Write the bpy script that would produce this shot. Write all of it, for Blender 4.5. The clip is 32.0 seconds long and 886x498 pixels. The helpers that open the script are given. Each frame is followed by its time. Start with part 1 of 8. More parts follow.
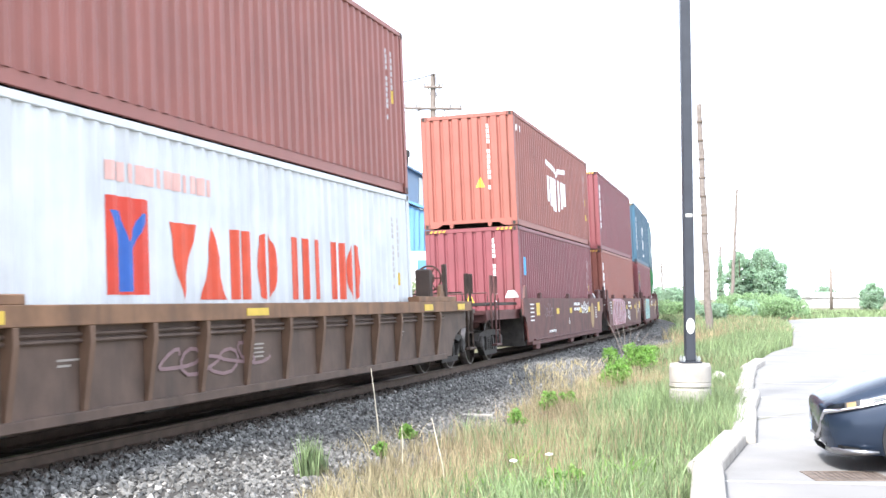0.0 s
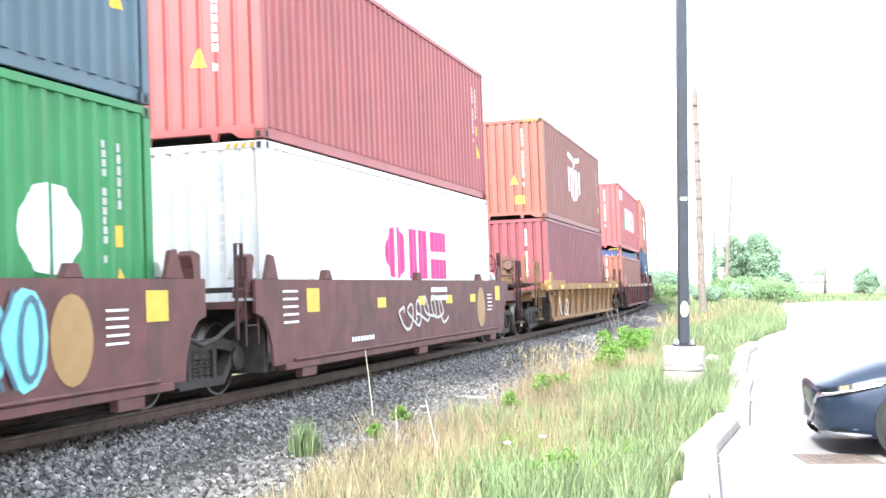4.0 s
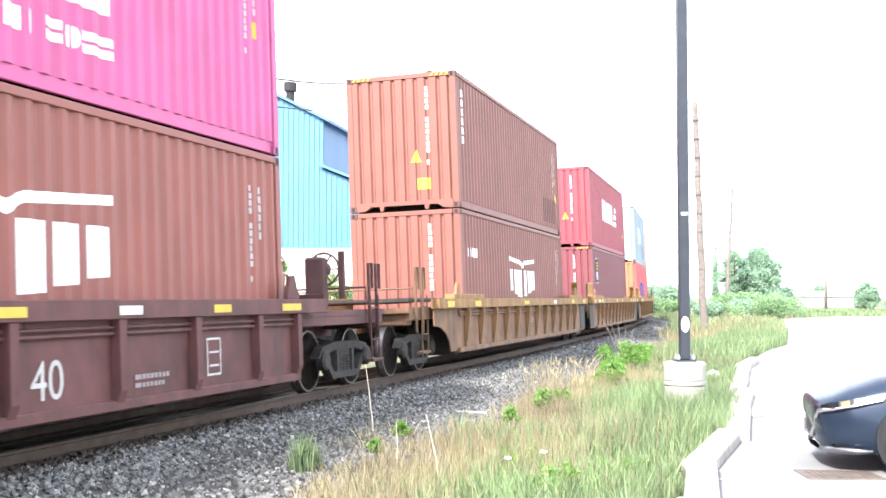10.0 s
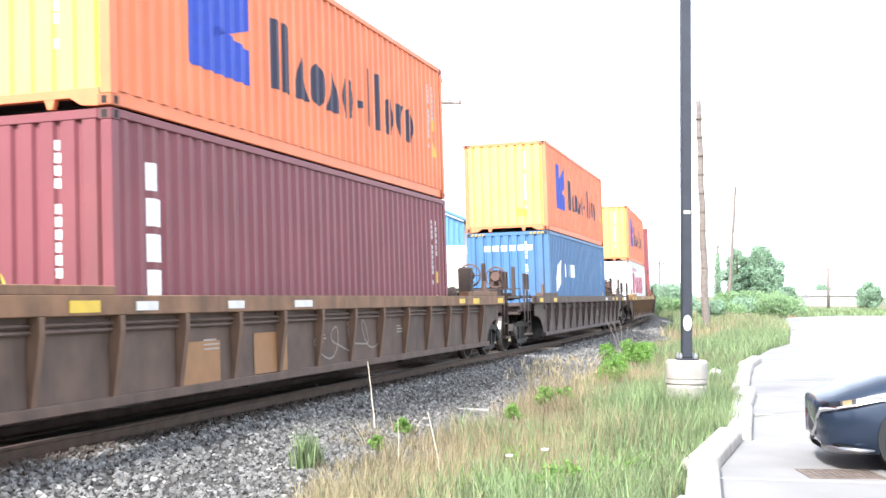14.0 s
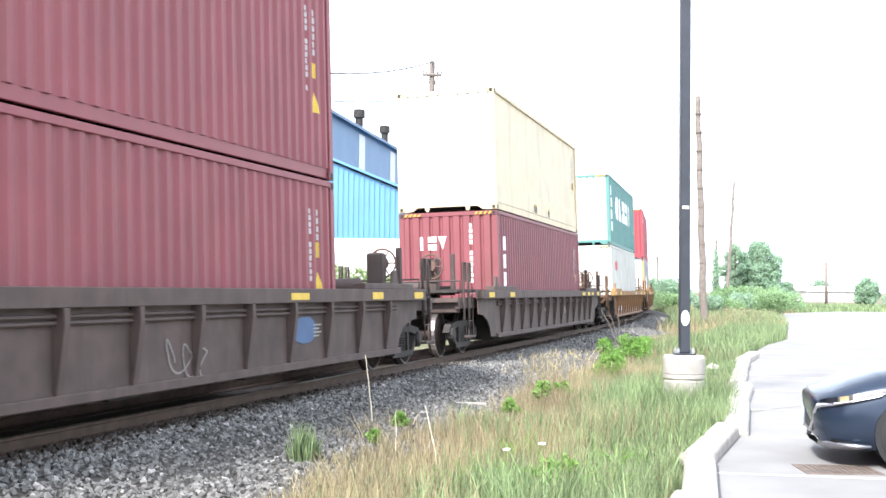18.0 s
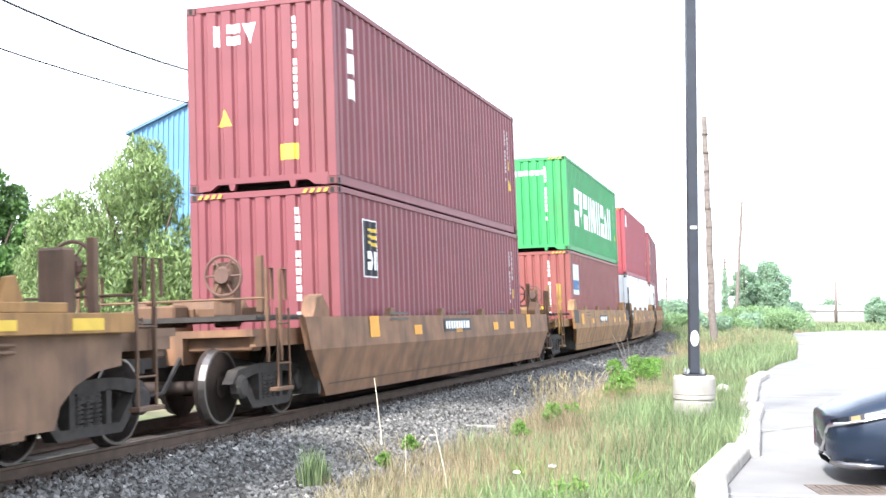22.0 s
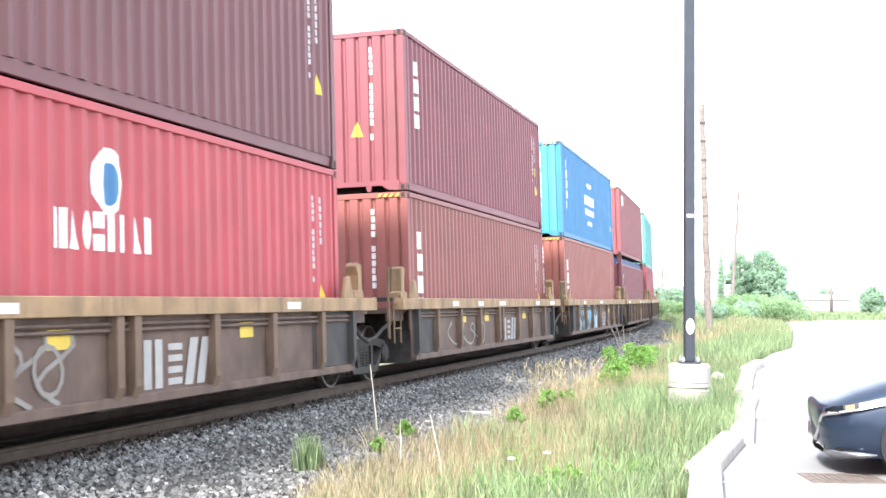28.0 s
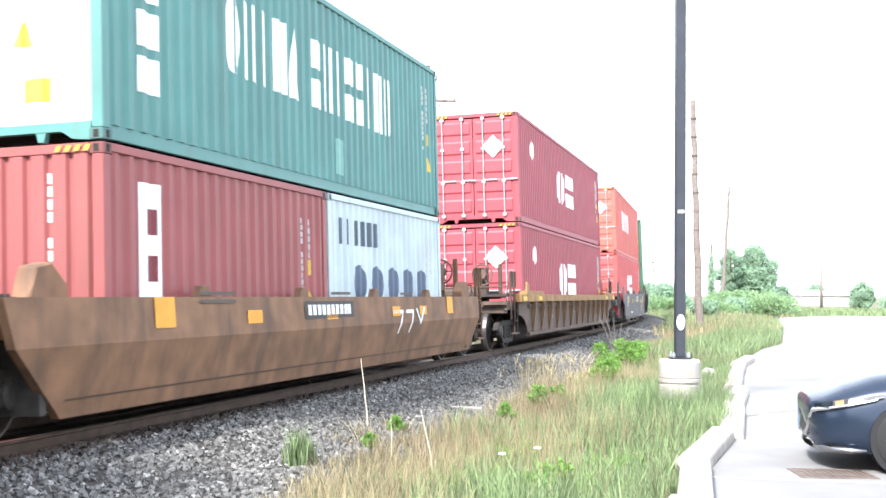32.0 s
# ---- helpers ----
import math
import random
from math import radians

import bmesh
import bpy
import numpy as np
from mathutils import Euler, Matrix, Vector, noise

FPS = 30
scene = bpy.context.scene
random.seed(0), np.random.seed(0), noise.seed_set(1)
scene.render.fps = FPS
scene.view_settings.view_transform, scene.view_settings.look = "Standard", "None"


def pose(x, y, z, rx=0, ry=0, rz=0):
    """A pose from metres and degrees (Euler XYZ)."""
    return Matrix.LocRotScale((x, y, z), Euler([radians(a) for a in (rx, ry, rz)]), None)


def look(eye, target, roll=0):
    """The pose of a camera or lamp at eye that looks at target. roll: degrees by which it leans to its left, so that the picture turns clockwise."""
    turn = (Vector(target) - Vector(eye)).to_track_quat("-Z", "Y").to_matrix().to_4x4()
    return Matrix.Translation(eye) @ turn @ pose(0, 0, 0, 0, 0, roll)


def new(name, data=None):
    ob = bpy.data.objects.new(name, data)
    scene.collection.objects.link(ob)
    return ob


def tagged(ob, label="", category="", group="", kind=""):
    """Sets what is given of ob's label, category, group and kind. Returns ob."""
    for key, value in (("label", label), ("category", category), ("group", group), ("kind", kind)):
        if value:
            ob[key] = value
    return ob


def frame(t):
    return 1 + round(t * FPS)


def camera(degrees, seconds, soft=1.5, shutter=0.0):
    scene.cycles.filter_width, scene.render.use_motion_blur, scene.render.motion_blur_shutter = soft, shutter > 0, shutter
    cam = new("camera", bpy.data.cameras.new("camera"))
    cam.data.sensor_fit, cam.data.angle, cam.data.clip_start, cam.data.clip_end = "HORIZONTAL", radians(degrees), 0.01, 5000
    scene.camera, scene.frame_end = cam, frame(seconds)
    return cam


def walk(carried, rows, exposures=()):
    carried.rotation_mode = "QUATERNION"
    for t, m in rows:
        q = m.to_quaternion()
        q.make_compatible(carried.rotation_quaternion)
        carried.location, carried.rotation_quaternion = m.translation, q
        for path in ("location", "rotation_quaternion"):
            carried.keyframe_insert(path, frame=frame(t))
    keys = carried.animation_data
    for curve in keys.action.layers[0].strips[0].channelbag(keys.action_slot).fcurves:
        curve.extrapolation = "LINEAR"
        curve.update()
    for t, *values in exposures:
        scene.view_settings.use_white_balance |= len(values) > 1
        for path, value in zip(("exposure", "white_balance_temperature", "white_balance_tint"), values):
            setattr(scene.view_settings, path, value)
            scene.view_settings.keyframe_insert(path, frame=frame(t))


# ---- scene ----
# Place: a double-stack freight train on a gentle curve beside a car park. z = 0 at the rail tops.
import functools
import itertools

EYE = Vector((0, 0, 1.4226))
cam = camera(40.73, 32.0, soft=1.5, shutter=0.07)
# seconds, yaw, pitch, roll of the hand-held camera
TURNS = [(0, -0.19, 2.48, -0.35), (0.5, -0.26, 2.38, -0.34), (1, -0.26, 2.41, -0.13), (1.5, -0.42, 2.27, 0.03), (2, -0.50, 2.12, -0.07), (2.5, -0.50,
         2.04, 0.10), (3, -0.35, 1.76, 0.21), (3.5, -0.52, 1.54, -0.11), (5.5, -0.03, 2.31, 0.17), (6, 0.13, 2.41, 0.14), (6.5, 0.02, 2.24, 0.11), (7,
         -0.05, 2.03, 0.12), (7.5, -0.03, 2.20, 0.18), (8, -0.22, 2.01, 0.03), (8.5, 0.01, 2.11, 0.14), (9, 0.00, 2.18, 0.17), (9.5, -0.21, 2.45,
         -0.12), (10, -0.41, 2.34, -0.06), (10.5, -0.18, 2.34, -0.27), (11, -0.17, 2.01, 0.01), (11.5, -0.20, 2.18, -0.19), (12, -0.19, 2.23, 0.11),
         (12.5, -0.23, 2.30, 0.03), (13, -0.24, 2.20, 0.08), (13.5, -0.17, 2.03, 0.20), (14, -0.29, 2.21, 0.23), (14.5, -0.25, 2.33, 0.12), (16.5,
         -0.36, 1.91, 0.23), (17, -0.22, 1.92, 0.22), (17.5, -0.33, 1.91, 0.44), (18, -0.37, 1.91, 0.55), (18.5, -0.30, 2.04, 0.48), (19, -0.41, 2.29,
         0.41), (19.5, -0.45, 2.41, 0.47), (20, -0.49, 2.33, 0.25), (20.5, -0.49, 2.64, -0.09), (21, -0.27, 2.83, 0.18), (21.5, -0.26, 3.02, -0.09),
         (22, 0.02, 2.99, 0.02), (22.5, -0.17, 2.74, 0.05), (23, -0.12, 2.74, 0.05), (23.5, -0.28, 2.47, -0.10), (24, -0.10, 2.29, 0.07), (24.5,
         -0.09, 2.00, 0.07), (25, -0.09, 2.17, 0.05), (25.5, -0.04, 2.21, 0.12), (27.5, -0.01, 2.51, 0.25), (28, -0.15, 2.33, 0.47), (28.5, -0.11,
         2.32, 0.48), (29, -0.40, 2.16, 0.58), (29.5, -0.33, 2.12, 0.75), (30, -0.27, 2.23, 0.55), (30.5, -0.46, 2.29, 0.53), (31, -0.42, 2.43, 0.50),
         (31.5, -0.58, 2.24, 0.52), (32, -0.58, 2.11, 0.55)]



def held(yaw, pitch, roll):
    y, p = radians(yaw), radians(pitch)
    return look(EYE, EYE + Vector((-math.sin(y) * math.cos(p), math.cos(y) * math.cos(p), math.sin(p))), roll)


walk(cam, [(t, held(*a)) for t, *a in TURNS], exposures=[(0, 1.28), (1, 1.45), (3, 1.66), (7, 1.72), (9, 1.68), (11, 1.45), (13, 1.28), (14.5, 1.25), (17, 1.0), (18, 1.24), (20, 0.98), (21, 1.05), (22, 1.28), (23, 1.3), (24, 1.4), (28, 1.6), (30, 1.66), (31, 1.54), (32, 1.34)])

# ---- light ----
SUN_DIR = Vector((-0.38, -0.655, 0.71)).normalized()
world = bpy.data.worlds.new("sky")
scene.world = world
world.use_nodes = True
wn = world.node_tree.nodes
wl = world.node_tree.links
wn.clear()
sky = wn.new("ShaderNodeTexSky")
sky.sky_type = "NISHITA"
sky.sun_disc = False
sky.sun_elevation = math.asin(SUN_DIR.z)
sky.sun_rotation = math.atan2(SUN_DIR.x, SUN_DIR.y)
sky.dust_density = 1.0
sky.air_density = 1.0
hsv = wn.new("ShaderNodeHueSaturation")
hsv.inputs["Saturation"].default_value = 0.35
bg = wn.new("ShaderNodeBackground")
bg.inputs["Strength"].default_value = 0.185
wout = wn.new("ShaderNodeOutputWorld")
wl.new(sky.outputs[0], hsv.inputs["Color"])
haze = wn.new("ShaderNodeMixRGB")
haze.inputs["Fac"].default_value = 0.6
haze.inputs["Color2"].default_value = (6.55, 7.3, 8.75, 1)
wl.new(hsv.outputs[0], haze.inputs["Color1"])
wl.new(haze.outputs[0], bg.inputs["Color"])
wl.new(bg.outputs[0], wout.inputs[0])
sun = new("sun", bpy.data.lights.new("sun", "SUN"))
sun.data.energy = 4.1
sun.data.angle = radians(6)
sun.data.color = (1.0, 0.972, 0.955)
sun.matrix_world = look((0, 0, 60), Vector((0, 0, 60)) - SUN_DIR)


# ---- materials ----
def material(name, color, rough=0.7, metal=0.0, var=0.25, scale=6.0, bump=0.15, fine=60.0, stain=None, stain_amount=0.4, stain_scale=1.5, by_object=False, by_island=False, jitter=0.0, spec=0.5, thin=0.0, streak=0.35):
    """A noise-varied surface: grain at two scales, a stain colour in patches, bump."""
    m = bpy.data.materials.new(name)
    m.use_nodes = True
    n, l = m.node_tree.nodes, m.node_tree.links
    b = n["Principled BSDF"]
    b.inputs["Roughness"].default_value = rough
    b.inputs["Metallic"].default_value = metal
    b.inputs["Specular IOR Level"].default_value = spec
    tc = n.new("ShaderNodeTexCoord")
    n1 = n.new("ShaderNodeTexNoise")
    n1.inputs["Scale"].default_value = scale
    n1.inputs["Detail"].default_value = 5
    l.new(tc.outputs["Object"], n1.inputs["Vector"])
    n2 = n.new("ShaderNodeTexNoise")
    n2.inputs["Scale"].default_value = fine
    n2.inputs["Detail"].default_value = 3
    l.new(tc.outputs["Object"], n2.inputs["Vector"])
    if by_object:
        info = n.new("ShaderNodeObjectInfo")
        src = info.outputs["Color"]
    else:
        rgb = n.new("ShaderNodeRGB")
        rgb.outputs[0].default_value = (*color, 1)
        src = rgb.outputs[0]
    mul = n.new("ShaderNodeMixRGB")
    mul.blend_type = "MULTIPLY"
    mul.inputs["Fac"].default_value = 1
    mr = n.new("ShaderNodeMapRange")
    mr.inputs["From Min"].default_value = 0.3
    mr.inputs["From Max"].default_value = 0.7
    mr.inputs["To Min"].default_value = 1 - var
    mr.inputs["To Max"].default_value = 1 + var * 0.6
    l.new(n1.outputs["Fac"], mr.inputs["Value"])
    l.new(src, mul.inputs["Color1"])
    l.new(mr.outputs[0], mul.inputs["Color2"])
    out = mul.outputs[0]
    if jitter:
        if by_island:
            g = n.new("ShaderNodeNewGeometry")
            rnd = g.outputs["Random Per Island"]
        else:
            g = n.new("ShaderNodeObjectInfo")
            rnd = g.outputs["Random"]
        mj = n.new("ShaderNodeMapRange")
        mj.inputs["To Min"].default_value = 1 - jitter
        mj.inputs["To Max"].default_value = 1 + jitter
        l.new(rnd, mj.inputs["Value"])
        m2 = n.new("ShaderNodeMixRGB")
        m2.blend_type = "MULTIPLY"
        m2.inputs["Fac"].default_value = 1
        l.new(out, m2.inputs["Color1"])
        l.new(mj.outputs[0], m2.inputs["Color2"])
        out = m2.outputs[0]
    if stain:
        n3 = n.new("ShaderNodeTexNoise")
        n3.inputs["Scale"].default_value = stain_scale
        n3.inputs["Detail"].default_value = 7
        n3.inputs["Roughness"].default_value = 0.65
        mp = n.new("ShaderNodeMapping")
        mp.inputs["Scale"].default_value = (1, 1, streak)
        l.new(tc.outputs["Object"], mp.inputs["Vector"])
        l.new(mp.outputs[0], n3.inputs["Vector"])
        ms = n.new("ShaderNodeMapRange")
        ms.inputs["From Min"].default_value = 0.5
        ms.inputs["From Max"].default_value = 0.72
        ms.inputs["To Max"].default_value = stain_amount
        l.new(n3.outputs["Fac"], ms.inputs["Value"])
        m3 = n.new("ShaderNodeMixRGB")
        m3.inputs["Color2"].default_value = (*stain, 1)
        l.new(ms.outputs[0], m3.inputs["Fac"])
        l.new(out, m3.inputs["Color1"])
        out = m3.outputs[0]
    l.new(out, b.inputs["Base Color"])
    if thin:
        tr = n.new("ShaderNodeBsdfTranslucent")
        mx = n.new("ShaderNodeMixShader")
        mx.inputs["Fac"].default_value = thin
        l.new(out, tr.inputs["Color"])
        l.new(b.outputs[0], mx.inputs[1])
        l.new(tr.outputs[0], mx.inputs[2])
        l.new(mx.outputs[0], n["Material Output"].inputs["Surface"])
    if bump:
        bp = n.new("ShaderNodeBump")
        bp.inputs["Strength"].default_value = bump
        bp.inputs["Distance"].default_value = 0.01
        l.new(n2.outputs["Fac"], bp.inputs["Height"])
        l.new(bp.outputs[0], b.inputs["Normal"])
    return m


M_PAINT = material("container_paint", (0.2, 0.05, 0.04), 0.55, 0, 0.12, 1.3, 0.05, 25, stain=(0.12, 0.07, 0.05), stain_amount=0.26, stain_scale=1.6, by_object=True, streak=0.12)
M_UNDER = material("container_underside", (0.02, 0.018, 0.016), 0.9)
M_CAR = material("car_paint", (0.2, 0.1, 0.07), 0.75, 0, 0.34, 2.6, 0.12, 40, stain=(0.045, 0.032, 0.026), stain_amount=0.7, stain_scale=2.2, by_object=True, streak=0.13)
M_STEEL = material("grimy_steel", (0.045, 0.039, 0.035), 0.8, 0.2, 0.4, 7, 0.3)
M_WHEEL = material("wheel_steel", (0.05, 0.034, 0.027), 0.75, 0.2, 0.3, 9)
M_TREAD = material("bright_tread", (0.2, 0.18, 0.17), 0.42, 0.8, 0.1, 9, 0.02)
M_MARK = material("marking_paint", (0.8, 0.8, 0.8), 0.6, 0, 0.12, 5, 0.02, by_object=True)
M_RAIL = material("rail_steel", (0.1, 0.068, 0.05), 0.7, 0.4, 0.3, 5)
M_RAILTOP = material("rail_head", (0.35, 0.33, 0.31), 0.35, 1.0, 0.1, 9)
M_TIE = material("sleeper_wood", (0.06, 0.045, 0.035), 0.95, 0, 0.5, 9, 0.5, 40)
M_BALLAST = material("ballast_bed", (0.05, 0.045, 0.04), 0.95, 0, 0.35, 9, 0.9, 30)
M_STONE = material("ballast_stone", (0.13, 0.127, 0.12), 0.85, 0, 0.3, 30, 0.2, by_island=True, jitter=0.6)
M_DARKSTONE = material("dark_ballast_stone", (0.055, 0.043, 0.035), 0.8, 0, 0.3, 30, 0.2, by_island=True, jitter=0.5)
M_PALESTONE = material("pale_ballast_stone", (0.26, 0.25, 0.235), 0.85, 0, 0.3, 25, 0.2, by_island=True, jitter=0.45)
M_SOIL = material("dry_soil", (0.15, 0.14, 0.078), 0.95, 0, 0.4, 1.5, 0.5, 12, stain=(0.08, 0.12, 0.035), stain_amount=0.8, stain_scale=0.5)
M_ASPHALT = material("worn_paving", (0.215, 0.208, 0.202), 0.9, 0, 0.16, 0.8, 0.25, 90, stain=(0.15, 0.145, 0.138), stain_amount=0.5, stain_scale=0.35)
M_CONC = material("concrete", (0.37, 0.345, 0.31), 0.9, 0, 0.22, 4, 0.3, 50, stain=(0.22, 0.2, 0.17), stain_amount=0.4)
M_GRASS = material("grass_blade", (0.213, 0.287, 0.137), 0.7, 0, 0.3, 0.8, 0, by_island=True, jitter=0.55, thin=0.35)
M_DRY = material("dry_grass", (0.36, 0.308, 0.185), 0.8, 0, 0.3, 0.8, 0, by_island=True, jitter=0.5, thin=0.3)
M_LEAF = material("leaf", (0.12, 0.23, 0.065), 0.55, 0, 0.3, 0.7, 0, by_island=True, jitter=0.5, thin=0.4)
M_LEAF2 = material("willow_leaf", (0.24, 0.33, 0.13), 0.5, 0, 0.3, 0.9, 0, by_island=True, jitter=0.45, thin=0.4)
# Far foliage paled so that the distance haze is in the leaf colour.
M_FARLEAF = material("haze_paled_leaf", (0.35, 0.49, 0.345), 0.8, 0, 0.2, 0.5, 0, by_island=True, jitter=0.22, thin=0.5)
# Light scrub green, raised further to put haze into it.
M_SCRUB = material("haze_paled_scrub_leaf", (0.31, 0.45, 0.235), 0.7, 0, 0.25, 0.5, 0, by_island=True, jitter=0.3, thin=0.5)
M_BARK = material("bark", (0.13, 0.1, 0.075), 0.95, 0, 0.4, 8, 0.6)
M_POLEWOOD = material("weathered_pole", (0.19, 0.16, 0.14), 0.9, 0, 0.3, 6, 0.4)
M_POST = material("dark_post_paint", (0.028, 0.032, 0.042), 0.45, 0, 0.2, 5, 0.05)
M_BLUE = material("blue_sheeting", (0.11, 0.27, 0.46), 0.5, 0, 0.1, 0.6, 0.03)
# Darker blue paints shade onto the hall's side wall; also the far shed's sheeting.
M_BLUED = material("shade_and_grey_blue_sheeting", (0.1, 0.19, 0.3), 0.55, 0, 0.1, 0.6, 0.03)
M_WHITEWALL = material("white_block_wall", (0.72, 0.72, 0.7), 0.85, 0, 0.06, 1.5, 0.1)
M_PALEWALL = material("pale_rendered_wall", (0.5, 0.47, 0.46), 0.9, 0, 0.08, 1.5, 0.1)
M_GALV = material("galvanised", (0.42, 0.44, 0.45), 0.45, 0.7, 0.15, 6)
M_WIRE = material("cable", (0.03, 0.03, 0.035), 0.6)
M_TARP = material("blue_tarpaulin", (0.045, 0.065, 0.15), 0.7, 0, 0.2, 2, 0.3, 9)
M_CARBODY = material("dark_blue_metallic", (0.019, 0.03, 0.052), 0.22, 0.32, 0.05, 3, 0.0, spec=0.5)
M_BLACK = material("black_plastic", (0.012, 0.012, 0.013), 0.5)
M_RUBBER = material("rubber", (0.02, 0.02, 0.02), 0.85)
M_CHROME = material("chrome", (0.6, 0.6, 0.62), 0.12, 1.0, 0.02)
M_RIM = material("alloy_rim", (0.3, 0.3, 0.31), 0.3, 0.9, 0.05)
M_LENS = material("lamp_lens", (0.1, 0.105, 0.115), 0.12, 0.1, 0.05)
M_AMBER = material("amber_lens", (0.55, 0.38, 0.2), 0.15)
M_GLASS = material("window_glass", (0.02, 0.025, 0.03), 0.05)
M_RUSTPLATE = material("rusty_grate", (0.14, 0.108, 0.088), 0.9, 0, 0.4, 9, 0.4)
# Brown earth by the rails, coloured darker to take in the train's shade.
M_SHOULDER = material("shade_darkened_fines", (0.07, 0.054, 0.044), 0.95, 0, 0.4, 3, 0.6, 40)
M_BAY = material("worn_bay_paint", (0.36, 0.355, 0.34), 0.85, 0, 0.35, 2.5, stain=(0.2, 0.195, 0.185), stain_amount=0.9, stain_scale=3)
M_STALK = material("bleached_stalk", (0.6, 0.54, 0.42), 0.8, 0, 0.25, 6)
M_WEED = material("weed_leaf", (0.2, 0.37, 0.08), 0.6, 0, 0.25, 2, 0, by_island=True, jitter=0.35, thin=0.45)
M_SEED = material("ripe_seed_grass", (0.35, 0.265, 0.165), 0.85, 0, 0.3, 0.8, 0, by_island=True, jitter=0.3, thin=0.35)
M_LINE = material("faded_line_paint", (0.6, 0.6, 0.57), 0.8, 0, 0.3, 3)


# ---- mesh tools ----
def box(bm, x0, x1, y0, y1, z0, z1):
    v = [bm.verts.new((x, y, z)) for x in (x0, x1) for y in (y0, y1) for z in (z0, z1)]
    for q in ((0, 1, 3, 2), (4, 6, 7, 5), (0, 4, 5, 1), (2, 3, 7, 6), (0, 2, 6, 4), (1, 5, 7, 3)):
        bm.faces.new([v[i] for i in q])
    return v


def prism(bm, pts, a0, a1, axis="x"):
    """Extrude a convex or simple outline: along x pts are (y, z); along y pts are (x, z); along z pts are (x, y)."""
    put = {"x": lambda a, p: (a, p[0], p[1]), "y": lambda a, p: (p[0], a, p[1]), "z": lambda a, p: (p[0], p[1], a)}[axis]
    lo = [bm.verts.new(put(a0, p)) for p in pts]
    hi = [bm.verts.new(put(a1, p)) for p in pts]
    bm.faces.new(lo)
    bm.faces.new(hi[::-1])
    for i in range(len(pts)):
        j = (i + 1) % len(pts)
        bm.faces.new((lo[i], hi[i], hi[j], lo[j]))


def rod(bm, a, b, r0, r1=None, n=8):
    a, b = Vector(a), Vector(b)
    r1 = r0 if r1 is None else r1
    d = (b - a).normalized()
    u = d.orthogonal().normalized()
    w = d.cross(u)
    ring = lambda c, r: [bm.verts.new(c + (u * math.cos(t) + w * math.sin(t)) * r) for t in (2 * math.pi * i / n for i in range(n))]
    p, q = ring(a, r0), ring(b, r1)
    for i in range(n):
        bm.faces.new((p[i], p[(i + 1) % n], q[(i + 1) % n], q[i]))
    bm.faces.new(p[::-1])
    bm.faces.new(q)


def tube(bm, pts, radii, n=6):
    """One connected tube through the points."""
    pts = [Vector(p) for p in pts]
    rings = []
    for i, p in enumerate(pts):
        d = (pts[min(i + 1, len(pts) - 1)] - pts[max(i - 1, 0)]).normalized()
        u = Vector((1, 0, 0)) if abs(d.x) < 0.8 else Vector((0, 1, 0))
        u = (u - d * u.dot(d)).normalized()
        w = d.cross(u)
        r = radii[i] if isinstance(radii, (list, tuple)) else radii
        rings.append([bm.verts.new(p + (u * math.cos(2 * math.pi * k / n) + w * math.sin(2 * math.pi * k / n)) * r) for k in range(n)])
    for a, b in zip(rings, rings[1:]):
        for k in range(n):
            bm.faces.new((a[k], a[(k + 1) % n], b[(k + 1) % n], b[k]))
    bm.faces.new(rings[0][::-1])
    bm.faces.new(rings[-1])


def lathe(bm, prof, n=20, axis="z", at=(0, 0, 0)):
    """Turn (radius, height) pairs round an axis through at."""
    at = Vector(at)
    put = {"z": lambda r, h, t: (r * math.cos(t), r * math.sin(t), h), "x": lambda r, h, t: (h, r * math.cos(t), r * math.sin(t)), "y": lambda r, h, t: (r * math.sin(t), h, r * math.cos(t))}[axis]
    rings = [[bm.verts.new(at + Vector(put(max(r, 1e-4), h, 2 * math.pi * i / n))) for i in range(n)] for r, h in prof]
    for p, q in zip(rings, rings[1:]):
        for i in range(n):
            bm.faces.new((p[i], p[(i + 1) % n], q[(i + 1) % n], q[i]))
    bm.faces.new(rings[0][::-1])
    bm.faces.new(rings[-1])


def finish(name, bm, mat, smooth=False, bevel=0.0):
    if bevel:
        bmesh.ops.bevel(bm, geom=bm.edges[:], offset=bevel, segments=1, affect="EDGES")
    bmesh.ops.recalc_face_normals(bm, faces=bm.faces[:])
    me = bpy.data.meshes.new(name)
    bm.to_mesh(me)
    bm.free()
    if smooth:
        me.polygons.foreach_set("use_smooth", [True] * len(me.polygons))
    me.materials.append(mat)
    return me


def part(name, data, mat=None, parent=None, label="", at=None, color=None, smooth=False, bevel=0.0):
    """Link a bmesh (with its material) or a ready mesh as one object under a thing or a part."""
    me = data if isinstance(data, bpy.types.Mesh) else finish(name, data, mat, smooth, bevel)
    ob = new(name, me)
    if parent is not None:
        ob.parent = parent
    if at is not None:
        ob.matrix_basis = at
    if color:
        ob.color = (*color, 1)
    if label:
        ob["label"] = label
    return ob


def raw_mesh(name, verts, faces, mat, smooth=False):
    me = bpy.data.meshes.new(name)
    me.from_pydata(verts, [], faces)
    me.materials.append(mat)
    if smooth:
        me.polygons.foreach_set("use_smooth", [True] * len(me.polygons))
    return me


def srgb(r, g, b):
    return tuple((c / 255 / 12.92) if c <= 10 else ((c / 255 + 0.055) / 1.055) ** 2.4 for c in (r, g, b))


# ---- the track ----
X0, TH0, K0, K1, CANT = -2.0346, 0.28558, -0.0003125, -4.1845e-5, 0.0364
S_LO, S_HI, S_END = -7.5, 70.0, 150.0
STEP = 0.5


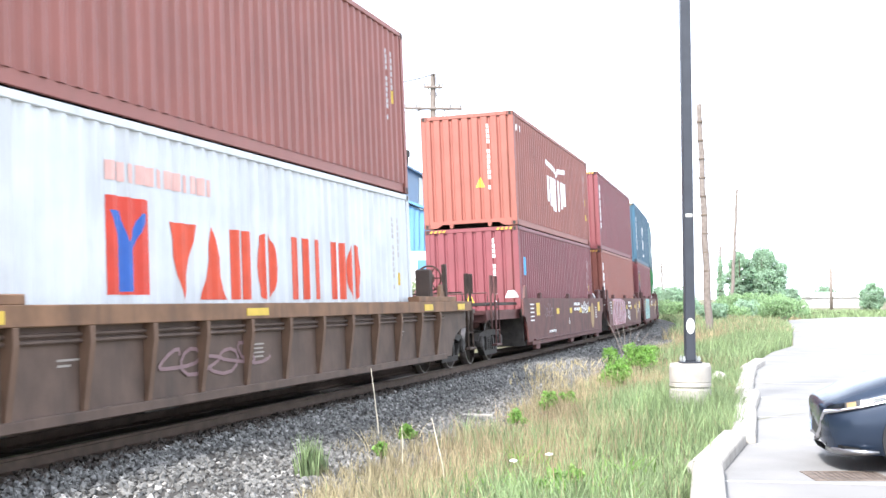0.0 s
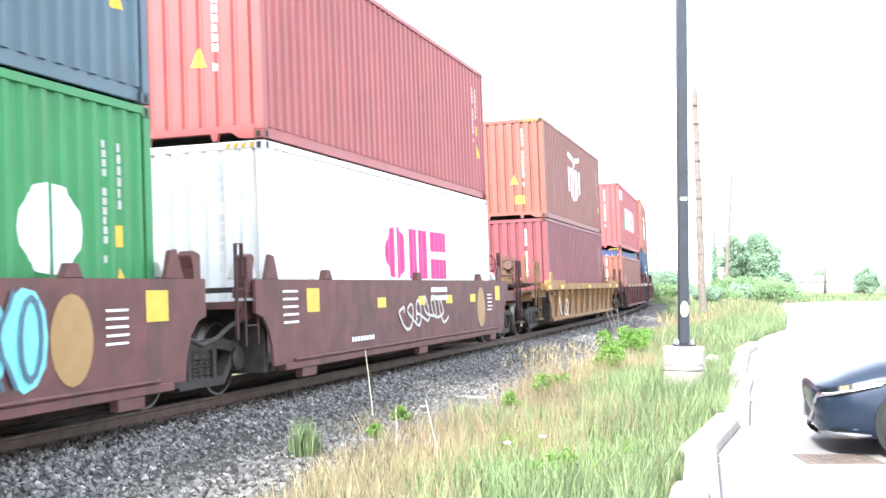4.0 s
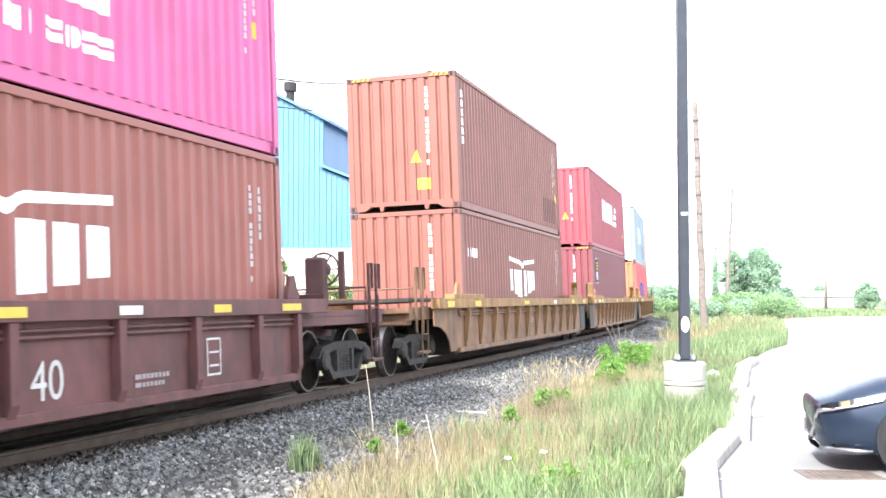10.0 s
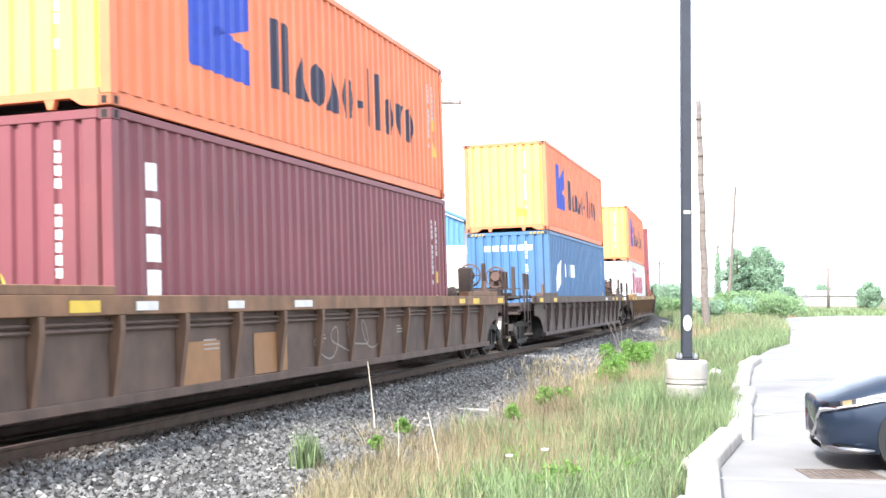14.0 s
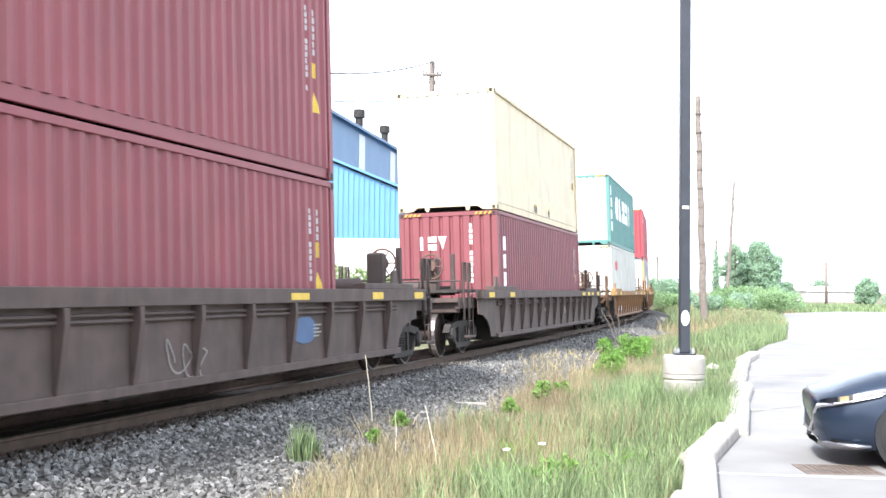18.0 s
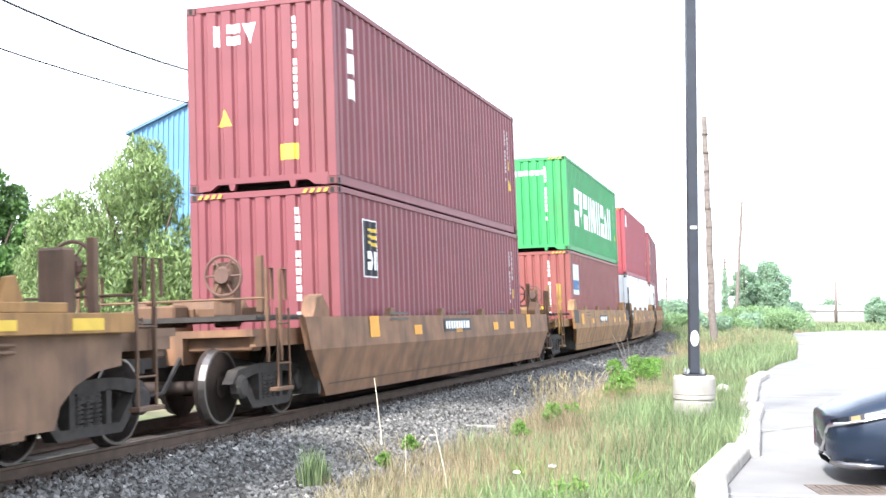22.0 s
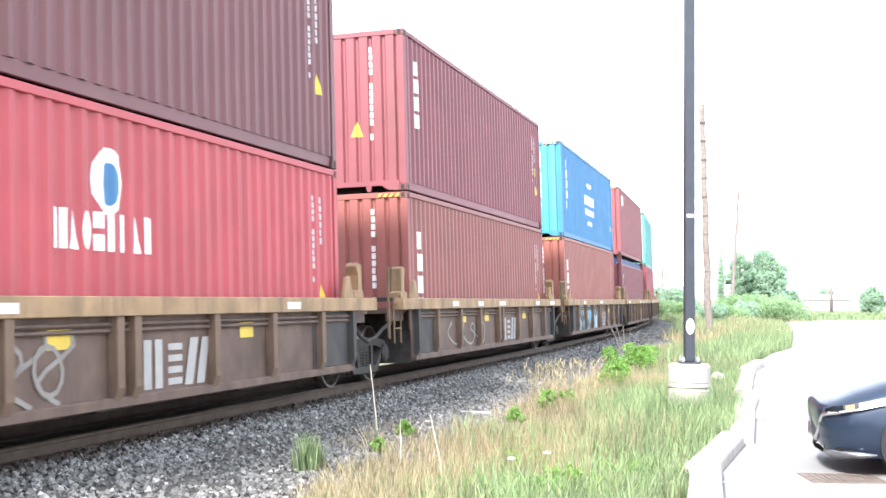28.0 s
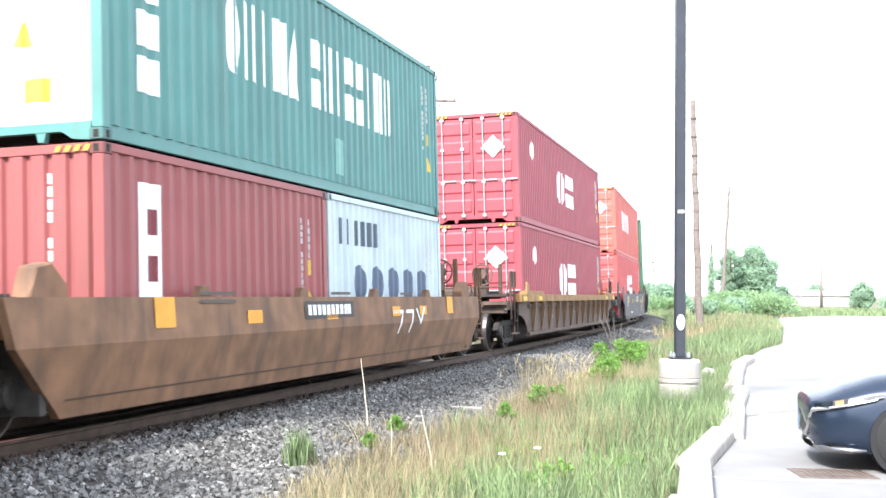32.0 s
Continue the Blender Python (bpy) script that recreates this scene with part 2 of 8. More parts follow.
def bend(s):
    if s < S_LO or s > S_END:
        return 0.0
    return K0 + K1 * min(s, S_HI)


def lay():
    """Centre line from -800 m to 900 m, as x, y and heading at every half metre."""
    fwd, th, x, y = [], TH0, X0, 20.0
    for i in range(1800):
        fwd.append((x, y, th))
        tm = th + bend((i + 0.5) * STEP) * STEP / 2
        x, y = x + math.sin(tm) * STEP, y + math.cos(tm) * STEP
        th += bend((i + 0.5) * STEP) * STEP
    backw, th, x, y = [], TH0, X0, 20.0
    for i in range(1600):
        tm = th - bend(-(i + 0.5) * STEP) * STEP / 2
        x, y = x - math.sin(tm) * STEP, y - math.cos(tm) * STEP
        th -= bend(-(i + 0.5) * STEP) * STEP
        backw.append((x, y, th))
    return backw[::-1] + fwd


LINE = lay()


def track(s):
    """Place and heading on the centre line, s metres past the point 20 m ahead of the camera."""
    k = s / STEP + 1600
    i = max(0, min(len(LINE) - 2, int(math.floor(k))))
    w = k - i
    a, b = LINE[i], LINE[i + 1]
    return tuple(a[j] + (b[j] - a[j]) * w for j in range(3))


def beside(s, lat, z=0.0):
    x, y, th = track(s)
    return Vector((x + math.cos(th) * lat, y - math.sin(th) * lat, z))


def rolling(s, base):
    """Pose of a vehicle whose trucks stand base metres apart, its middle at s."""
    a, b = track(s - base / 2), track(s + base / 2)
    h = math.atan2(b[0] - a[0], b[1] - a[1])
    return pose((a[0] + b[0]) / 2, (a[1] + b[1]) / 2, 0, 0, 0, -math.degrees(h)) @ pose(0, 0, 0, 0, -math.degrees(CANT), 0)


# ---- ground, ballast, rails, paving ----
NEARLINE = np.array([track(s)[:2] + (s,) for s in np.arange(-60, 170, 1.0)])


def lateral(xy):
    """Signed distance from the centre line (positive on the camera's side) and s, for an array of places."""
    xy = np.asarray(xy, float)
    lat, along = np.empty(len(xy)), np.empty(len(xy))
    heads = np.array([track(s)[2] for s in NEARLINE[:, 2]])
    for a in range(0, len(xy), 4000):
        p = xy[a:a + 4000]
        d = ((p[:, None, :] - NEARLINE[None, :, :2]) ** 2).sum(2)
        k = d.argmin(1)
        rel = p - NEARLINE[k, :2]
        lat[a:a + 4000] = rel[:, 0] * np.cos(heads[k]) - rel[:, 1] * np.sin(heads[k])
        along[a:a + 4000] = NEARLINE[k, 2] + rel[:, 0] * np.sin(heads[k]) + rel[:, 1] * np.cos(heads[k])
    return lat, along


def ground_z(lat):
    return np.interp(lat, [-40, -6, -3.6, 3.6, 5.2, 6.8, 8, 60], [-0.5, -0.5, -0.62, -0.5, -0.40, -0.36, -0.40, -0.40])


def spaced(lo, hi, step, far):
    mid = list(np.arange(lo, hi + 1e-6, step))
    out, d, x = [], step, hi
    while x < far:
        d *= 1.35
        x += d
        out.append(x)
    low, d, x = [], step, lo
    while x > -far:
        d *= 1.35
        x -= d
        low.append(x)
    return np.array(low[::-1] + mid + out)


def build_ground():
    xs, ys = spaced(-14, 26, 0.5, 3000), spaced(-2, 75, 0.5, 3000)
    gx, gy = np.meshgrid(xs, ys)
    xy = np.stack([gx.ravel(), gy.ravel()], 1)
    lat, along = lateral(xy)
    z = ground_z(lat)
    z += np.array([0.05 * noise.noise((x * 0.8, y * 0.8, 3.0)) for x, y in xy]) * (np.abs(lat) < 60)
    n = len(xs)
    faces = [(j * n + i, j * n + i + 1, (j + 1) * n + i + 1, (j + 1) * n + i) for j in range(len(ys) - 1) for i in range(n - 1)]
    tagged(new("ground", raw_mesh("ground", np.column_stack([xy, z]).tolist(), faces, M_SOIL, True)), "dry grassy earth reaching to the horizon", "ground", kind="structure")


build_ground()


def build_ballast():
    lats = np.array([-3.9, -3.3, -2.6, -1.9, -1.2, -0.4, 0.4, 1.2, 1.6, 1.9, 2.2, 2.5, 2.8, 3.1, 3.4, 3.7, 4.0])
    prof = np.interp(lats, [-3.9, -1.9, -1.35, 1.35, 1.9, 2.6, 4.0], [-0.66, -0.27, -0.185, -0.165, -0.22, -0.36, -0.56])
    ss = np.concatenate([np.arange(-40, -12, 1.0), np.arange(-12, 40, 0.25), np.arange(40, 165, 1.0)])
    v, f, n = [], [], len(lats)
    for s in ss:
        for la, z in zip(lats, prof):
            p = beside(s, la)
            v.append((p.x, p.y, z + CANT * max(-1.6, min(1.6, la)) * (1 if la < 1.7 else max(0, 1 - (la - 1.7) / 0.6)) + 0.018 * noise.noise((p.x * 2.3, p.y * 2.3, 7))))
    for j in range(len(ss) - 1):
        f += [(j * n + i, j * n + i + 1, (j + 1) * n + i + 1, (j + 1) * n + i) for i in range(n - 1)]
    me = raw_mesh("ballast_bed", v, f, M_SHOULDER)
    me.materials.append(M_BALLAST)
    me.polygons.foreach_set("material_index", [1 if lats[k % (n - 1)] > 1.55 else 0 for k in range(len(f))])
    bed = tagged(new("ballast_bed", me), "bed of crushed grey stone under the rails", "ballast", kind="structure")
    rng = np.random.default_rng(4)
    base = np.array([(1, 0, 0), (-1, 0, 0), (0, 1, 0), (0, -1, 0), (0, 0, 1), (0, 0, -1)], float)
    tri = np.array([(0, 2, 4), (2, 1, 4), (1, 3, 4), (3, 0, 4), (2, 0, 5), (1, 2, 5), (3, 1, 5), (0, 3, 5)])
    N = 52000
    s = np.concatenate([rng.uniform(-11, 16, 34000), rng.uniform(16, 60, 18000)])
    la = 0.9 + 3.1 * rng.random(N) ** 0.85
    size = rng.uniform(0.016, 0.043, N) * np.where(s > 16, 1.5, 1)
    xy = np.array([beside(a, b)[:2] for a, b in zip(s, la)])
    z = np.interp(la, [-3.9, -1.9, -1.35, 1.35, 1.9, 2.6, 4.0], [-0.66, -0.27, -0.185, -0.165, -0.22, -0.36, -0.56]) + 0.012 + CANT * 1.6 * np.clip(1 - (la - 1.7) / 0.6, 0, 1)
    v = base[None] * (size[:, None, None] * rng.uniform(0.55, 1.35, (N, 6, 1)))
    ang = rng.uniform(0, 6.28, (3, N))
    for ax, an in zip(((0, 1), (1, 2), (0, 2)), ang):
        c, sn = np.cos(an)[:, None], np.sin(an)[:, None]
        p, q = v[:, :, ax[0]].copy(), v[:, :, ax[1]].copy()
        v[:, :, ax[0]], v[:, :, ax[1]] = p * c - q * sn, p * sn + q * c
    v += np.column_stack([xy, z])[:, None, :]
    close_in = la + rng.normal(0, 0.1, N) < 1.3
    pale = (rng.random(N) < 0.07) & ~close_in
    for m, mat, name, words in ((~pale & ~close_in, M_STONE, "ballast_stones", "loose angular grey ballast stones beside the rails"), (close_in, M_DARKSTONE, "oily_stones", "dark brown ballast stones close to the rail"), (pale, M_PALESTONE, "pale_stones", "pale chipped stones among the grey ballast")):
        n = int(m.sum())
        f = (tri[None] + 6 * np.arange(n)[:, None, None]).reshape(-1, 3)
        tagged(new(name, raw_mesh(name, v[m].reshape(-1, 3).tolist(), f.tolist(), mat)), words, "gravel", kind="stuff")


build_ballast()


def strip(name, section, lat, mat, s0, s1, step, z_lift=0.0):
    """Sweep a closed (x, z) section along the track at a lateral distance."""
    v, f, n = [], [], len(section)
    ss = np.arange(s0, s1 + 1e-6, step)
    for s in ss:
        for x, z in section:
            p = beside(s, lat + x)
            v.append((p.x, p.y, z + z_lift + CANT * (lat + x)))
    for j in range(len(ss) - 1):
        f += [(j * n + i, (j + 1) * n + i, (j + 1) * n + (i + 1) % n, j * n + (i + 1) % n) for i in range(n)]
    f += [tuple(range(n)), tuple(range((len(ss) - 1) * n, len(ss) * n))[::-1]]
    return raw_mesh(name, v, f, mat)


RAIL_SEC = [(-0.07, -0.17), (0.07, -0.17), (0.07, -0.155), (0.012, -0.13), (0.012, -0.045), (0.037, -0.032), (0.037, -0.006), (-0.037, -0.006), (-0.037, -0.032), (-0.012, -0.045), (-0.012, -0.13), (-0.07, -0.155)]
for rl in (-0.755, 0.755):
    ob = tagged(new("rail", strip("rail", RAIL_SEC, rl, M_RAIL, -60, 160, 1.0)), "rusty brown steel rail with a polished top", "rail", "rails of the track", "structure")
    part("rail_head", strip("rail_head", [(-0.03, -0.004), (0.03, -0.004), (0.026, 0.0), (-0.026, 0.0)], rl, M_RAILTOP, -60, 160, 1.0), parent=ob, label="polished running surface")


def sleepers():
    bm = bmesh.new()
    box(bm, -1.3, 1.3, -0.11, 0.11, -0.34, -0.178)
    me = finish("sleeper", bm, M_TIE, bevel=0.012)
    bed = bpy.data.objects["ballast_bed"]
    for i in range(190):
        s = -12 + i * 0.52
        x, y, th = track(s)
        part("sleeper", me, parent=bed, at=pose(x, y, 0.004 * math.sin(i * 2.3), 0, -math.degrees(CANT), -math.degrees(th) + 1.2 * math.sin(i * 1.7)))


LOT_EDGE = [(-6.0, -14), (-0.35, 0), (0.75, 5), (2.0, 9.6), (2.55, 11.3), (3.4, 13.9), (3.95, 15.2), (5.35, 20.5), (6.95, 26.6), (8.3, 31.6), (10.6, 38.1), (12.75, 43.1), (14.8, 50), (17.3, 58.4), (21.5, 74), (25.8, 90.8), (29.8, 98.3), (36.2, 107), (60, 108), (120, 110)]


def build_lot():
    right = [(120, -14)]
    pts = LOT_EDGE + right
    bm = bmesh.new()
    prism(bm, pts, -0.55, -0.28, "z")
    me = finish("parking_lot", bm, M_ASPHALT)
    tagged(new("parking_lot", me), "pale worn paved car park with cracks", "car park", kind="structure")


build_lot()


# ---- containers ----
HC, STD = 2.896, 2.591
W2 = 1.219


def side_prof(y):
    """Corrugation depth of a side wall at y along its length."""
    u = (y % 0.278) / 0.278
    return -0.036 * (0 if u < 0.26 else (u - 0.26) / 0.245 if u < 0.505 else 1 if u < 0.755 else (1 - u) / 0.245)


SIDE_BREAKS = (0.0, 0.26 * 0.278, 0.505 * 0.278, 0.755 * 0.278)


def end_prof(x):
    u = ((x + 1.125) % 0.25) / 0.25
    return -0.04 * (0 if u < 0.6 else (u - 0.6) / 0.12 if u < 0.72 else 1 if u < 0.88 else (1 - u) / 0.12)


END_BREAKS = (0.0, 0.6 * 0.25, 0.72 * 0.25, 0.88 * 0.25)


def breaks(a, b, period, marks, shift=0.0):
    out = {a, b}
    k = math.floor((a - shift) / period)
    while k * period + shift <= b:
        for m in marks:
            p = k * period + shift + m
            if a + 1e-4 < p < b - 1e-4:
                out.add(p)
        k += 1
    return sorted(out)


@functools.lru_cache(None)
def side_mesh(L, z0, z1):
    ys = breaks(-L / 2 + 0.12, L / 2 - 0.12, 0.278, SIDE_BREAKS)
    v = [(1.203 + side_prof(y), y, z) for y in ys for z in (z0, z1)]
    n = len(ys)
    f = [(2 * i, 2 * i + 2, 2 * i + 3, 2 * i + 1) for i in range(n - 1)]
    v += [(1.14, ys[0], z0), (1.14, ys[0], z1), (1.14, ys[-1], z0), (1.14, ys[-1], z1)]
    k = 2 * n
    f += [(k, k + 1, k + 3, k + 2), (0, 1, k + 1, k), (2 * n - 2, k + 2, k + 3, 2 * n - 1)]
    return raw_mesh("side_panel", v, f, M_PAINT)


@functools.lru_cache(None)
def end_mesh(z0, z1):
    xs = breaks(-1.1, 1.1, 0.25, END_BREAKS, -1.125)
    v = [(x, 0.016 - end_prof(x), z) for x in xs for z in (z0, z1)]
    n = len(xs)
    f = [(2 * i, 2 * i + 1, 2 * i + 3, 2 * i + 2) for i in range(n - 1)]
    v += [(-1.1, 0.08, z0), (-1.1, 0.08, z1), (1.1, 0.08, z0), (1.1, 0.08, z1)]
    k = 2 * n
    f += [(k, k + 2, k + 3, k + 1), (0, k, k + 1, 1), (2 * n - 2, 2 * n - 1, k + 3, k + 2)]
    return raw_mesh("end_panel", v, f, M_PAINT)


@functools.lru_cache(None)
def bar_mesh(name, dx, dy, dz, mat=None, bevel=0.008):
    bm = bmesh.new()
    box(bm, -dx / 2, dx / 2, -dy / 2, dy / 2, -dz / 2, dz / 2)
    return finish(name, bm, mat or M_PAINT, bevel=bevel)


@functools.lru_cache(None)
def cast_mesh():
    bm = bmesh.new()
    box(bm, -0.081, 0.081, -0.089, 0.089, -0.059, 0.059)
    me = finish("corner_casting", bm, M_PAINT, bevel=0.008)
    me.materials.append(M_UNDER)
    return me


@functools.lru_cache(None)
def hole_mesh():
    bm = bmesh.new()
    box(bm, -0.03, 0.03, -0.091, 0.091, -0.04, 0.04)
    box(bm, -0.083, 0.083, -0.03, 0.03, -0.04, 0.04)
    return finish("casting_hole", bm, M_UNDER)


@functools.lru_cache(None)
def roof_mesh(L):
    v, f = [], []
    n = int((L - 0.4) / 0.21)
    for i in range(n + 1):
        y = -L / 2 + 0.2 + i * (L - 0.4) / n
        dz = 0.0 if i % 2 else -0.02
        v += [(-1.15, y, dz), (1.15, y, dz)]
    f = [(2 * i, 2 * i + 1, 2 * i + 3, 2 * i + 2) for i in range(n)]
    return raw_mesh("roof", v, f, M_PAINT)


@functools.lru_cache(None)
def under_mesh(L):
    bm = bmesh.new()
    low = [(-L / 2 + 0.1, 0.11)]
    for i in range(int(L / 0.6)):
        y = -L / 2 + 0.5 + i * 0.6
        low += [(y - 0.03, 0.11), (y - 0.03, 0.02), (y + 0.03, 0.02), (y + 0.03, 0.11)]
    low += [(L / 2 - 0.1, 0.11), (L / 2 - 0.1, 0.15), (-L / 2 + 0.1, 0.15)]
    prism(bm, low, -1.1, 1.1, "x")
    return finish("underframe", bm, M_UNDER)


@functools.lru_cache(None)
def sill_mesh():
    """End sill with the two lowered lugs seen under an end wall."""
    bm = bmesh.new()
    pts = [(-1.08, 0.0), (-0.86, 0.02), (-0.74, 0.1), (0.74, 0.1), (0.86, 0.02), (1.08, 0.0), (1.08, 0.19), (-1.08, 0.19)]
    prism(bm, pts, 0.005, 0.12, "y")
    for x in (-0.5, 0.5):
        prism(bm, [(x - 0.06, 0.1), (x + 0.06, 0.1), (x + 0.03, 0.0), (x - 0.03, 0.0)], 0.01, 0.09, "y")
    return finish("end_sill", bm, M_PAINT)


@functools.lru_cache(None)
def door_mesh(h):
    bm = bmesh.new()
    box(bm, -0.545, 0.545, 0.02, 0.07, 0, h)
    return finish("door", bm, M_PAINT)


@functools.lru_cache(None)
def swage_mesh(h):
    bm = bmesh.new()
    d = h / 5 * 0.36
    prism(bm, [(0.021, -d), (-0.006, -d * 0.72), (-0.006, d * 0.72), (0.021, d)], -0.47, 0.47, "x")
    return finish("door_swage", bm, M_PAINT)


@functools.lru_cache(None)
def lock_rod_mesh(h):
    bm = bmesh.new()
    rod(bm, (0, -0.03, 0.0), (0, -0.03, h), 0.018, n=8)
    for z in (0.06, h * 0.35, h * 0.68, h - 0.06):
        box(bm, -0.05, 0.05, -0.052, 0.015, z - 0.035, z + 0.035)
    box(bm, 0.0, 0.36, -0.055, -0.035, h * 0.36, h * 0.36 + 0.035)
    return finish("lock_rod", bm, M_GALV)


@functools.lru_cache(None)
def tarp_mesh(L, h):
    bm = bmesh.new()
    n = 24
    prev = None
    for i in range(n + 1):
        y = -L / 2 + 0.2 + (L - 0.4) * i / n
        w = 1.12 + 0.02 * math.sin(i * 2.1)
        ring = [bm.verts.new(p) for p in ((w, y, 0), (w - 0.02, y, h * 0.75 + 0.02 * math.sin(i * 1.3)), (w - 0.12, y, h + 0.01 * math.sin(i)), (-w + 0.12, y, h), (-w + 0.02, y, h * 0.75), (-w, y, 0))]
        if prev:
            for a in range(5):
                bm.faces.new((prev[a], prev[a + 1], ring[a + 1], ring[a]))
        else:
            bm.faces.new(ring)
        prev = ring
    bm.faces.new(prev[::-1])
    return finish("tarpaulin", bm, M_TARP)


def dulled(color):
    """Paint mixed with its own grey and lifted: the glare's veil put in."""
    g = 0.3 * color[0] + 0.55 * color[1] + 0.15 * color[2]
    red = color[0] > 1.3 * max(color[1], color[2]) and color[1] < 0.12
    keep, lift = (0.78, 1.2) if red else (0.88, 1.08)
    return tuple(min(0.8, (keep * c + (1 - keep) * g) * lift) for c in color[:3])


def container(L, H, color, label, door=False, tarp=False, post_color=None, group="containers on the train", sunlit_end=None, flat=False):
    color = dulled(color)
    root = tagged(new("shipping_container"), label, "shipping container", group)
    top = H - (0.36 if tarp else 0.0)
    k = functools.partial(part, parent=root, color=color)
    sm = side_mesh(L, 0.17, top - 0.09)
    if flat:
        sm = bar_mesh("side_panel", 0.03, round(L - 0.24, 3), round(top - 0.25, 3))
        for sx in (-1, 1):
            k("side_panel", sm, at=pose(sx * 1.15, 0, top / 2 + 0.04))
            k("lower_band", bar_mesh("lower_band", 0.03, round(L - 0.24, 3), 0.5), at=pose(sx * 1.172, 0, 0.43))
    else:
        k("side_panel", sm)
        k("side_panel", sm, at=pose(0, 0, 0, 0, 0, 180))
    em = end_mesh(0.18, top - 0.1)
    # A separate near-end colour paints in strong sun on the same paint.
    front = dulled(sunlit_end) if sunlit_end else color
    if door:
        dm, lm = door_mesh(H - 0.32), lock_rod_mesh(H - 0.22)
        for sx in (-0.555, 0.555):
            leaf = part("door", dm, parent=root, color=front, at=pose(sx, -L / 2, 0.19))
            for i in range(5):
                part("door_swage", swage_mesh(H - 0.32), parent=leaf, color=front, at=pose(0, 0, (H - 0.32) * (i + 0.5) / 5))
            for dx in (-0.27, 0.27):
                part("lock_rod", lm, parent=leaf, at=pose(dx, 0, -0.05), label="galvanised locking rod")
    else:
        part("end_panel", em, parent=root, color=front, at=pose(0, -L / 2, 0))
    k("end_panel", em, at=pose(0, L / 2, 0, 0, 0, 180))
    post = bar_mesh("corner_post", 0.13, 0.14, H - 0.236)
    rail = bar_mesh("side_rail", 0.06, L - 0.3, 0.09)
    sill = bar_mesh("bottom_rail", 0.05, L - 0.3, 0.16)
    lint = bar_mesh("end_rail", 2.1, 0.1, 0.1)
    for sx in (-1, 1):
        k("top_rail", rail, at=pose(sx * (W2 - 0.03), 0, top - 0.045))
        k("bottom_rail", sill, at=pose(sx * (W2 - 0.068), 0, 0.1))
        for sy in (-1, 1):
            part("corner_post", post, parent=root, color=dulled(post_color) if post_color else color, at=pose(sx * (W2 - 0.067), sy * (L / 2 - 0.072), H / 2))
            for z in (0.059, H - 0.059):
                c = part("corner_casting", cast_mesh(), parent=root, color=[q * 0.6 for q in color], at=pose(sx * (W2 - 0.081), sy * (L / 2 - 0.089), z))
                part("casting_hole", hole_mesh(), parent=c)
    for sy in (-1, 1):
        k("end_rail", lint, at=pose(0, sy * (L / 2 - 0.056), top - 0.05))
        k("end_sill", sill_mesh(), at=pose(0, sy * (L / 2 - 0.002), 0, 0, 0, 0 if sy < 0 else 180))
    if tarp:
        part("tarpaulin", tarp_mesh(L, 0.3), parent=root, at=pose(0, 0, top - 0.01), label="blue tarpaulin cover laced down")
        bm = bmesh.new()
        for q in range(9):
            x = -1.0 + q * 0.25
            tube(bm, [(x, -L / 2 + 0.175, top + 0.06), (x + 0.06, -L / 2 + 0.165, top + 0.03), (x + 0.12, -L / 2 + 0.175, top + 0.06)], 0.012, 4)
        part("lacing", bm, M_WHITEWALL, root, "white lacing rope along the cover")["kind"] = "stuff"
    else:
        k("roof", roof_mesh(L), at=pose(0, 0, H - 0.03))
    part("underframe", under_mesh(L), parent=root)
    return root


def clip_poly(poly, axis, lo, hi):
    """Clip a convex outline to lo..hi along one axis."""
    for sign, lim in ((1, lo), (-1, -hi)):
        out = []
        for i, p in enumerate(poly):
            q = poly[(i + 1) % len(poly)]
            a, b = sign * p[axis] - lim, sign * q[axis] - lim
            if a >= 0:
                out.append(p)
            if (a > 0) != (b > 0) and abs(a - b) > 1e-9:
                w = a / (a - b)
                out.append(tuple(p[j] + (q[j] - p[j]) * w for j in range(2)))
        poly = out
        if len(poly) < 3:
            return []
    return poly


def marking(root, name, polys, color, L, face="side", label="", lift=0.0):
    """Thin painted shapes that follow the corrugation. Side shapes are (metres from the near end, height); end shapes (x, height)."""
    v, f = [], []
    for poly in polys:
        if face == "side":
            poly = [(p[0] - L / 2, p[1]) for p in poly]
            cuts = breaks(min(p[0] for p in poly), max(p[0] for p in poly), 0.278, SIDE_BREAKS)
        elif face == "end":
            cuts = breaks(min(p[0] for p in poly), max(p[0] for p in poly), 0.25, END_BREAKS, -1.125)
        else:
            cuts = [min(p[0] for p in poly), max(p[0] for p in poly)]
        for a, b in zip(cuts, cuts[1:]):
            c = clip_poly(poly, 0, a, b)
            if len(c) < 3:
                continue
            n = len(v)
            for p in c:
                e = min(max(p[0], a + 1e-5), b - 1e-5)
                if face == "side":
                    v.append((1.207 + lift + side_prof(e), p[0], p[1]))
                elif face == "end":
                    v.append((p[0], -L / 2 + 0.012 - end_prof(e), p[1]))
                else:
                    v.append((p[0], -L / 2 - 0.012, p[1]))
            f.append(tuple(range(n, n + len(c))))
    ob = part(name, raw_mesh(name, v, f, M_MARK), parent=root, color=color, label=label)
    if len(polys) > 1:
        ob["kind"] = "stuff"
    return ob


def rect(a, b, w, h):
    return [(a, b), (a + w, b), (a + w, b + h), (a, b + h)]


def oval(a, b, rx, rz, n=14):
    return [(a + rx * math.cos(2 * math.pi * i / n), b + rz * math.sin(2 * math.pi * i / n)) for i in range(n)]


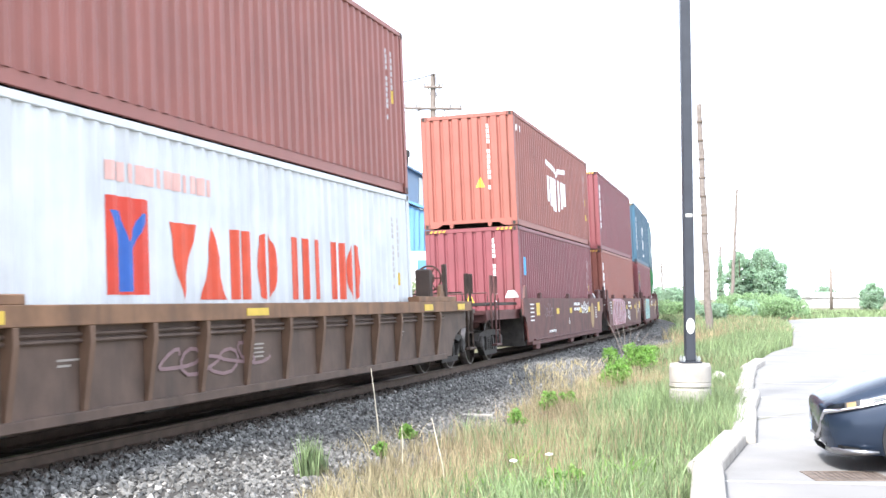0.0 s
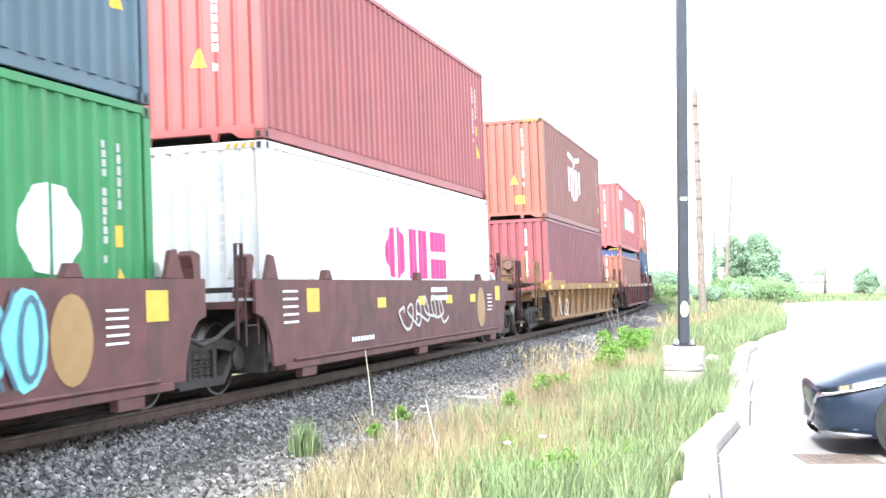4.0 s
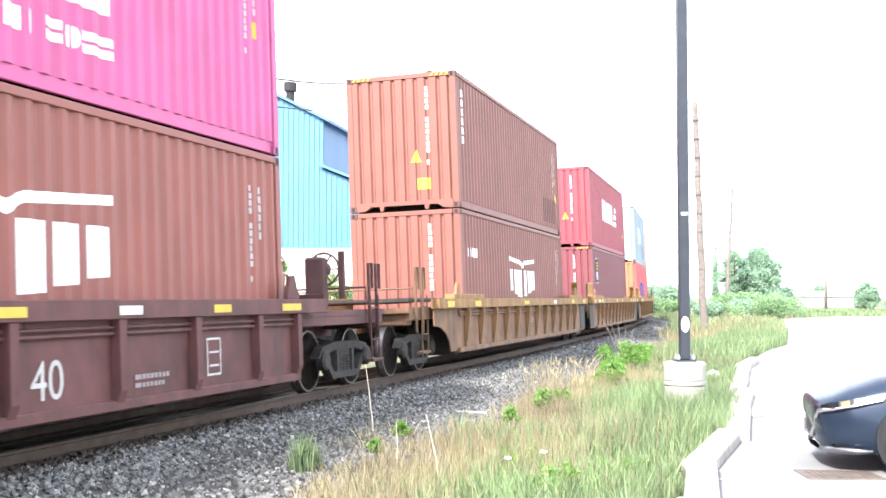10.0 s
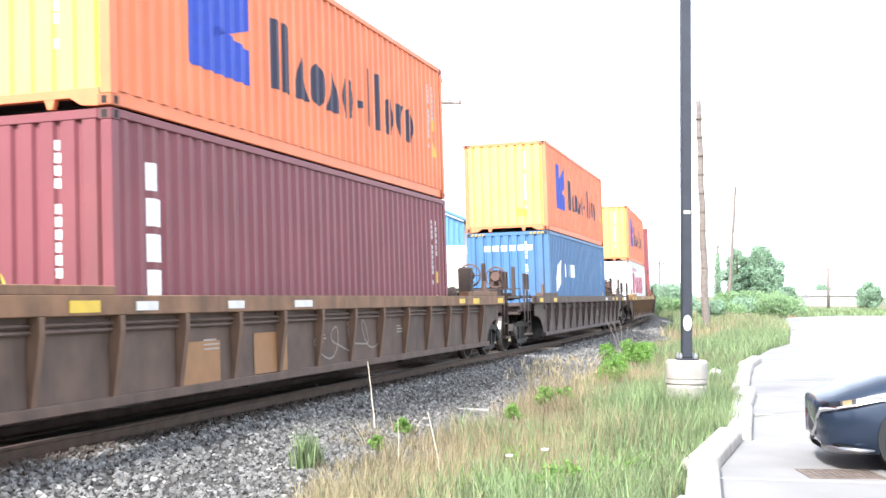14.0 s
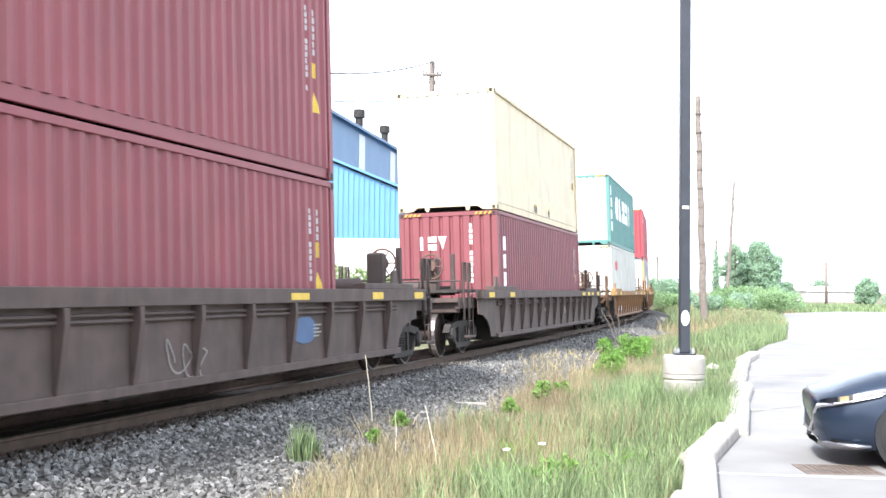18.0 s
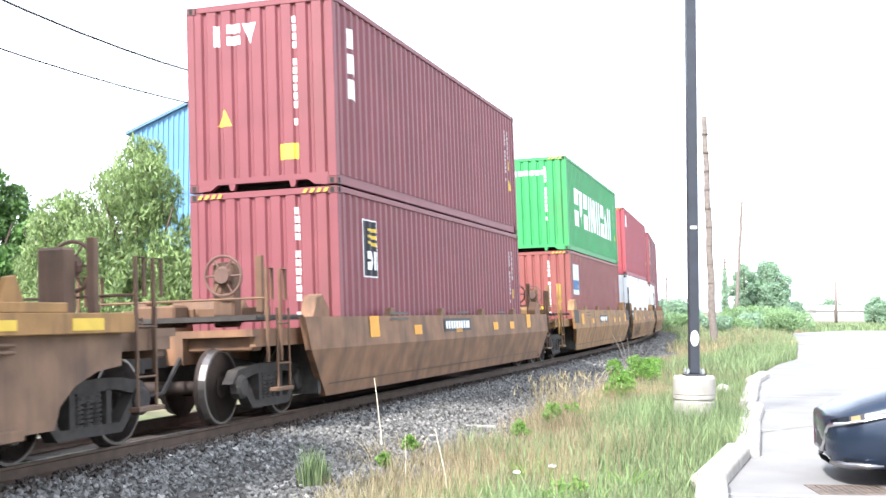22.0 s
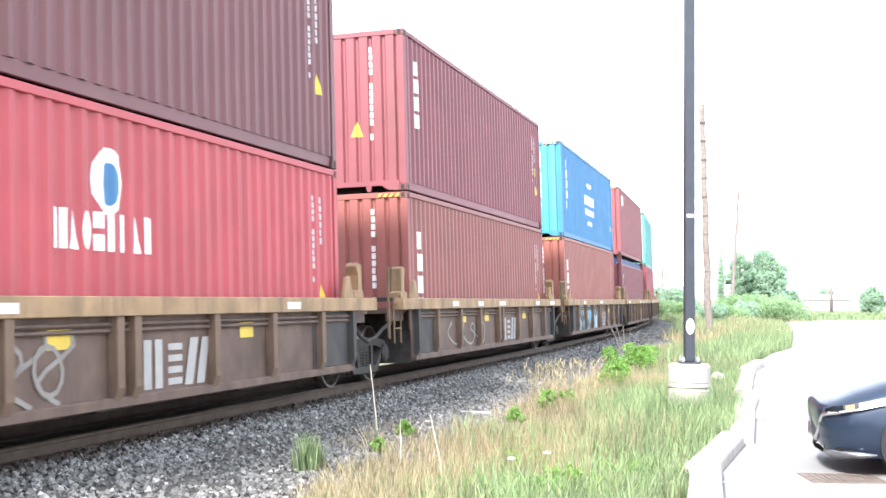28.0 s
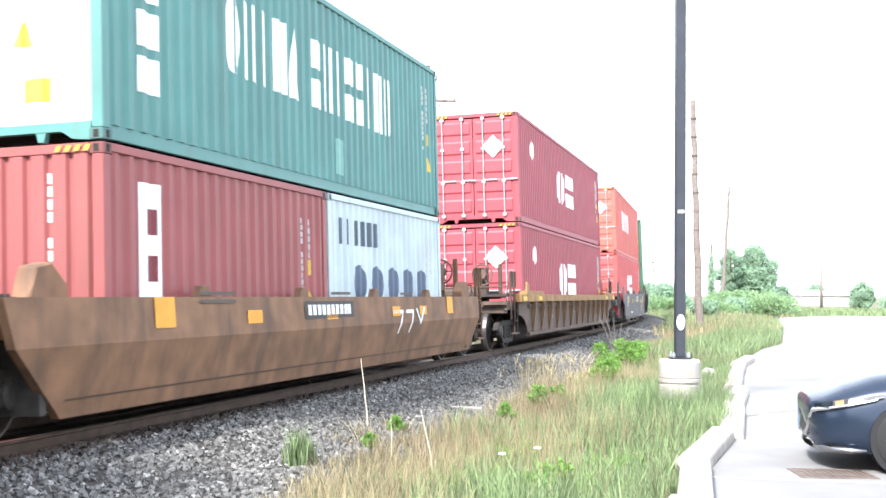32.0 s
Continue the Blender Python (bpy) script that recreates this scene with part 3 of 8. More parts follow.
def blocks(a, b, w, h, n, slant=0.0, fill=0.72):
    """A row of n plain blocks in the place of a name."""
    p = w / n
    out = []
    for i in range(n):
        x = a + i * p
        pair = h > 0.35 and p > 0.35
        for u0, u1 in ((0, 0.36), (0.64, 1)) if pair else ((0, 1),):
            c, d = x + p * fill * u0, x + p * fill * u1
            out.append([(c, b), (d, b), (d + slant * h, b + h), (c + slant * h, b + h)])
    return out


def column(a, top, w, h, n):
    """A column of n small blocks going down from top."""
    p = h / n
    return [rect(a, top - (i + 1) * p, w * (1 if i % 4 else 0.8), p * 0.78) for i in range(n) if n < 12 or i not in (4, 11)]


WHITE, YELLOW, BLACKC = (0.8, 0.8, 0.78), (0.62, 0.42, 0.05), (0.03, 0.03, 0.03)


def small_marks(c, L, H, seed, door=False):
    """Number columns, capacity plates, warning triangles and stripes that every box carries."""
    r = random.Random(seed)
    marking(c, "number_marking", column(L - 0.9, H - 0.42, 0.05, 1.25, 13) + column(L - 0.62, H - 0.42, 0.045, 0.7, 6), (0.46, 0.43, 0.42), L)
    z = 0.75 + r.random() * 0.3
    if r.random() < 0.8:
        marking(c, "warning_triangle", [[(L - 0.74, z), (L - 0.48, z), (L - 0.61, z + 0.3)]], YELLOW, L)
    if r.random() < 0.8:
        marking(c, "warning_label", [rect(L - 0.74, z + 0.5, 0.17, 0.22)], YELLOW, L)
    hatch = []
    for x in (-1.08, 0.66):
        hatch += [[(x + 0.11 * q, H - 0.085), (x + 0.06 + 0.11 * q, H - 0.085), (x + 0.1 + 0.11 * q, H - 0.02), (x + 0.04 + 0.11 * q, H - 0.02)] for q in range(4)]
    if seed % 3 != 1:
        marking(c, "striped_marking", hatch, srgb(186, 146, 58), L, "door")
    if not door:
        marking(c, "number_column", column(0.5 + 0.05 * r.random(), H - 0.26, 0.065, 1.7, 13), (0.66, 0.64, 0.62), L, "end")
        if r.random() < 0.7:
            x = r.choice((-0.1, 0.3, -0.6))
            marking(c, "warning_triangle", [[(x - 0.12, 1.0), (x + 0.12, 1.0), (x, 1.27)]], YELLOW, L, "end")
        if r.random() < 0.5:
            x = r.choice((0.3, -0.8))
            marking(c, "data_plate", [rect(x, 0.42 if x > 0 else 0.9, 0.3, 0.24)], YELLOW, L, "end")


# ---- well cars ----
@functools.lru_cache(None)
def frame_side_mesh():
    """Cast side frame of a truck, with its two windows, seen from outside."""
    bm = bmesh.new()
    for pts in ([(-1.12, 0.5), (-0.95, 0.66), (-0.5, 0.72), (0.5, 0.72), (0.95, 0.66), (1.12, 0.5), (0.9, 0.52), (0.45, 0.6), (-0.45, 0.6), (-0.9, 0.52)],
                [(-0.55, 0.17), (0.55, 0.17), (0.5, 0.27), (-0.5, 0.27)],
                [(-0.55, 0.17), (-0.5, 0.27), (-0.78, 0.55), (-0.93, 0.53)], [(0.55, 0.17), (0.93, 0.53), (0.78, 0.55), (0.5, 0.27)],
                [(-0.36, 0.24), (-0.27, 0.24), (-0.27, 0.62), (-0.36, 0.62)], [(0.27, 0.24), (0.36, 0.24), (0.36, 0.62), (0.27, 0.62)]):
        prism(bm, pts, -0.07, 0.07, "x")
    for y in (-0.89, 0.89):
        lathe(bm, [(0.15, 0.0), (0.15, 0.1), (0.11, 0.13)], 12, "x", (0, y, 0.457))
    return finish("side_frame", bm, M_STEEL)


@functools.lru_cache(None)
def spring_mesh():
    bm = bmesh.new()
    for y in (-0.16, 0.0, 0.16):
        prof = []
        for i in range(7):
            z = 0.27 + i * 0.045
            prof += [(0.07, z), (0.07, z + 0.025), (0.05, z + 0.03), (0.05, z + 0.043)]
        lathe(bm, prof, 10, "z", (0, y, 0))
    return finish("spring_nest", bm, M_STEEL)


@functools.lru_cache(None)
def wheel_mesh():
    bm = bmesh.new()
    for sx in (-1, 1):
        prof = [(0.06, sx * 0.83), (0.13, sx * 0.82), (0.14, sx * 0.8), (0.3, sx * 0.765), (0.37, sx * 0.79), (0.43, sx * 0.82), (0.452, sx * 0.815)]
        lathe(bm, prof, 28, "x")
        lathe(bm, [(0.452, sx * 0.815), (0.46, sx * 0.73), (0.485, sx * 0.705), (0.485, sx * 0.685), (0.06, sx * 0.7)], 28, "x")
        for i in range(3):
            t = i * 2.094
            lathe(bm, [(0.014, sx * 0.82), (0.014, sx * 0.845)], 6, "x", (0, 0.1 * math.cos(t), 0.1 * math.sin(t)))
    rod(bm, (-0.8, 0, 0), (0.8, 0, 0), 0.085, n=12)
    return finish("wheelset", bm, M_WHEEL, True)


@functools.lru_cache(None)
def tread_mesh():
    prof = [(0.43, 0.822), (0.456, 0.819), (0.466, 0.735), (0.45, 0.728)]
    n = 28
    v = [(x, r * math.cos(2 * math.pi * i / n), r * math.sin(2 * math.pi * i / n)) for i in range(n) for r, x in prof]
    f = [(4 * i + k, 4 * ((i + 1) % n) + k, 4 * ((i + 1) % n) + k + 1, 4 * i + k + 1) for i in range(n) for k in range(3)]
    return raw_mesh("tread", v, f, M_TREAD)


@functools.lru_cache(None)
def bolster_mesh():
    bm = bmesh.new()
    prism(bm, [(-1.05, 0.5), (1.05, 0.5), (1.05, 0.64), (0.5, 0.78), (-0.5, 0.78), (-1.05, 0.64)], -0.2, 0.2, "y")
    for y in (-0.55, 0.55):
        box(bm, -0.85, 0.85, y - 0.06, y + 0.06, 0.36, 0.46)
    return finish("truck", bm, M_STEEL)


WHEELSETS = []


def truck(car, y):
    t = part("truck", bolster_mesh(), parent=car, at=pose(0, y, 0), label="cast steel truck with coil springs and two wheelsets")
    for sx in (-1, 1):
        part("side_frame", frame_side_mesh(), parent=t, at=pose(sx * 1.0, 0, 0))
        part("spring_nest", spring_mesh(), parent=t, at=pose(sx * 1.0, 0, 0))
    for yy in (-0.89, 0.89):
        w = part("wheelset", wheel_mesh(), parent=t, at=pose(0, yy, 0.457))
        WHEELSETS.append(w)
        for turn in (0, 180):
            part("tread", tread_mesh(), parent=t, at=pose(0, yy, 0.457, 0, 0, turn), label="bright worn wheel tread")
    return t


@functools.lru_cache(None)
def ring_mesh():
    """Hand-brake wheel with spokes, facing along the train."""
    bm = bmesh.new()
    n = 20
    for i in range(n):
        a, b = 2 * math.pi * i / n, 2 * math.pi * (i + 1) / n
        rod(bm, (0.26 * math.cos(a), 0, 0.26 * math.sin(a)), (0.26 * math.cos(b), 0, 0.26 * math.sin(b)), 0.02, n=6)
    for i in range(6):
        a = 2 * math.pi * i / 6
        rod(bm, (0, -0.02, 0), (0.26 * math.cos(a), 0, 0.26 * math.sin(a)), 0.014, n=5)
    lathe(bm, [(0.1, -0.06), (0.13, 0.0), (0.1, 0.05)], 12, "y")
    return finish("brake_wheel", bm, M_CAR)


@functools.lru_cache(None)
def grab_mesh(h, w):
    bm = bmesh.new()
    for x in (0, w):
        rod(bm, (0, x, 0), (0, x, h), 0.016, n=6)
    n = max(2, int(h / 0.38))
    for i in range(n):
        z = h * (i + 0.6) / n
        rod(bm, (0, 0, z), (0, w, z), 0.012, n=6)
    return finish("ladder", bm, M_CAR)


@functools.lru_cache(None)
def hoop_mesh(h):
    """Tall hand hold: a narrow bent bar."""
    bm = bmesh.new()
    tube(bm, [(0, 0, -0.45), (0, 0, h), (0, 0.16, h), (0, 0.16, h * 0.45)], 0.026)
    return finish("hand_hold", bm, M_CAR)


@functools.lru_cache(None)
def flat_panel(y0, y1, z0, z1, cut0, cut1, x0, x1):
    """Side plate with its lower corners cut away over the trucks."""
    bm = bmesh.new()
    zm = z0 + (z1 - z0) * 0.62
    arc = [radians(a) for a in (0, 22, 45, 68, 90)]
    pts = [(y0 + cut0 * math.cos(a), z0 + (zm - z0) * math.sin(a)) for a in arc[::-1]] + [(y1 - cut1 * math.cos(a), z0 + (zm - z0) * math.sin(a)) for a in arc] + [(y1, z1), (y0, z1)]
    prism(bm, pts, x0, x1, "x")
    return finish("side_sheet", bm, M_CAR)


@functools.lru_cache(None)
def rib_mesh(z0, z1, depth, w):
    """Upright stiffener; the slim ones taper towards the bottom."""
    bm = bmesh.new()
    out = [(depth * 0.55, z0), (depth, z0 + 0.12)] if w > 0.1 else [(depth * 0.3, z0), (depth * 0.36, z0 + 0.1), (depth, z1 - 0.16)]
    prism(bm, [(0, z0)] + out + [(depth, z1), (0, z1)], -w / 2, w / 2, "y")
    return finish("rib", bm, M_CAR, bevel=0.006)


@functools.lru_cache(None)
def fold_mesh(y0, y1, cut0, cut1, top=1.42):
    """Smooth side folded inwards below, bottom corners cut on the slant."""
    bm = bmesh.new()
    lvl = [(1.47, top, 0), (1.5, 0.86, 0.12), (1.33, 0.2, 1.0)]
    out = [[bm.verts.new((x, y0 + cut0 * k, z)) for x, z, k in lvl], [bm.verts.new((x, y1 - cut1 * k, z)) for x, z, k in lvl]]
    inn = [[bm.verts.new((x - 0.09, y0 + cut0 * k, z)) for x, z, k in lvl], [bm.verts.new((x - 0.09, y1 - cut1 * k, z)) for x, z, k in lvl]]
    for i in range(2):
        bm.faces.new((out[0][i], out[0][i + 1], out[1][i + 1], out[1][i]))
        bm.faces.new((inn[0][i], inn[1][i], inn[1][i + 1], inn[0][i + 1]))
        for e in (0, 1):
            bm.faces.new((out[e][i], inn[e][i], inn[e][i + 1], out[e][i + 1]))
    bm.faces.new((out[0][0], out[1][0], inn[1][0], inn[0][0]))
    bm.faces.new((out[0][2], inn[0][2], inn[1][2], out[1][2]))
    return finish("side_sheet", bm, M_CAR)


@functools.lru_cache(None)
def wedge_mesh():
    bm = bmesh.new()
    prism(bm, [(-0.16, 0), (0.16, 0), (0.07, 0.14), (-0.07, 0.14)], -0.05, 0.05, "x")
    return finish("guide", bm, M_CAR, bevel=0.01)




@functools.lru_cache(None)
def deck_mesh(y0, y1, w, z):
    """Platform over a truck: plate, centre sill and side webs."""
    bm = bmesh.new()
    box(bm, -w, w, y0, y1, z - 0.09, z)
    box(bm, -0.35, 0.35, y0, y1, z - 0.42, z - 0.09)
    for x in (-w + 0.05, w - 0.05):
        box(bm, x - 0.04, x + 0.04, y0 + 0.1, y1 - 0.1, z - 0.22, z - 0.09)
    return finish("end_platform", bm, M_CAR)


@functools.lru_cache(None)
def grate_mesh(y0, y1):
    bm = bmesh.new()
    top = [(y0, -0.01), (y1, -0.01), (y1, 0.03)]
    n = int((y1 - y0) / 0.09)
    for i in range(n - 1, -1, -1):
        y = y0 + i * 0.09
        top += [(y + 0.06, 0.03), (y + 0.06, 0.055), (y + 0.02, 0.055), (y + 0.02, 0.03)]
    top += [(y0, 0.03)]
    prism(bm, top, -1.25, 1.25, "x")
    return finish("walkway", bm, M_STEEL)


@functools.lru_cache(None)
def coupler_mesh():
    bm = bmesh.new()
    box(bm, -0.12, 0.12, -0.9, 0.0, 0.72, 0.98)
    prism(bm, [(-0.2, -0.9), (0.2, -0.9), (0.24, -1.05), (0.05, -1.2), (-0.2, -1.08)], 0.68, 1.02, "z")
    rod(bm, (0.3, -0.2, 0.85), (0.34, -0.75, 0.42), 0.03, n=6)
    rod(bm, (0.34, -0.75, 0.42), (0.1, -1.2, 0.4), 0.03, n=6)
    return finish("coupler", bm, M_STEEL)


def well_car(kind, color, side, near, far, trucks, label, chord=None, ribs=13, seed=0, square=False, top=1.42, outer=(False, False)):
    """side: half length of the well; near, far: the ends of the unit before and behind its middle; trucks: their places."""
    r = random.Random(seed)
    car = tagged(new("well_car"), label, "railway wagon", "wagons of the train")
    k = functools.partial(part, parent=car, color=color)
    chord = chord or color
    if kind == "rib":
        short = side < 6.8
        pale = 28 <= seed <= 32
        long_pack = 12 <= seed <= 14
        ribcol = tuple((0.82 if pale else 0.6) * p + (0.18 if pale else 0.4) * q for p, q in zip(color, chord))
        dark = srgb(62, 59, 57)
        for sx, turn in ((1, 0), (-1, 180)):
            over = 0.15 if short else 0.05 if square else 1.6 if side < 8 else 1.1
            cut = 0.1 if short or square else 1.1
            c0, c1 = (cut if outer[0] or not long_pack else 0.1), (cut if outer[1] or not long_pack else 0.1)
            if sx < 0:
                c0, c1 = c1, c0
            k("side_sheet", flat_panel(-side - over, side + over, 0.33, 1.17, c0, c1, 1.37, 1.4), at=pose(0, 0, 0, 0, 0, turn))
            if long_pack:
                for sy, free in zip((-1, 1), outer):
                    if not free:
                        part("end_sheet", bar_mesh("end_sheet", 0.012, 0.95, 0.78, M_CAR), parent=car, color=dark, at=pose(sx * 1.408, sy * (side + over - 0.5), 0.76), label="dark grey painted end bay")
            part("top_chord", bar_mesh("top_chord", 0.17, round(side * 2 + (1.7 if short else 3.3 if over > 1.2 else 2.6), 2), 0.19, M_CAR), parent=car, color=chord, at=pose(sx * 1.44, 0, 1.26))
            k("bottom_sill", bar_mesh("bottom_sill", 0.12, round(side * 2, 2), 0.1, M_CAR), at=pose(sx * 1.4, 0, 0.34))
            if short:
                ends = [sy for sy, free in ((-1, outer[0]), (1, outer[1])) if not free or pale]
                ys = [-side + 0.1, -5.0, -3.4, -1.85, -0.16, 0.16, 1.85, 3.4, 5.0, side - 0.1]
                for sy in ends:
                    part("end_sheet", bar_mesh("end_sheet", 0.012, 1.5, 0.77, M_CAR), parent=car, color=dark, at=pose(sx * 1.408, sy * (side - 0.72), 0.775), label="dark grey painted end bay")
            else:
                ys = [-side + (i + 0.5) * 2 * side / ribs for i in range(ribs)]
            for y in ys:
                part("rib", rib_mesh(0.36, 1.165, 0.13 if not short else 0.11, 0.085 if not short else 0.13), parent=car, color=dark if short and abs(y) > 6 and (-1 if y < 0 else 1) in ends else ribcol, at=pose(sx * 1.4, y, 0, 0, 0, turn))
            for z in (1.09, 1.03):
                k("pipe", pipe_mesh(round(side * 2 - 0.2, 2)), at=pose(sx * 1.43, 0, z))
        n = int(side * 2 / 1.75)
        for i in range(n):
            y = -side + 0.4 + i * (2 * side - 0.8) / (n - 1)
            if r.random() < ((0.35 if pale else 0.85) if short else 0.3):
                part("reflector", bar_mesh("reflector", 0.006, 0.42 if i % 3 else 0.6, 0.09, M_MARK, 0.0), parent=car, color=YELLOW if r.random() < 0.62 and not pale else (0.62, 0.6, 0.56), at=pose(1.529, y, 1.25), label="reflective strip")
    elif kind == "smooth":
        for sx, turn in ((1, 0), (-1, 180)):
            k("side_sheet", flat_panel(-side - 0.5, side + 0.5, 0.33, 1.42, 0.5, 0.5, 1.43, 1.47), at=pose(0, 0, 0, 0, 0, turn))
            k("bottom_ledge", bar_mesh("bottom_ledge", 0.14, round(side * 2 - 0.6, 2), 0.09, M_CAR), at=pose(sx * 1.43, 0, 0.3))
            k("pipe", pipe_mesh(round(side * 2 - 1.2, 2)), at=pose(sx * 1.5, 0, 0.38))
            for y in (-4.4, 0, 4.4):
                k("guide", wedge_mesh(), at=pose(sx * 1.4, y, 1.42))
                k("foot", bar_mesh("foot", 0.1, 0.5, 0.14, M_CAR), at=pose(sx * 1.43, y * 1.2, 0.2))
    else:
        for sx, turn in ((1, 0), (-1, 180)):
            k("side_sheet", fold_mesh(-side - 0.7, side + 0.7, *((1.0, 0.4) if sx > 0 else (0.4, 1.0)), top), at=pose(0, 0, 0, 0, 0, turn))
            for y in (-4.4, -1.5, 1.5, 4.4):
                k("guide", wedge_mesh(), at=pose(sx * 1.4, y, top - 0.01))
            for sy in (-1, 1):
                k("end_guide", end_guide_mesh(), at=pose(sx * 1.3, sy * (side - 0.05), top - 0.02, 0, 0, 0 if sy < 0 else 180))
                if top > 1.4:
                    part("end_sheet", fold_end_mesh(), parent=car, color=srgb(66, 62, 60), at=pose(0, sy * (side + 0.32), 0, 0, 0, turn), label="dark grey end panel")
    for y in (-5.9, -3, 0, 3, 5.9):
        low = kind == "fold"
        part("floor_beam", bar_mesh("floor_beam", 2.4 if low else 2.7, 0.7, 0.135 if low else 0.1, M_STEEL), parent=car, at=pose(0, y, 0.268 if low else 0.305))
    for sy in (-1, 1):
        part("end_wall", bar_mesh("end_wall", 2.72, 0.1, 0.9, M_STEEL), parent=car, at=pose(0, sy * side, 0.7))
    zt = 1.2 if kind == "rib" else 1.16
    k("end_platform", deck_mesh(-near + 0.5, -side - 0.05, 1.3, zt))
    k("end_platform", deck_mesh(side + 0.05, far - 0.5, 1.3, zt))
    part("walkway", grate_mesh(-near + 0.7, -side - 0.2), parent=car, at=pose(0, 0, zt + 0.12))
    for y in trucks:
        truck(car, y)
    return car


@functools.lru_cache(None)
def end_guide_mesh():
    bm = bmesh.new()
    prism(bm, [(-0.3, 0), (0.3, 0), (0.3, 0.14), (0.05, 0.34), (-0.18, 0.3), (-0.24, 0.12)], -0.1, 0.1, "x")
    return finish("end_guide", bm, M_CAR, bevel=0.02)


@functools.lru_cache(None)
def fold_end_mesh():
    bm = bmesh.new()
    prism(bm, [(1.474, 1.415), (1.497, 1.02), (1.485, 1.02), (1.462, 1.415)], -0.42, 0.42, "y")
    return finish("end_sheet", bm, M_CAR)


@functools.lru_cache(None)
def pipe_mesh(L):
    bm = bmesh.new()
    rod(bm, (0, -L / 2, 0), (0, L / 2, 0), 0.022, n=6)
    return finish("pipe", bm, M_CAR)


@functools.lru_cache(None)
def bracket_mesh():
    """Upright bracket with a top hook at the end of a chord."""
    bm = bmesh.new()
    prism(bm, [(-0.2, 0), (0.2, 0), (0.2, 0.1), (0.02, 0.12), (0.02, 0.34), (0.1, 0.48), (0.02, 0.54), (-0.14, 0.5), (-0.12, 0.12), (-0.2, 0.1)], -0.09, 0.09, "x")
    return finish("joint_bracket", bm, M_CAR, bevel=0.012)


@functools.lru_cache(None)
def fin_mesh():
    bm = bmesh.new()
    prism(bm, [(-0.2, 0), (0.2, 0), (0.09, 0.3), (-0.05, 0.32)], -0.03, 0.03, "x")
    return finish("guide_fin", bm, M_CAR, bevel=0.01)


@functools.lru_cache(None)
def hose_mesh():
    bm = bmesh.new()
    tube(bm, [(0, -0.9, 0.1), (0, -0.6, -0.08), (0, -0.25, -0.18), (0, 0.1, -0.12), (0, 0.5, 0.02), (0, 0.9, 0.1)], 0.03)
    return finish("air_hose", bm, M_STEEL)


def joints(car, color, side, near, far, first, last, kind):
    """Brackets, guide fins and hoses where two units share a truck; guide fins at the outer ends too."""
    top = 1.355 if kind == "rib" else 1.42
    dark = tuple(0.5 * c for c in color)
    for sy, free, reach in ((-1, first, near), (1, last, far)):
        for sx in (-1, 1):
            if kind != "fold":
                part("guide_fin", fin_mesh(), parent=car, color=color, at=pose(sx * 1.4, sy * (side - 0.1), top, 0, 0, 0 if sy < 0 else 180))
            if kind == "smooth":
                part("white_guide", wedge_mesh(), parent=car, color=(0.74, 0.73, 0.7), at=pose(sx * 1.12, sy * (side + 0.12), 1.44, 0, 0, 90) @ Matrix.Diagonal((3.0, 1.0, 1.3, 1)), label="white painted sloping guide")
            if not free:
                part("joint_bracket", bracket_mesh(), parent=car, color=color if kind != "fold" else dark, at=pose(sx * 1.3, sy * (side + 0.42), 1.2 if kind != "rib" else top, 0, 0, 0 if sy < 0 else 180))
                if sy < 0:
                    if kind == "fold":
                        part("ladder", grab_mesh(1.95, 0.42), parent=car, color=srgb(62, 60, 58), at=pose(sx * 1.42, -reach - 0.25, 0.42), label="tall dark steel ladder")
                        part("cross_plank", bar_mesh("cross_plank", 2.6, 0.3, 0.06, M_CAR), parent=car, color=srgb(70, 64, 60), at=pose(0, -reach + 0.1, 1.5)) if sx > 0 else None
                    else:
                        part("hand_hold", hoop_mesh(0.7), parent=car, color=dark, at=pose(sx * 1.36, -reach + 0.35, 1.15))
                        part("ladder", grab_mesh(0.8, 0.34), parent=car, color=dark, at=pose(sx * 1.4, -reach + 0.5, 0.62))
        if not free and sy > 0:
            part("air_hose", hose_mesh(), parent=car, at=pose(1.25, reach - 0.1, 0.85))


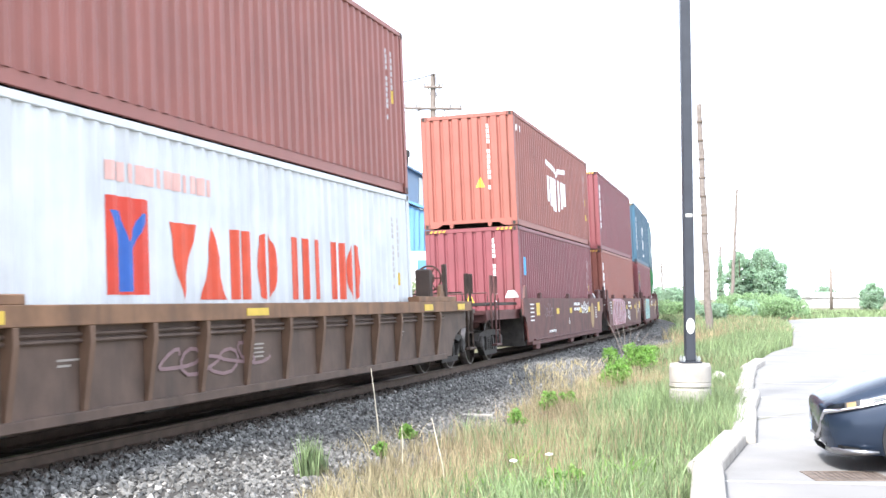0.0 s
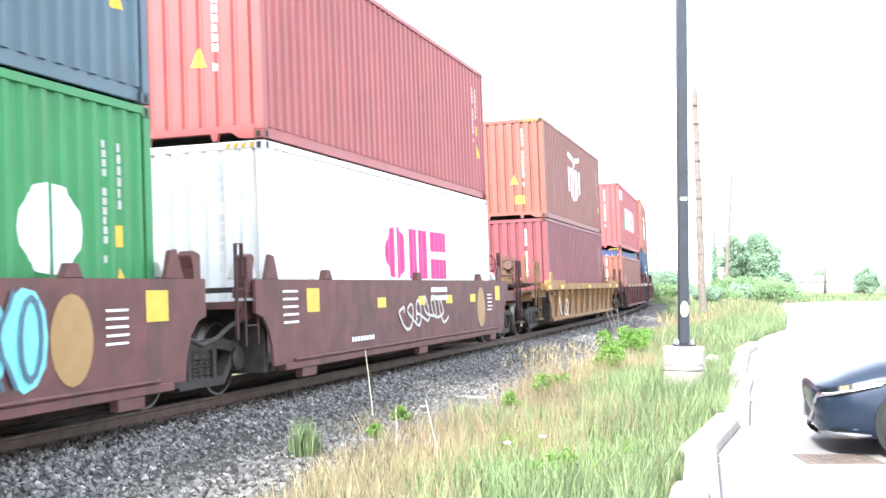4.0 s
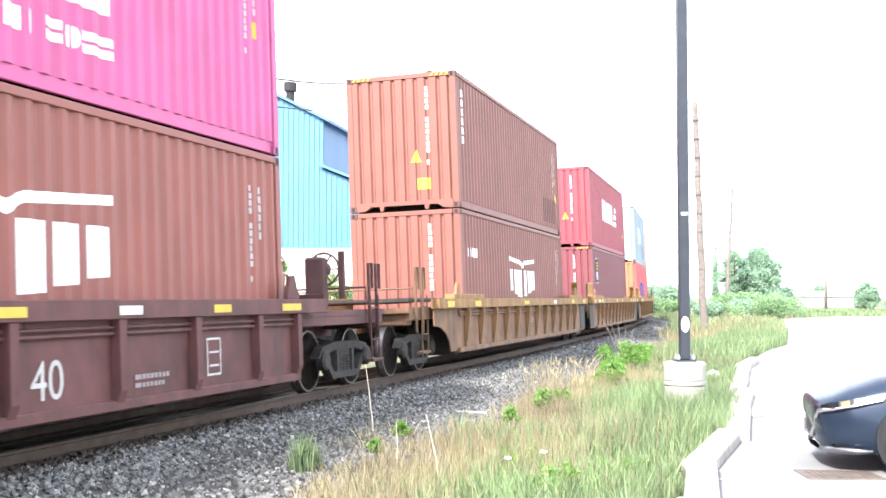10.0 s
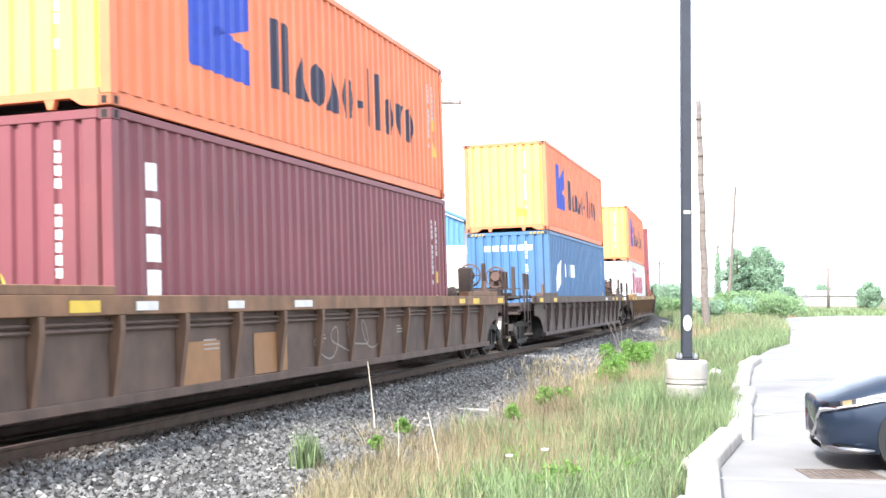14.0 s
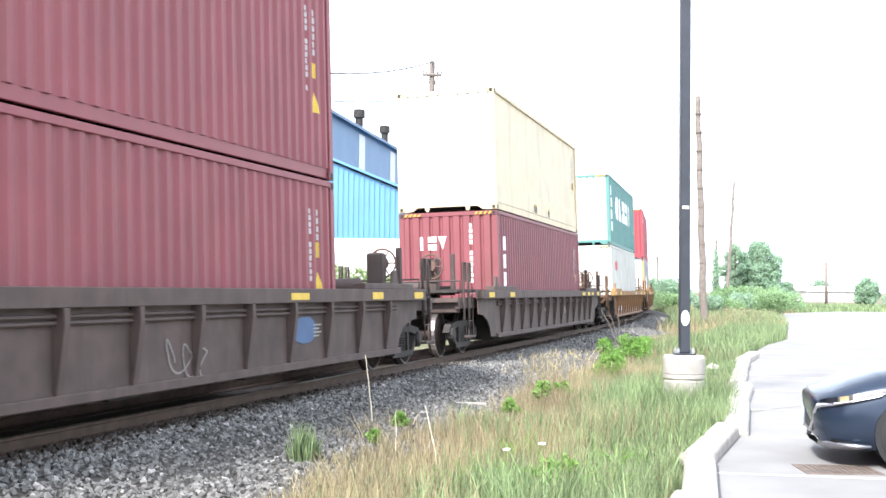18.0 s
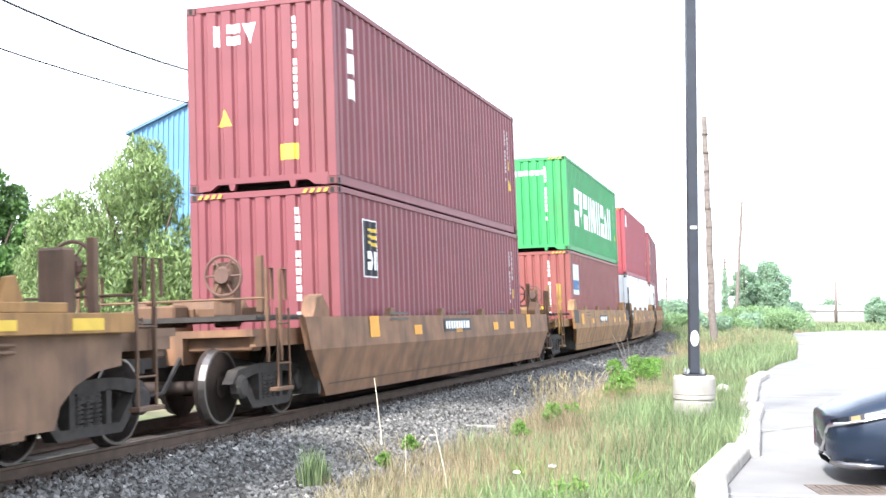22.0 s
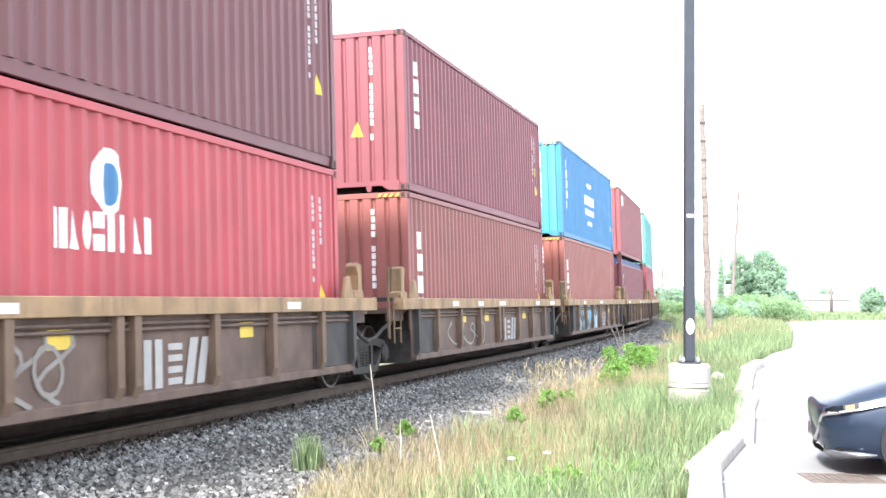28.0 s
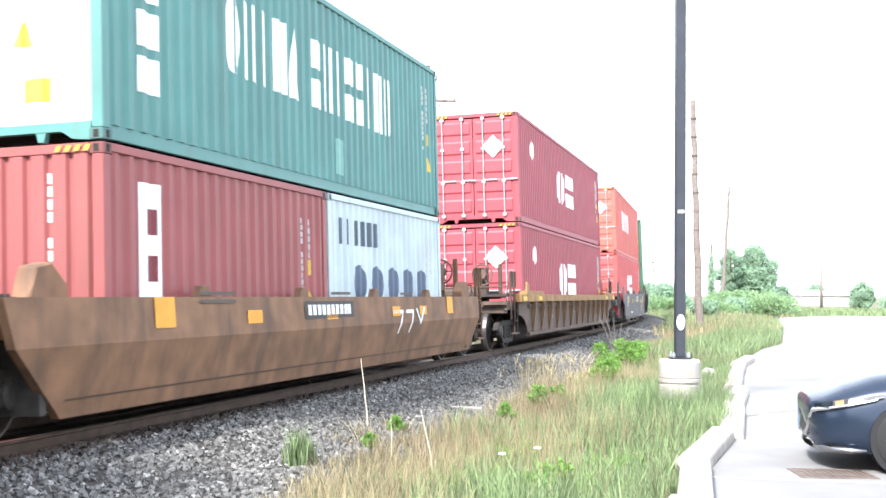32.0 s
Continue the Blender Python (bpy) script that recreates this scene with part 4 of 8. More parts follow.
def end_gear(car, color, y, sgn, brake=False, seed=0):
    """Ladders, hand holds and, on one end, the brake wheel on its stand. sgn: -1 at the near end."""
    color = tuple(0.72 * c for c in color)
    k = functools.partial(part, parent=car, color=color)
    for sx in (-1, 1):
        k("ladder", grab_mesh(1.0, 0.36), at=pose(sx * 1.38, y + (0.3 if sgn < 0 else -0.66), 0.42))
        bright = srgb(190, 146, 78) if seed == 23 else color
        for dy in (0.1, 0.5) if sgn < 0 else (-0.26, -0.6):
            part("hand_hold", hoop_mesh(0.95 if seed == 23 else 0.72), parent=car, color=bright, at=pose(sx * 1.34, y + dy, 1.2), label="yellow painted hand hold" if seed == 23 else "")
    part("coupler", coupler_mesh(), parent=car, at=pose(0, y, 0, 0, 0, 0 if sgn < 0 else 180))
    if brake:
        st = k("brake_stand", bar_mesh("brake_stand", 0.3, 0.26, 0.85, M_CAR, 0.03), at=pose(0.5, y - sgn * 0.7, 1.62))
        k("brake_rod", bar_mesh("brake_rod", 0.09, 0.09, 0.75, M_CAR), at=pose(0.95, y - sgn * 0.75, 1.75))
        for q in range(4):
            k("pipe_bracket", bar_mesh("pipe_bracket", 0.5, 0.06, 0.2, M_CAR), at=pose(-0.9 + 0.5 * q, y - sgn * (0.9 + 0.12 * q), 1.36))
        part("brake_wheel", ring_mesh(), parent=car, color=srgb(100, 74, 64), at=pose(0.55, y - sgn * 0.5, 1.86), label="rusty spoked hand-brake wheel")
        k("valve_box", bar_mesh("valve_box", 0.55, 0.4, 0.3, M_CAR, 0.03), at=pose(-0.5, y - sgn * 0.8, 1.36))
        k("air_tank", tank_mesh(), at=pose(-0.1, y - sgn * 1.35, 1.42))
    for j, z in enumerate((1.3, 1.55)):
        k("hand_rail", rail_mesh(), at=pose(0, y - sgn * (0.25 + 0.1 * j), z))
    k("step", bar_mesh("step", 0.12, 0.5, 0.05, M_CAR), at=pose(1.36, y - sgn * 0.45, 0.4))
    k("cross_beam", bar_mesh("cross_beam", 2.5, 0.22, 0.26, M_CAR, 0.02), at=pose(0, y, 1.02))


@functools.lru_cache(None)
def tank_mesh():
    bm = bmesh.new()
    lathe(bm, [(0.08, -0.55), (0.17, -0.5), (0.17, 0.5), (0.08, 0.55)], 14, "x")
    return finish("air_tank", bm, M_CAR, True)


@functools.lru_cache(None)
def rail_mesh():
    bm = bmesh.new()
    tube(bm, [(-1.2, 0, -0.2), (-1.2, 0, 0), (1.2, 0, 0), (1.2, 0, -0.2)], 0.018)
    return finish("hand_rail", bm, M_CAR)


def skin(kind, z):
    """Outer surface of a wagon's camera side at height z."""
    if kind == "rib":
        return 1.404
    if kind == "smooth":
        return 1.474
    return 1.474 + 0.03 * (1.42 - z) / 0.56 if z > 0.86 else 1.504 - 0.17 * (0.86 - z) / 0.66


def stencil(car, kind, name, polys, color, label="", lift=0.0):
    """Flat painted shapes (along the wagon, height) on its camera side."""
    v, f = [], []
    for i, poly in enumerate(polys):
        for lo, hi in ((0.0, 0.86), (0.86, 1.5)) if kind == "fold" else ((0.0, 1.5),):
            c = clip_poly(poly, 1, lo, hi)
            if len(c) < 3:
                continue
            n = len(v)
            v += [(skin(kind, p[1]) + 0.003 + lift + 0.0012 * (i % 9), p[0], p[1]) for p in c]
            f.append(tuple(range(n, n + len(c))))
    if f:
        ob = part(name, raw_mesh(name, v, f, M_MARK), parent=car, color=color, label=label)
        if len(polys) > 1:
            ob["kind"] = "stuff"
        return ob


def stroke(pts, w):
    out = []
    for a, b in zip(pts, pts[1:]):
        d = Vector((b[0] - a[0], b[1] - a[1]))
        if d.length < 1e-4:
            continue
        d.normalize()
        n = Vector((-d.y, d.x)) * w / 2
        e = d * w * 0.3
        out.append([(a[0] - e.x - n.x, a[1] - e.y - n.y), (b[0] + e.x - n.x, b[1] + e.y - n.y), (b[0] + e.x + n.x, b[1] + e.y + n.y), (a[0] - e.x + n.x, a[1] - e.y + n.y)])
    return out


def scrawl(a, b, w, h, n, seed, width=0.06):
    """Looping hand-sprayed strokes inside a box."""
    r = random.Random(seed)
    pts = []
    f, g, q = r.uniform(0.8, 1.3), r.uniform(0, 6), r.uniform(0.35, 0.7)
    m = n * 14
    for j in range(m + 1):
        u = j / m
        t = 2 * math.pi * n * u * f
        amp = 0.5 * (0.62 + 0.38 * math.sin(2.3 * t / f * 0.37 + g))
        pts.append((a + w * (0.06 + 0.88 * u) + w / n * q * math.cos(t), b + h / 2 + h * amp * math.sin(t + 0.6 * math.sin(g + 3 * u))))
    return stroke(pts, width * 0.8)


def tag_shapes(a, b, w, h, n, seed, thin=False):
    """Rounded slabs, rings and slanted strokes side by side, like large sprayed figures."""
    r = random.Random(seed)
    p, out = w / n, []
    t = 0.05 if thin else 0.16
    for i in range(n):
        x, g, lean = a + i * p, p * r.uniform(0.8, 0.98), r.uniform(-0.12, 0.12)
        k = "oww"[(i + seed) % 3]
        if k == "o":
            path = [(x + g / 2 + g * 0.42 * math.cos(u), b + h / 2 + h * 0.44 * math.sin(u)) for u in (2 * math.pi * q / 12 for q in range(13))]
        else:
            path = [(x + 0.2 * g + 0.3 * g * math.sin(u * 0.9 + i), b + h * u / 6) for u in range(7)]
            out += stroke([(u + 0.45 * g, v) for u, v in path], t)
        out += stroke([(u + lean * (v - b), v) for u, v in path], t)
    return out


def throw_up(a, b, w, h, n, seed):
    """Fat rounded shapes side by side."""
    r = random.Random(seed)
    return [[(a + w * (i + 0.5) / n + w / n * 0.62 * math.cos(t) * r.uniform(0.85, 1.0), b + h / 2 + h / 2 * math.sin(t) * r.uniform(0.88, 1.0)) for t in (2 * math.pi * j / 11 for j in range(11))] for i in range(n)]


@functools.lru_cache(None)
def glyphs(text):
    cu = bpy.data.curves.new("lettering", "FONT")
    cu.body, cu.size = text, 1.0
    ob = bpy.data.objects.new("lettering", cu)
    return bpy.data.meshes.new_from_object(ob)


def word(car, kind, text, y, z, size, color, name="lettering"):
    me = glyphs(text).copy()
    for v in me.vertices:
        p = v.co * size
        v.co = (skin(kind, z + p.y) + 0.005, y + p.x, z + p.y)
    me.materials.clear()
    me.materials.append(M_MARK)
    return part(name, me, parent=car, color=color)


# ---- the train ----
MAROON, BROWN, REDBROWN, CRIMSON, RED = srgb(116, 46, 54), srgb(124, 66, 50), srgb(138, 68, 52), srgb(150, 40, 55), srgb(190, 52, 50)
NAVY, BLUE, SKYBLUE, STEELBLUE, GREEN = srgb(32, 60, 88), srgb(35, 84, 108), srgb(10, 112, 160), srgb(66, 93, 104), srgb(20, 140, 70)
TEAL, SEAGREEN, GREY, OFFWHITE, CREAM, ORANGE, MAGENTA = srgb(70, 128, 122), srgb(66, 146, 139), srgb(132, 140, 144), srgb(182, 182, 173), srgb(198, 182, 146), srgb(220, 112, 55), srgb(190, 60, 125)
CAR_BROWN, CAR_DARK, CAR_TAN, CAR_YELLOW, CAR_RED, CAR_GREY = srgb(88, 70, 60), srgb(80, 66, 61), srgb(124, 91, 66), srgb(148, 111, 66), srgb(97, 60, 57), srgb(100, 98, 96)
CAR_SAND = srgb(146, 109, 70)
CAR_FADED, CAR_DUSTY = srgb(98, 78, 67), srgb(154, 125, 92)

L40, L20, L53 = 12.192, 6.058, 16.154


def box_40(color, label, H=HC, seed=0, marks=(), **kw):
    c = container(L40, H, color, label, **kw)
    small_marks(c, L40, H, seed, kw.get("door", False))
    for j, (name, polys, col, *rest) in enumerate(marks):
        marking(c, name, polys, col, L40, rest[0] if rest else "side", lift=0.0008 * j)
    return c, L40, H


def box_20(color, label, H=STD, seed=0, marks=(), **kw):
    c = container(L20, H, color, label, **kw)
    small_marks(c, L20, H, seed, kw.get("door", False))
    for j, (name, polys, col, *rest) in enumerate(marks):
        marking(c, name, polys, col, L20, rest[0] if rest else "side", lift=0.0008 * j)
    return c, L20, H


def box_53(color, label, H=HC, seed=0, marks=(), **kw):
    c = container(L53, H, color, label, **kw)
    small_marks(c, L53, H, seed, kw.get("door", False))
    for j, (name, polys, col, *rest) in enumerate(marks):
        marking(c, name, polys, col, L53, rest[0] if rest else "side", lift=0.0008 * j)
    return c, L53, H


# near end of each top box along the train, kind and colours of its wagon
#     near end, pack, kind, colour, chord colour, ribs
UNITS = [
    (-10.60, "s0", "rib", CAR_BROWN, CAR_TAN, 13),
    (10.60, "p1", "smooth", CAR_RED, None, 0), (25.60, "p1", "smooth", CAR_RED, None, 0), (40.80, "p1", "smooth", CAR_RED, None, 0), (56.00, "p1", "smooth", CAR_RED, None, 0), (71.10, "p1", "smooth", CAR_RED, None, 0),
    (90.75, "s1", "rib", srgb(132, 98, 60), srgb(146, 108, 62), 11),
    (110.40, "p2", "rib", CAR_RED, CAR_RED, 8), (126.00, "p2", "rib", CAR_RED, CAR_RED, 8), (141.25, "p2", "rib", CAR_RED, CAR_RED, 8), (156.90, "p2", "rib", CAR_RED, CAR_RED, 8), (172.40, "p2", "rib", CAR_RED, CAR_RED, 8),
    (193.90, "p3", "rib", CAR_TAN, CAR_YELLOW, 12), (212.95, "p3", "rib", CAR_TAN, CAR_YELLOW, 12), (232.45, "p3", "rib", CAR_TAN, CAR_YELLOW, 12),
    (255.65, "s2", "rib", CAR_BROWN, CAR_TAN, 13), (278.90, "s3", "rib", CAR_DARK, CAR_BROWN, 13), (301.90, "s4", "rib", srgb(72, 57, 50), CAR_YELLOW, 13), (324.80, "s5", "rib", CAR_DARK, CAR_DARK, 13), (347.70, "s6", "rib", CAR_DARK, CAR_DARK, 13),
    (369.30, "s7", "rib", CAR_TAN, CAR_YELLOW, 12), (390.70, "s8", "rib", srgb(118, 91, 71), CAR_YELLOW, 12), (412.05, "s9", "fold", CAR_TAN, None, 0),
    (431.65, "p4", "fold", CAR_SAND, None, 0), (446.95, "p4", "fold", CAR_SAND, None, 0), (462.30, "p4", "fold", CAR_SAND, None, 0), (477.65, "p4", "fold", CAR_SAND, None, 0), (493.00, "p4", "fold", CAR_SAND, None, 0),
    (512.75, "p5", "rib", CAR_FADED, CAR_DUSTY, 8), (528.35, "p5", "rib", CAR_FADED, CAR_DUSTY, 8), (543.95, "p5", "rib", CAR_FADED, CAR_DUSTY, 8), (559.10, "p5", "rib", CAR_FADED, CAR_DUSTY, 8), (574.65, "p5", "rib", CAR_FADED, CAR_DUSTY, 8),
    (594.00, "s10", "fold", CAR_TAN, None, 0), (616.00, "s11", "rib", CAR_BROWN, CAR_YELLOW, 13), (638.50, "s12", "smooth", CAR_GREY, None, 0), (660.00, "s13", "rib", CAR_DARK, CAR_DARK, 13),
]


def letters(a, b, w, h, n, col=WHITE, slant=0.0):
    return ("lettering", shapes(a, b, w, h, n, slant) if isinstance(n, str) else blocks(a, b, w, h, n, slant), col)


def shapes(a, b, w, h, code, slant=0.0):
    """A row of plain figures in the place of a name: split discs, wedges, slabs and bars."""
    p = w / len(code)
    g = p * 0.84
    t = min(0.3 * g, 0.24 * h)
    out = []
    for i, k in enumerate(code):
        x = a + i * p
        half = g * 0.44
        if k == "o":
            for side, c in ((-1, x + half), (1, x + g - half)):
                out.append([(c + side * half * math.sin(u), b + h / 2 - h / 2 * math.cos(u)) for u in (math.pi * q / 8 for q in range(9))])
        elif k == "a":
            out.append([(x, b), (x + g, b), (x + g / 2, b + h)])
        elif k == "v":
            out.append([(x, b + h), (x + g, b + h), (x + g / 2, b)])
        elif k in "nu":
            out += [rect(x, b, g * 0.4, h), rect(x + g * 0.6, b, g * 0.4, h)]
        elif k == "d":
            out += [rect(x, b, g, h * 0.42), rect(x, b + h * 0.58, g, h * 0.42)]
        elif k == "l":
            out.append(rect(x + g * 0.2, b, t * 1.2, h))
    return [[(u + slant * (v - b), v) for u, v in q] for q in out]


def monogram(a, b, w, h, col=WHITE):
    """White emblem: upright bars under a shallow roof line."""
    drop = (0.16, 0.08, 0.0, 0.0, 0.08, 0.16)
    feet = [[(a + w * q, b + h * d), (a + w * (q + 0.125), b + h * (d - 0.02 if q < 0.5 else d + 0.02)), (a + w * (q + 0.125), b + h * 0.68), (a + w * q, b + h * 0.68)] for q, d in zip((0, 0.165, 0.325, 0.545, 0.71, 0.875), drop)]
    roof = [[(a - 0.05, b + h * 0.9), (a + w * 0.42, b + h * 0.82), (a + w * 0.42, b + h * 0.93), (a - 0.05, b + h)], [(a + w * 0.42, b + h * 0.82), (a + w * 0.5, b + h * 0.7), (a + w * 0.5, b + h * 0.84), (a + w * 0.42, b + h * 0.93)], [(a + w * 0.5, b + h * 0.7), (a + w * 0.58, b + h * 0.82), (a + w * 0.58, b + h * 0.93), (a + w * 0.5, b + h * 0.84)], [(a + w * 0.58, b + h * 0.82), (a + w + 0.05, b + h * 0.9), (a + w + 0.05, b + h), (a + w * 0.58, b + h * 0.93)]]
    return ("emblem", feet + roof, col)


def down_letters(a, top, w, h, n, col=WHITE):
    return ("lettering", column(a, top, w, h, n), col)


def sticker(a, b):
    b -= 0.22
    wave = [[(a + 0.24, b + 0.52 + 0.1 * q), (a + 0.68, b + 0.46 + 0.12 * q), (a + 0.68, b + 0.53 + 0.12 * q), (a + 0.24, b + 0.56 + 0.1 * q)] for q in range(3)]
    return ("sticker_edge", [rect(a - 0.02, b - 0.02, 0.76, 0.03), rect(a - 0.02, b + 0.87, 0.76, 0.03), rect(a - 0.02, b, 0.02, 0.88), rect(a + 0.72, b, 0.02, 0.88)], WHITE), ("sticker", [rect(a, b, 0.72, 0.88)], (0.012, 0.012, 0.018)), ("sticker_wave", wave, YELLOW), ("lettering", shapes(a + 0.08, b + 0.1, 0.58, 0.3, "ldon"), WHITE)


def loads():
    """The boxes of every unit: lower ones, then the top one."""
    B = {}
    def put(i, lower, top):
        B[i] = (lower, top)
    put(0, [box_40((0.54, 0.56, 0.57), "white corrugated container with red and blue painted emblem", seed=1, marks=[("emblem", [rect(2.4, 1.1, 0.82, 1.0)], srgb(200, 60, 40)), ("emblem", [[(2.6, 1.13), (2.9, 1.13), (2.9, 1.6), (2.6, 1.6)], [(2.45, 1.95), (2.6, 1.6), (2.8, 1.6), (2.65, 1.95)], [(3.05, 1.95), (2.75, 1.6), (2.92, 1.6), (3.18, 1.95)]], srgb(40, 90, 170)), letters(3.6, 1.05, 2.95, 0.85, "vano", srgb(205, 75, 45)), letters(6.92, 1.05, 2.85, 0.85, "nlno", srgb(205, 75, 45)), letters(2.4, 2.25, 2.3, 0.2, 12, srgb(215, 170, 160))])], box_40(srgb(136, 70, 58), "red-brown corrugated steel container stacked on a white one", seed=2))
    put(1, [box_40(MAROON, "maroon corrugated container low in a wagon", seed=3, marks=[("emblem", [oval(0.8, 1.9, 0.14, 0.24)], srgb(90, 170, 220))])], box_40(REDBROWN, "red-brown container with a white emblem", seed=4, marks=[monogram(4.45, 0.75, 3.1, 1.4), letters(0.35, 2.45, 0.7, 0.16, 3)]))
    put(2, [box_40(REDBROWN, "dull red-brown container with white upright marks", seed=5, marks=[down_letters(0.5, 2.5, 0.3, 1.9, 5)])], box_40(MAROON, "maroon container with white upright marks on its side", seed=6, marks=[down_letters(0.5, 2.5, 0.25, 1.7, 6)]))
    put(3, [box_40(MAROON, "maroon container with a black and yellow sticker", seed=7, marks=[*sticker(1.0, 1.75)])], box_40(BLUE, "blue weathered container with a white square emblem", seed=8, marks=[down_letters(0.6, 2.3, 0.4, 1.7, 6), ("emblem", [rect(5.6, 0.8, 0.98, 1.2)], WHITE), ("emblem_core", [oval(6.08, 1.42, 0.3, 0.38)], BLUE), letters(5.35, 0.4, 1.5, 0.15, 8)]))
    put(4, [box_40(srgb(18, 122, 60), "green container with large white blocks", seed=9, marks=[("lettering", shapes(3.0, 1.1, 1.15, 0.85, "u") + shapes(5.3, 1.1, 1.15, 0.85, "a") + shapes(7.6, 1.1, 1.15, 0.85, "d") + shapes(9.9, 1.1, 1.15, 0.85, "o"), WHITE), ("patch", [rect(4.1, 1.75, 0.8, 0.8)], srgb(30, 70, 60))])], box_40(STEELBLUE, "slate blue rust-streaked container with white marks", seed=10, sunlit_end=srgb(128, 140, 148), marks=[letters(4.4, 0.95, 1.7, 0.62, "ona"), letters(6.25, 0.95, 1.7, 0.62, "oon"), ("swoosh", [[(5.8, 1.7), (6.7, 1.95), (6.7, 2.05), (5.7, 1.85)], [(6.0, 0.5), (7.0, 0.7), (6.9, 0.82), (5.9, 0.62)]], WHITE)]))
    put(5, [box_40((0.72, 0.72, 0.7), "white container with pink blocks", seed=11, marks=[letters(4.9, 1.1, 3.9, 0.9, "ond", MAGENTA)])], box_40(srgb(150, 62, 60), "faded red container on a white one", seed=12))
    put(6, [box_40(MAROON, "dark maroon container in a yellow wagon", seed=13)], box_40(BROWN, "red-brown container with a white emblem on top", seed=14, marks=[monogram(4.6, 0.85, 2.4, 1.55)]))
    put(7, [box_40(BROWN, "brown open-top container under a blue tarpaulin", H=STD, seed=15, tarp=True)], box_40(srgb(160, 60, 62), "red container with white blocks and green triangle", seed=16, marks=[letters(3.22, 0.95, 5.85, 1.0, "nvundal"), ("emblem", [[(2.04, 0.95), (2.55, 0.95), (2.55, 2.05)], [(2.6, 0.95), (3.0, 0.95), (2.6, 2.0)]], srgb(30, 140, 90)), ("plate", [rect(0.5, 2.2, 1.3, 0.42)], WHITE)]))
    put(8, [box_40(NAVY, "navy blue container, its bolted doors to the front", seed=17, door=True, marks=[letters(4.15, 1.08, 1.8, 0.62, "ona"), letters(6.0, 1.08, 1.8, 0.62, "odn"), ("swoosh", [[(5.3, 1.8), (6.3, 2.05), (6.3, 2.15), (5.2, 1.95)]], WHITE)])], box_40(REDBROWN, "red-brown container with a white emblem", seed=18, marks=[monogram(4.2, 0.75, 3.15, 1.4), letters(0.35, 2.45, 0.7, 0.16, 3)]))
    put(9, [box_40(GREEN, "bright green container with white blocks", seed=19, marks=[letters(2.6, 1.08, 7.05, 0.85, "dvdnondan"), ("patch", [rect(2.81, 1.95, 0.95, 0.7)], srgb(70, 160, 100)), ("emblem", [oval(-0.35, 1.75, 0.32, 0.32)], WHITE, "end")])], box_40(MAROON, "maroon container with white upright marks", seed=20, marks=[down_letters(0.5, 2.6, 0.22, 1.2, 5)]))
    put(10, [box_40(MAROON, "maroon container with white upright marks", seed=21, marks=[down_letters(0.5, 2.6, 0.28, 1.9, 5)])], box_40(BROWN, "red-brown container with white upright marks", seed=22, marks=[down_letters(0.5, 2.6, 0.25, 1.3, 6)]))
    put(11, [box_40(REDBROWN, "red-brown container with a white emblem", seed=23, marks=[monogram(4.7, 1.05, 3.3, 1.0)])], box_40(MAGENTA, "bright magenta container with large white blocks", seed=24, sunlit_end=srgb(205, 150, 185), marks=[letters(3.9, 0.95, 4.4, 1.25, "ond"), letters(3.9, 0.5, 4.3, 0.22, "oodandodnldodd")]))
    put(12, [box_40(BROWN, "brown container with a white emblem", seed=25, marks=[monogram(4.75, 1.05, 3.05, 1.0), letters(0.6, 1.9, 0.9, 0.2, 4)])], box_40(BROWN, "brown container with white upright marks", seed=26, marks=[down_letters(0.5, 2.6, 0.24, 1.2, 6), ("repair_patch", [rect(9.6, 0.3, 2.0, 0.7)], srgb(105, 62, 50))]))
    put(13, [box_40(MAROON, "maroon container with a black and yellow sticker", seed=27, marks=[*sticker(1.0, 1.8)])], box_40(CRIMSON, "crimson container with slanted white blocks", seed=28, marks=[letters(3.95, 1.15, 3.7, 0.85, "nnn", WHITE, 0.2), ("emblem", [[(7.7 + 0.3 * q, 1.15 + 0.3 * q), (8.9, 1.15 + 0.3 * q), (9.0, 1.36 + 0.3 * q), (7.8 + 0.3 * q, 1.36 + 0.3 * q)] for q in range(3)], WHITE)]))
    put(14, [box_40(srgb(190, 58, 58), "red container, near end tinted orange for sun glare, blue slanted blocks", seed=29, sunlit_end=srgb(205, 105, 62), marks=[letters(3.85, 1.0, 3.4, 0.85, "nnn", srgb(40, 60, 150), 0.25), ("emblem", [[(7.3 + 0.25 * q, 1.0 + 0.3 * q), (8.5, 1.0 + 0.3 * q), (8.6, 1.2 + 0.3 * q), (7.4 + 0.25 * q, 1.2 + 0.3 * q)] for q in range(3)], srgb(40, 60, 150))])], box_40(srgb(132, 150, 158), "grey-blue rusted container with round emblem", seed=30, marks=[letters(5.0, 1.15, 2.7, 0.85, "nol"), ("emblem", [oval(4.46, 1.55, 0.4, 0.5)], WHITE), ("emblem_core", [oval(4.46, 1.5, 0.24, 0.35)], srgb(40, 140, 120)), ("repair_patch", [rect(8.2, 0.35, 1.9, 0.8)], srgb(112, 132, 142))]))
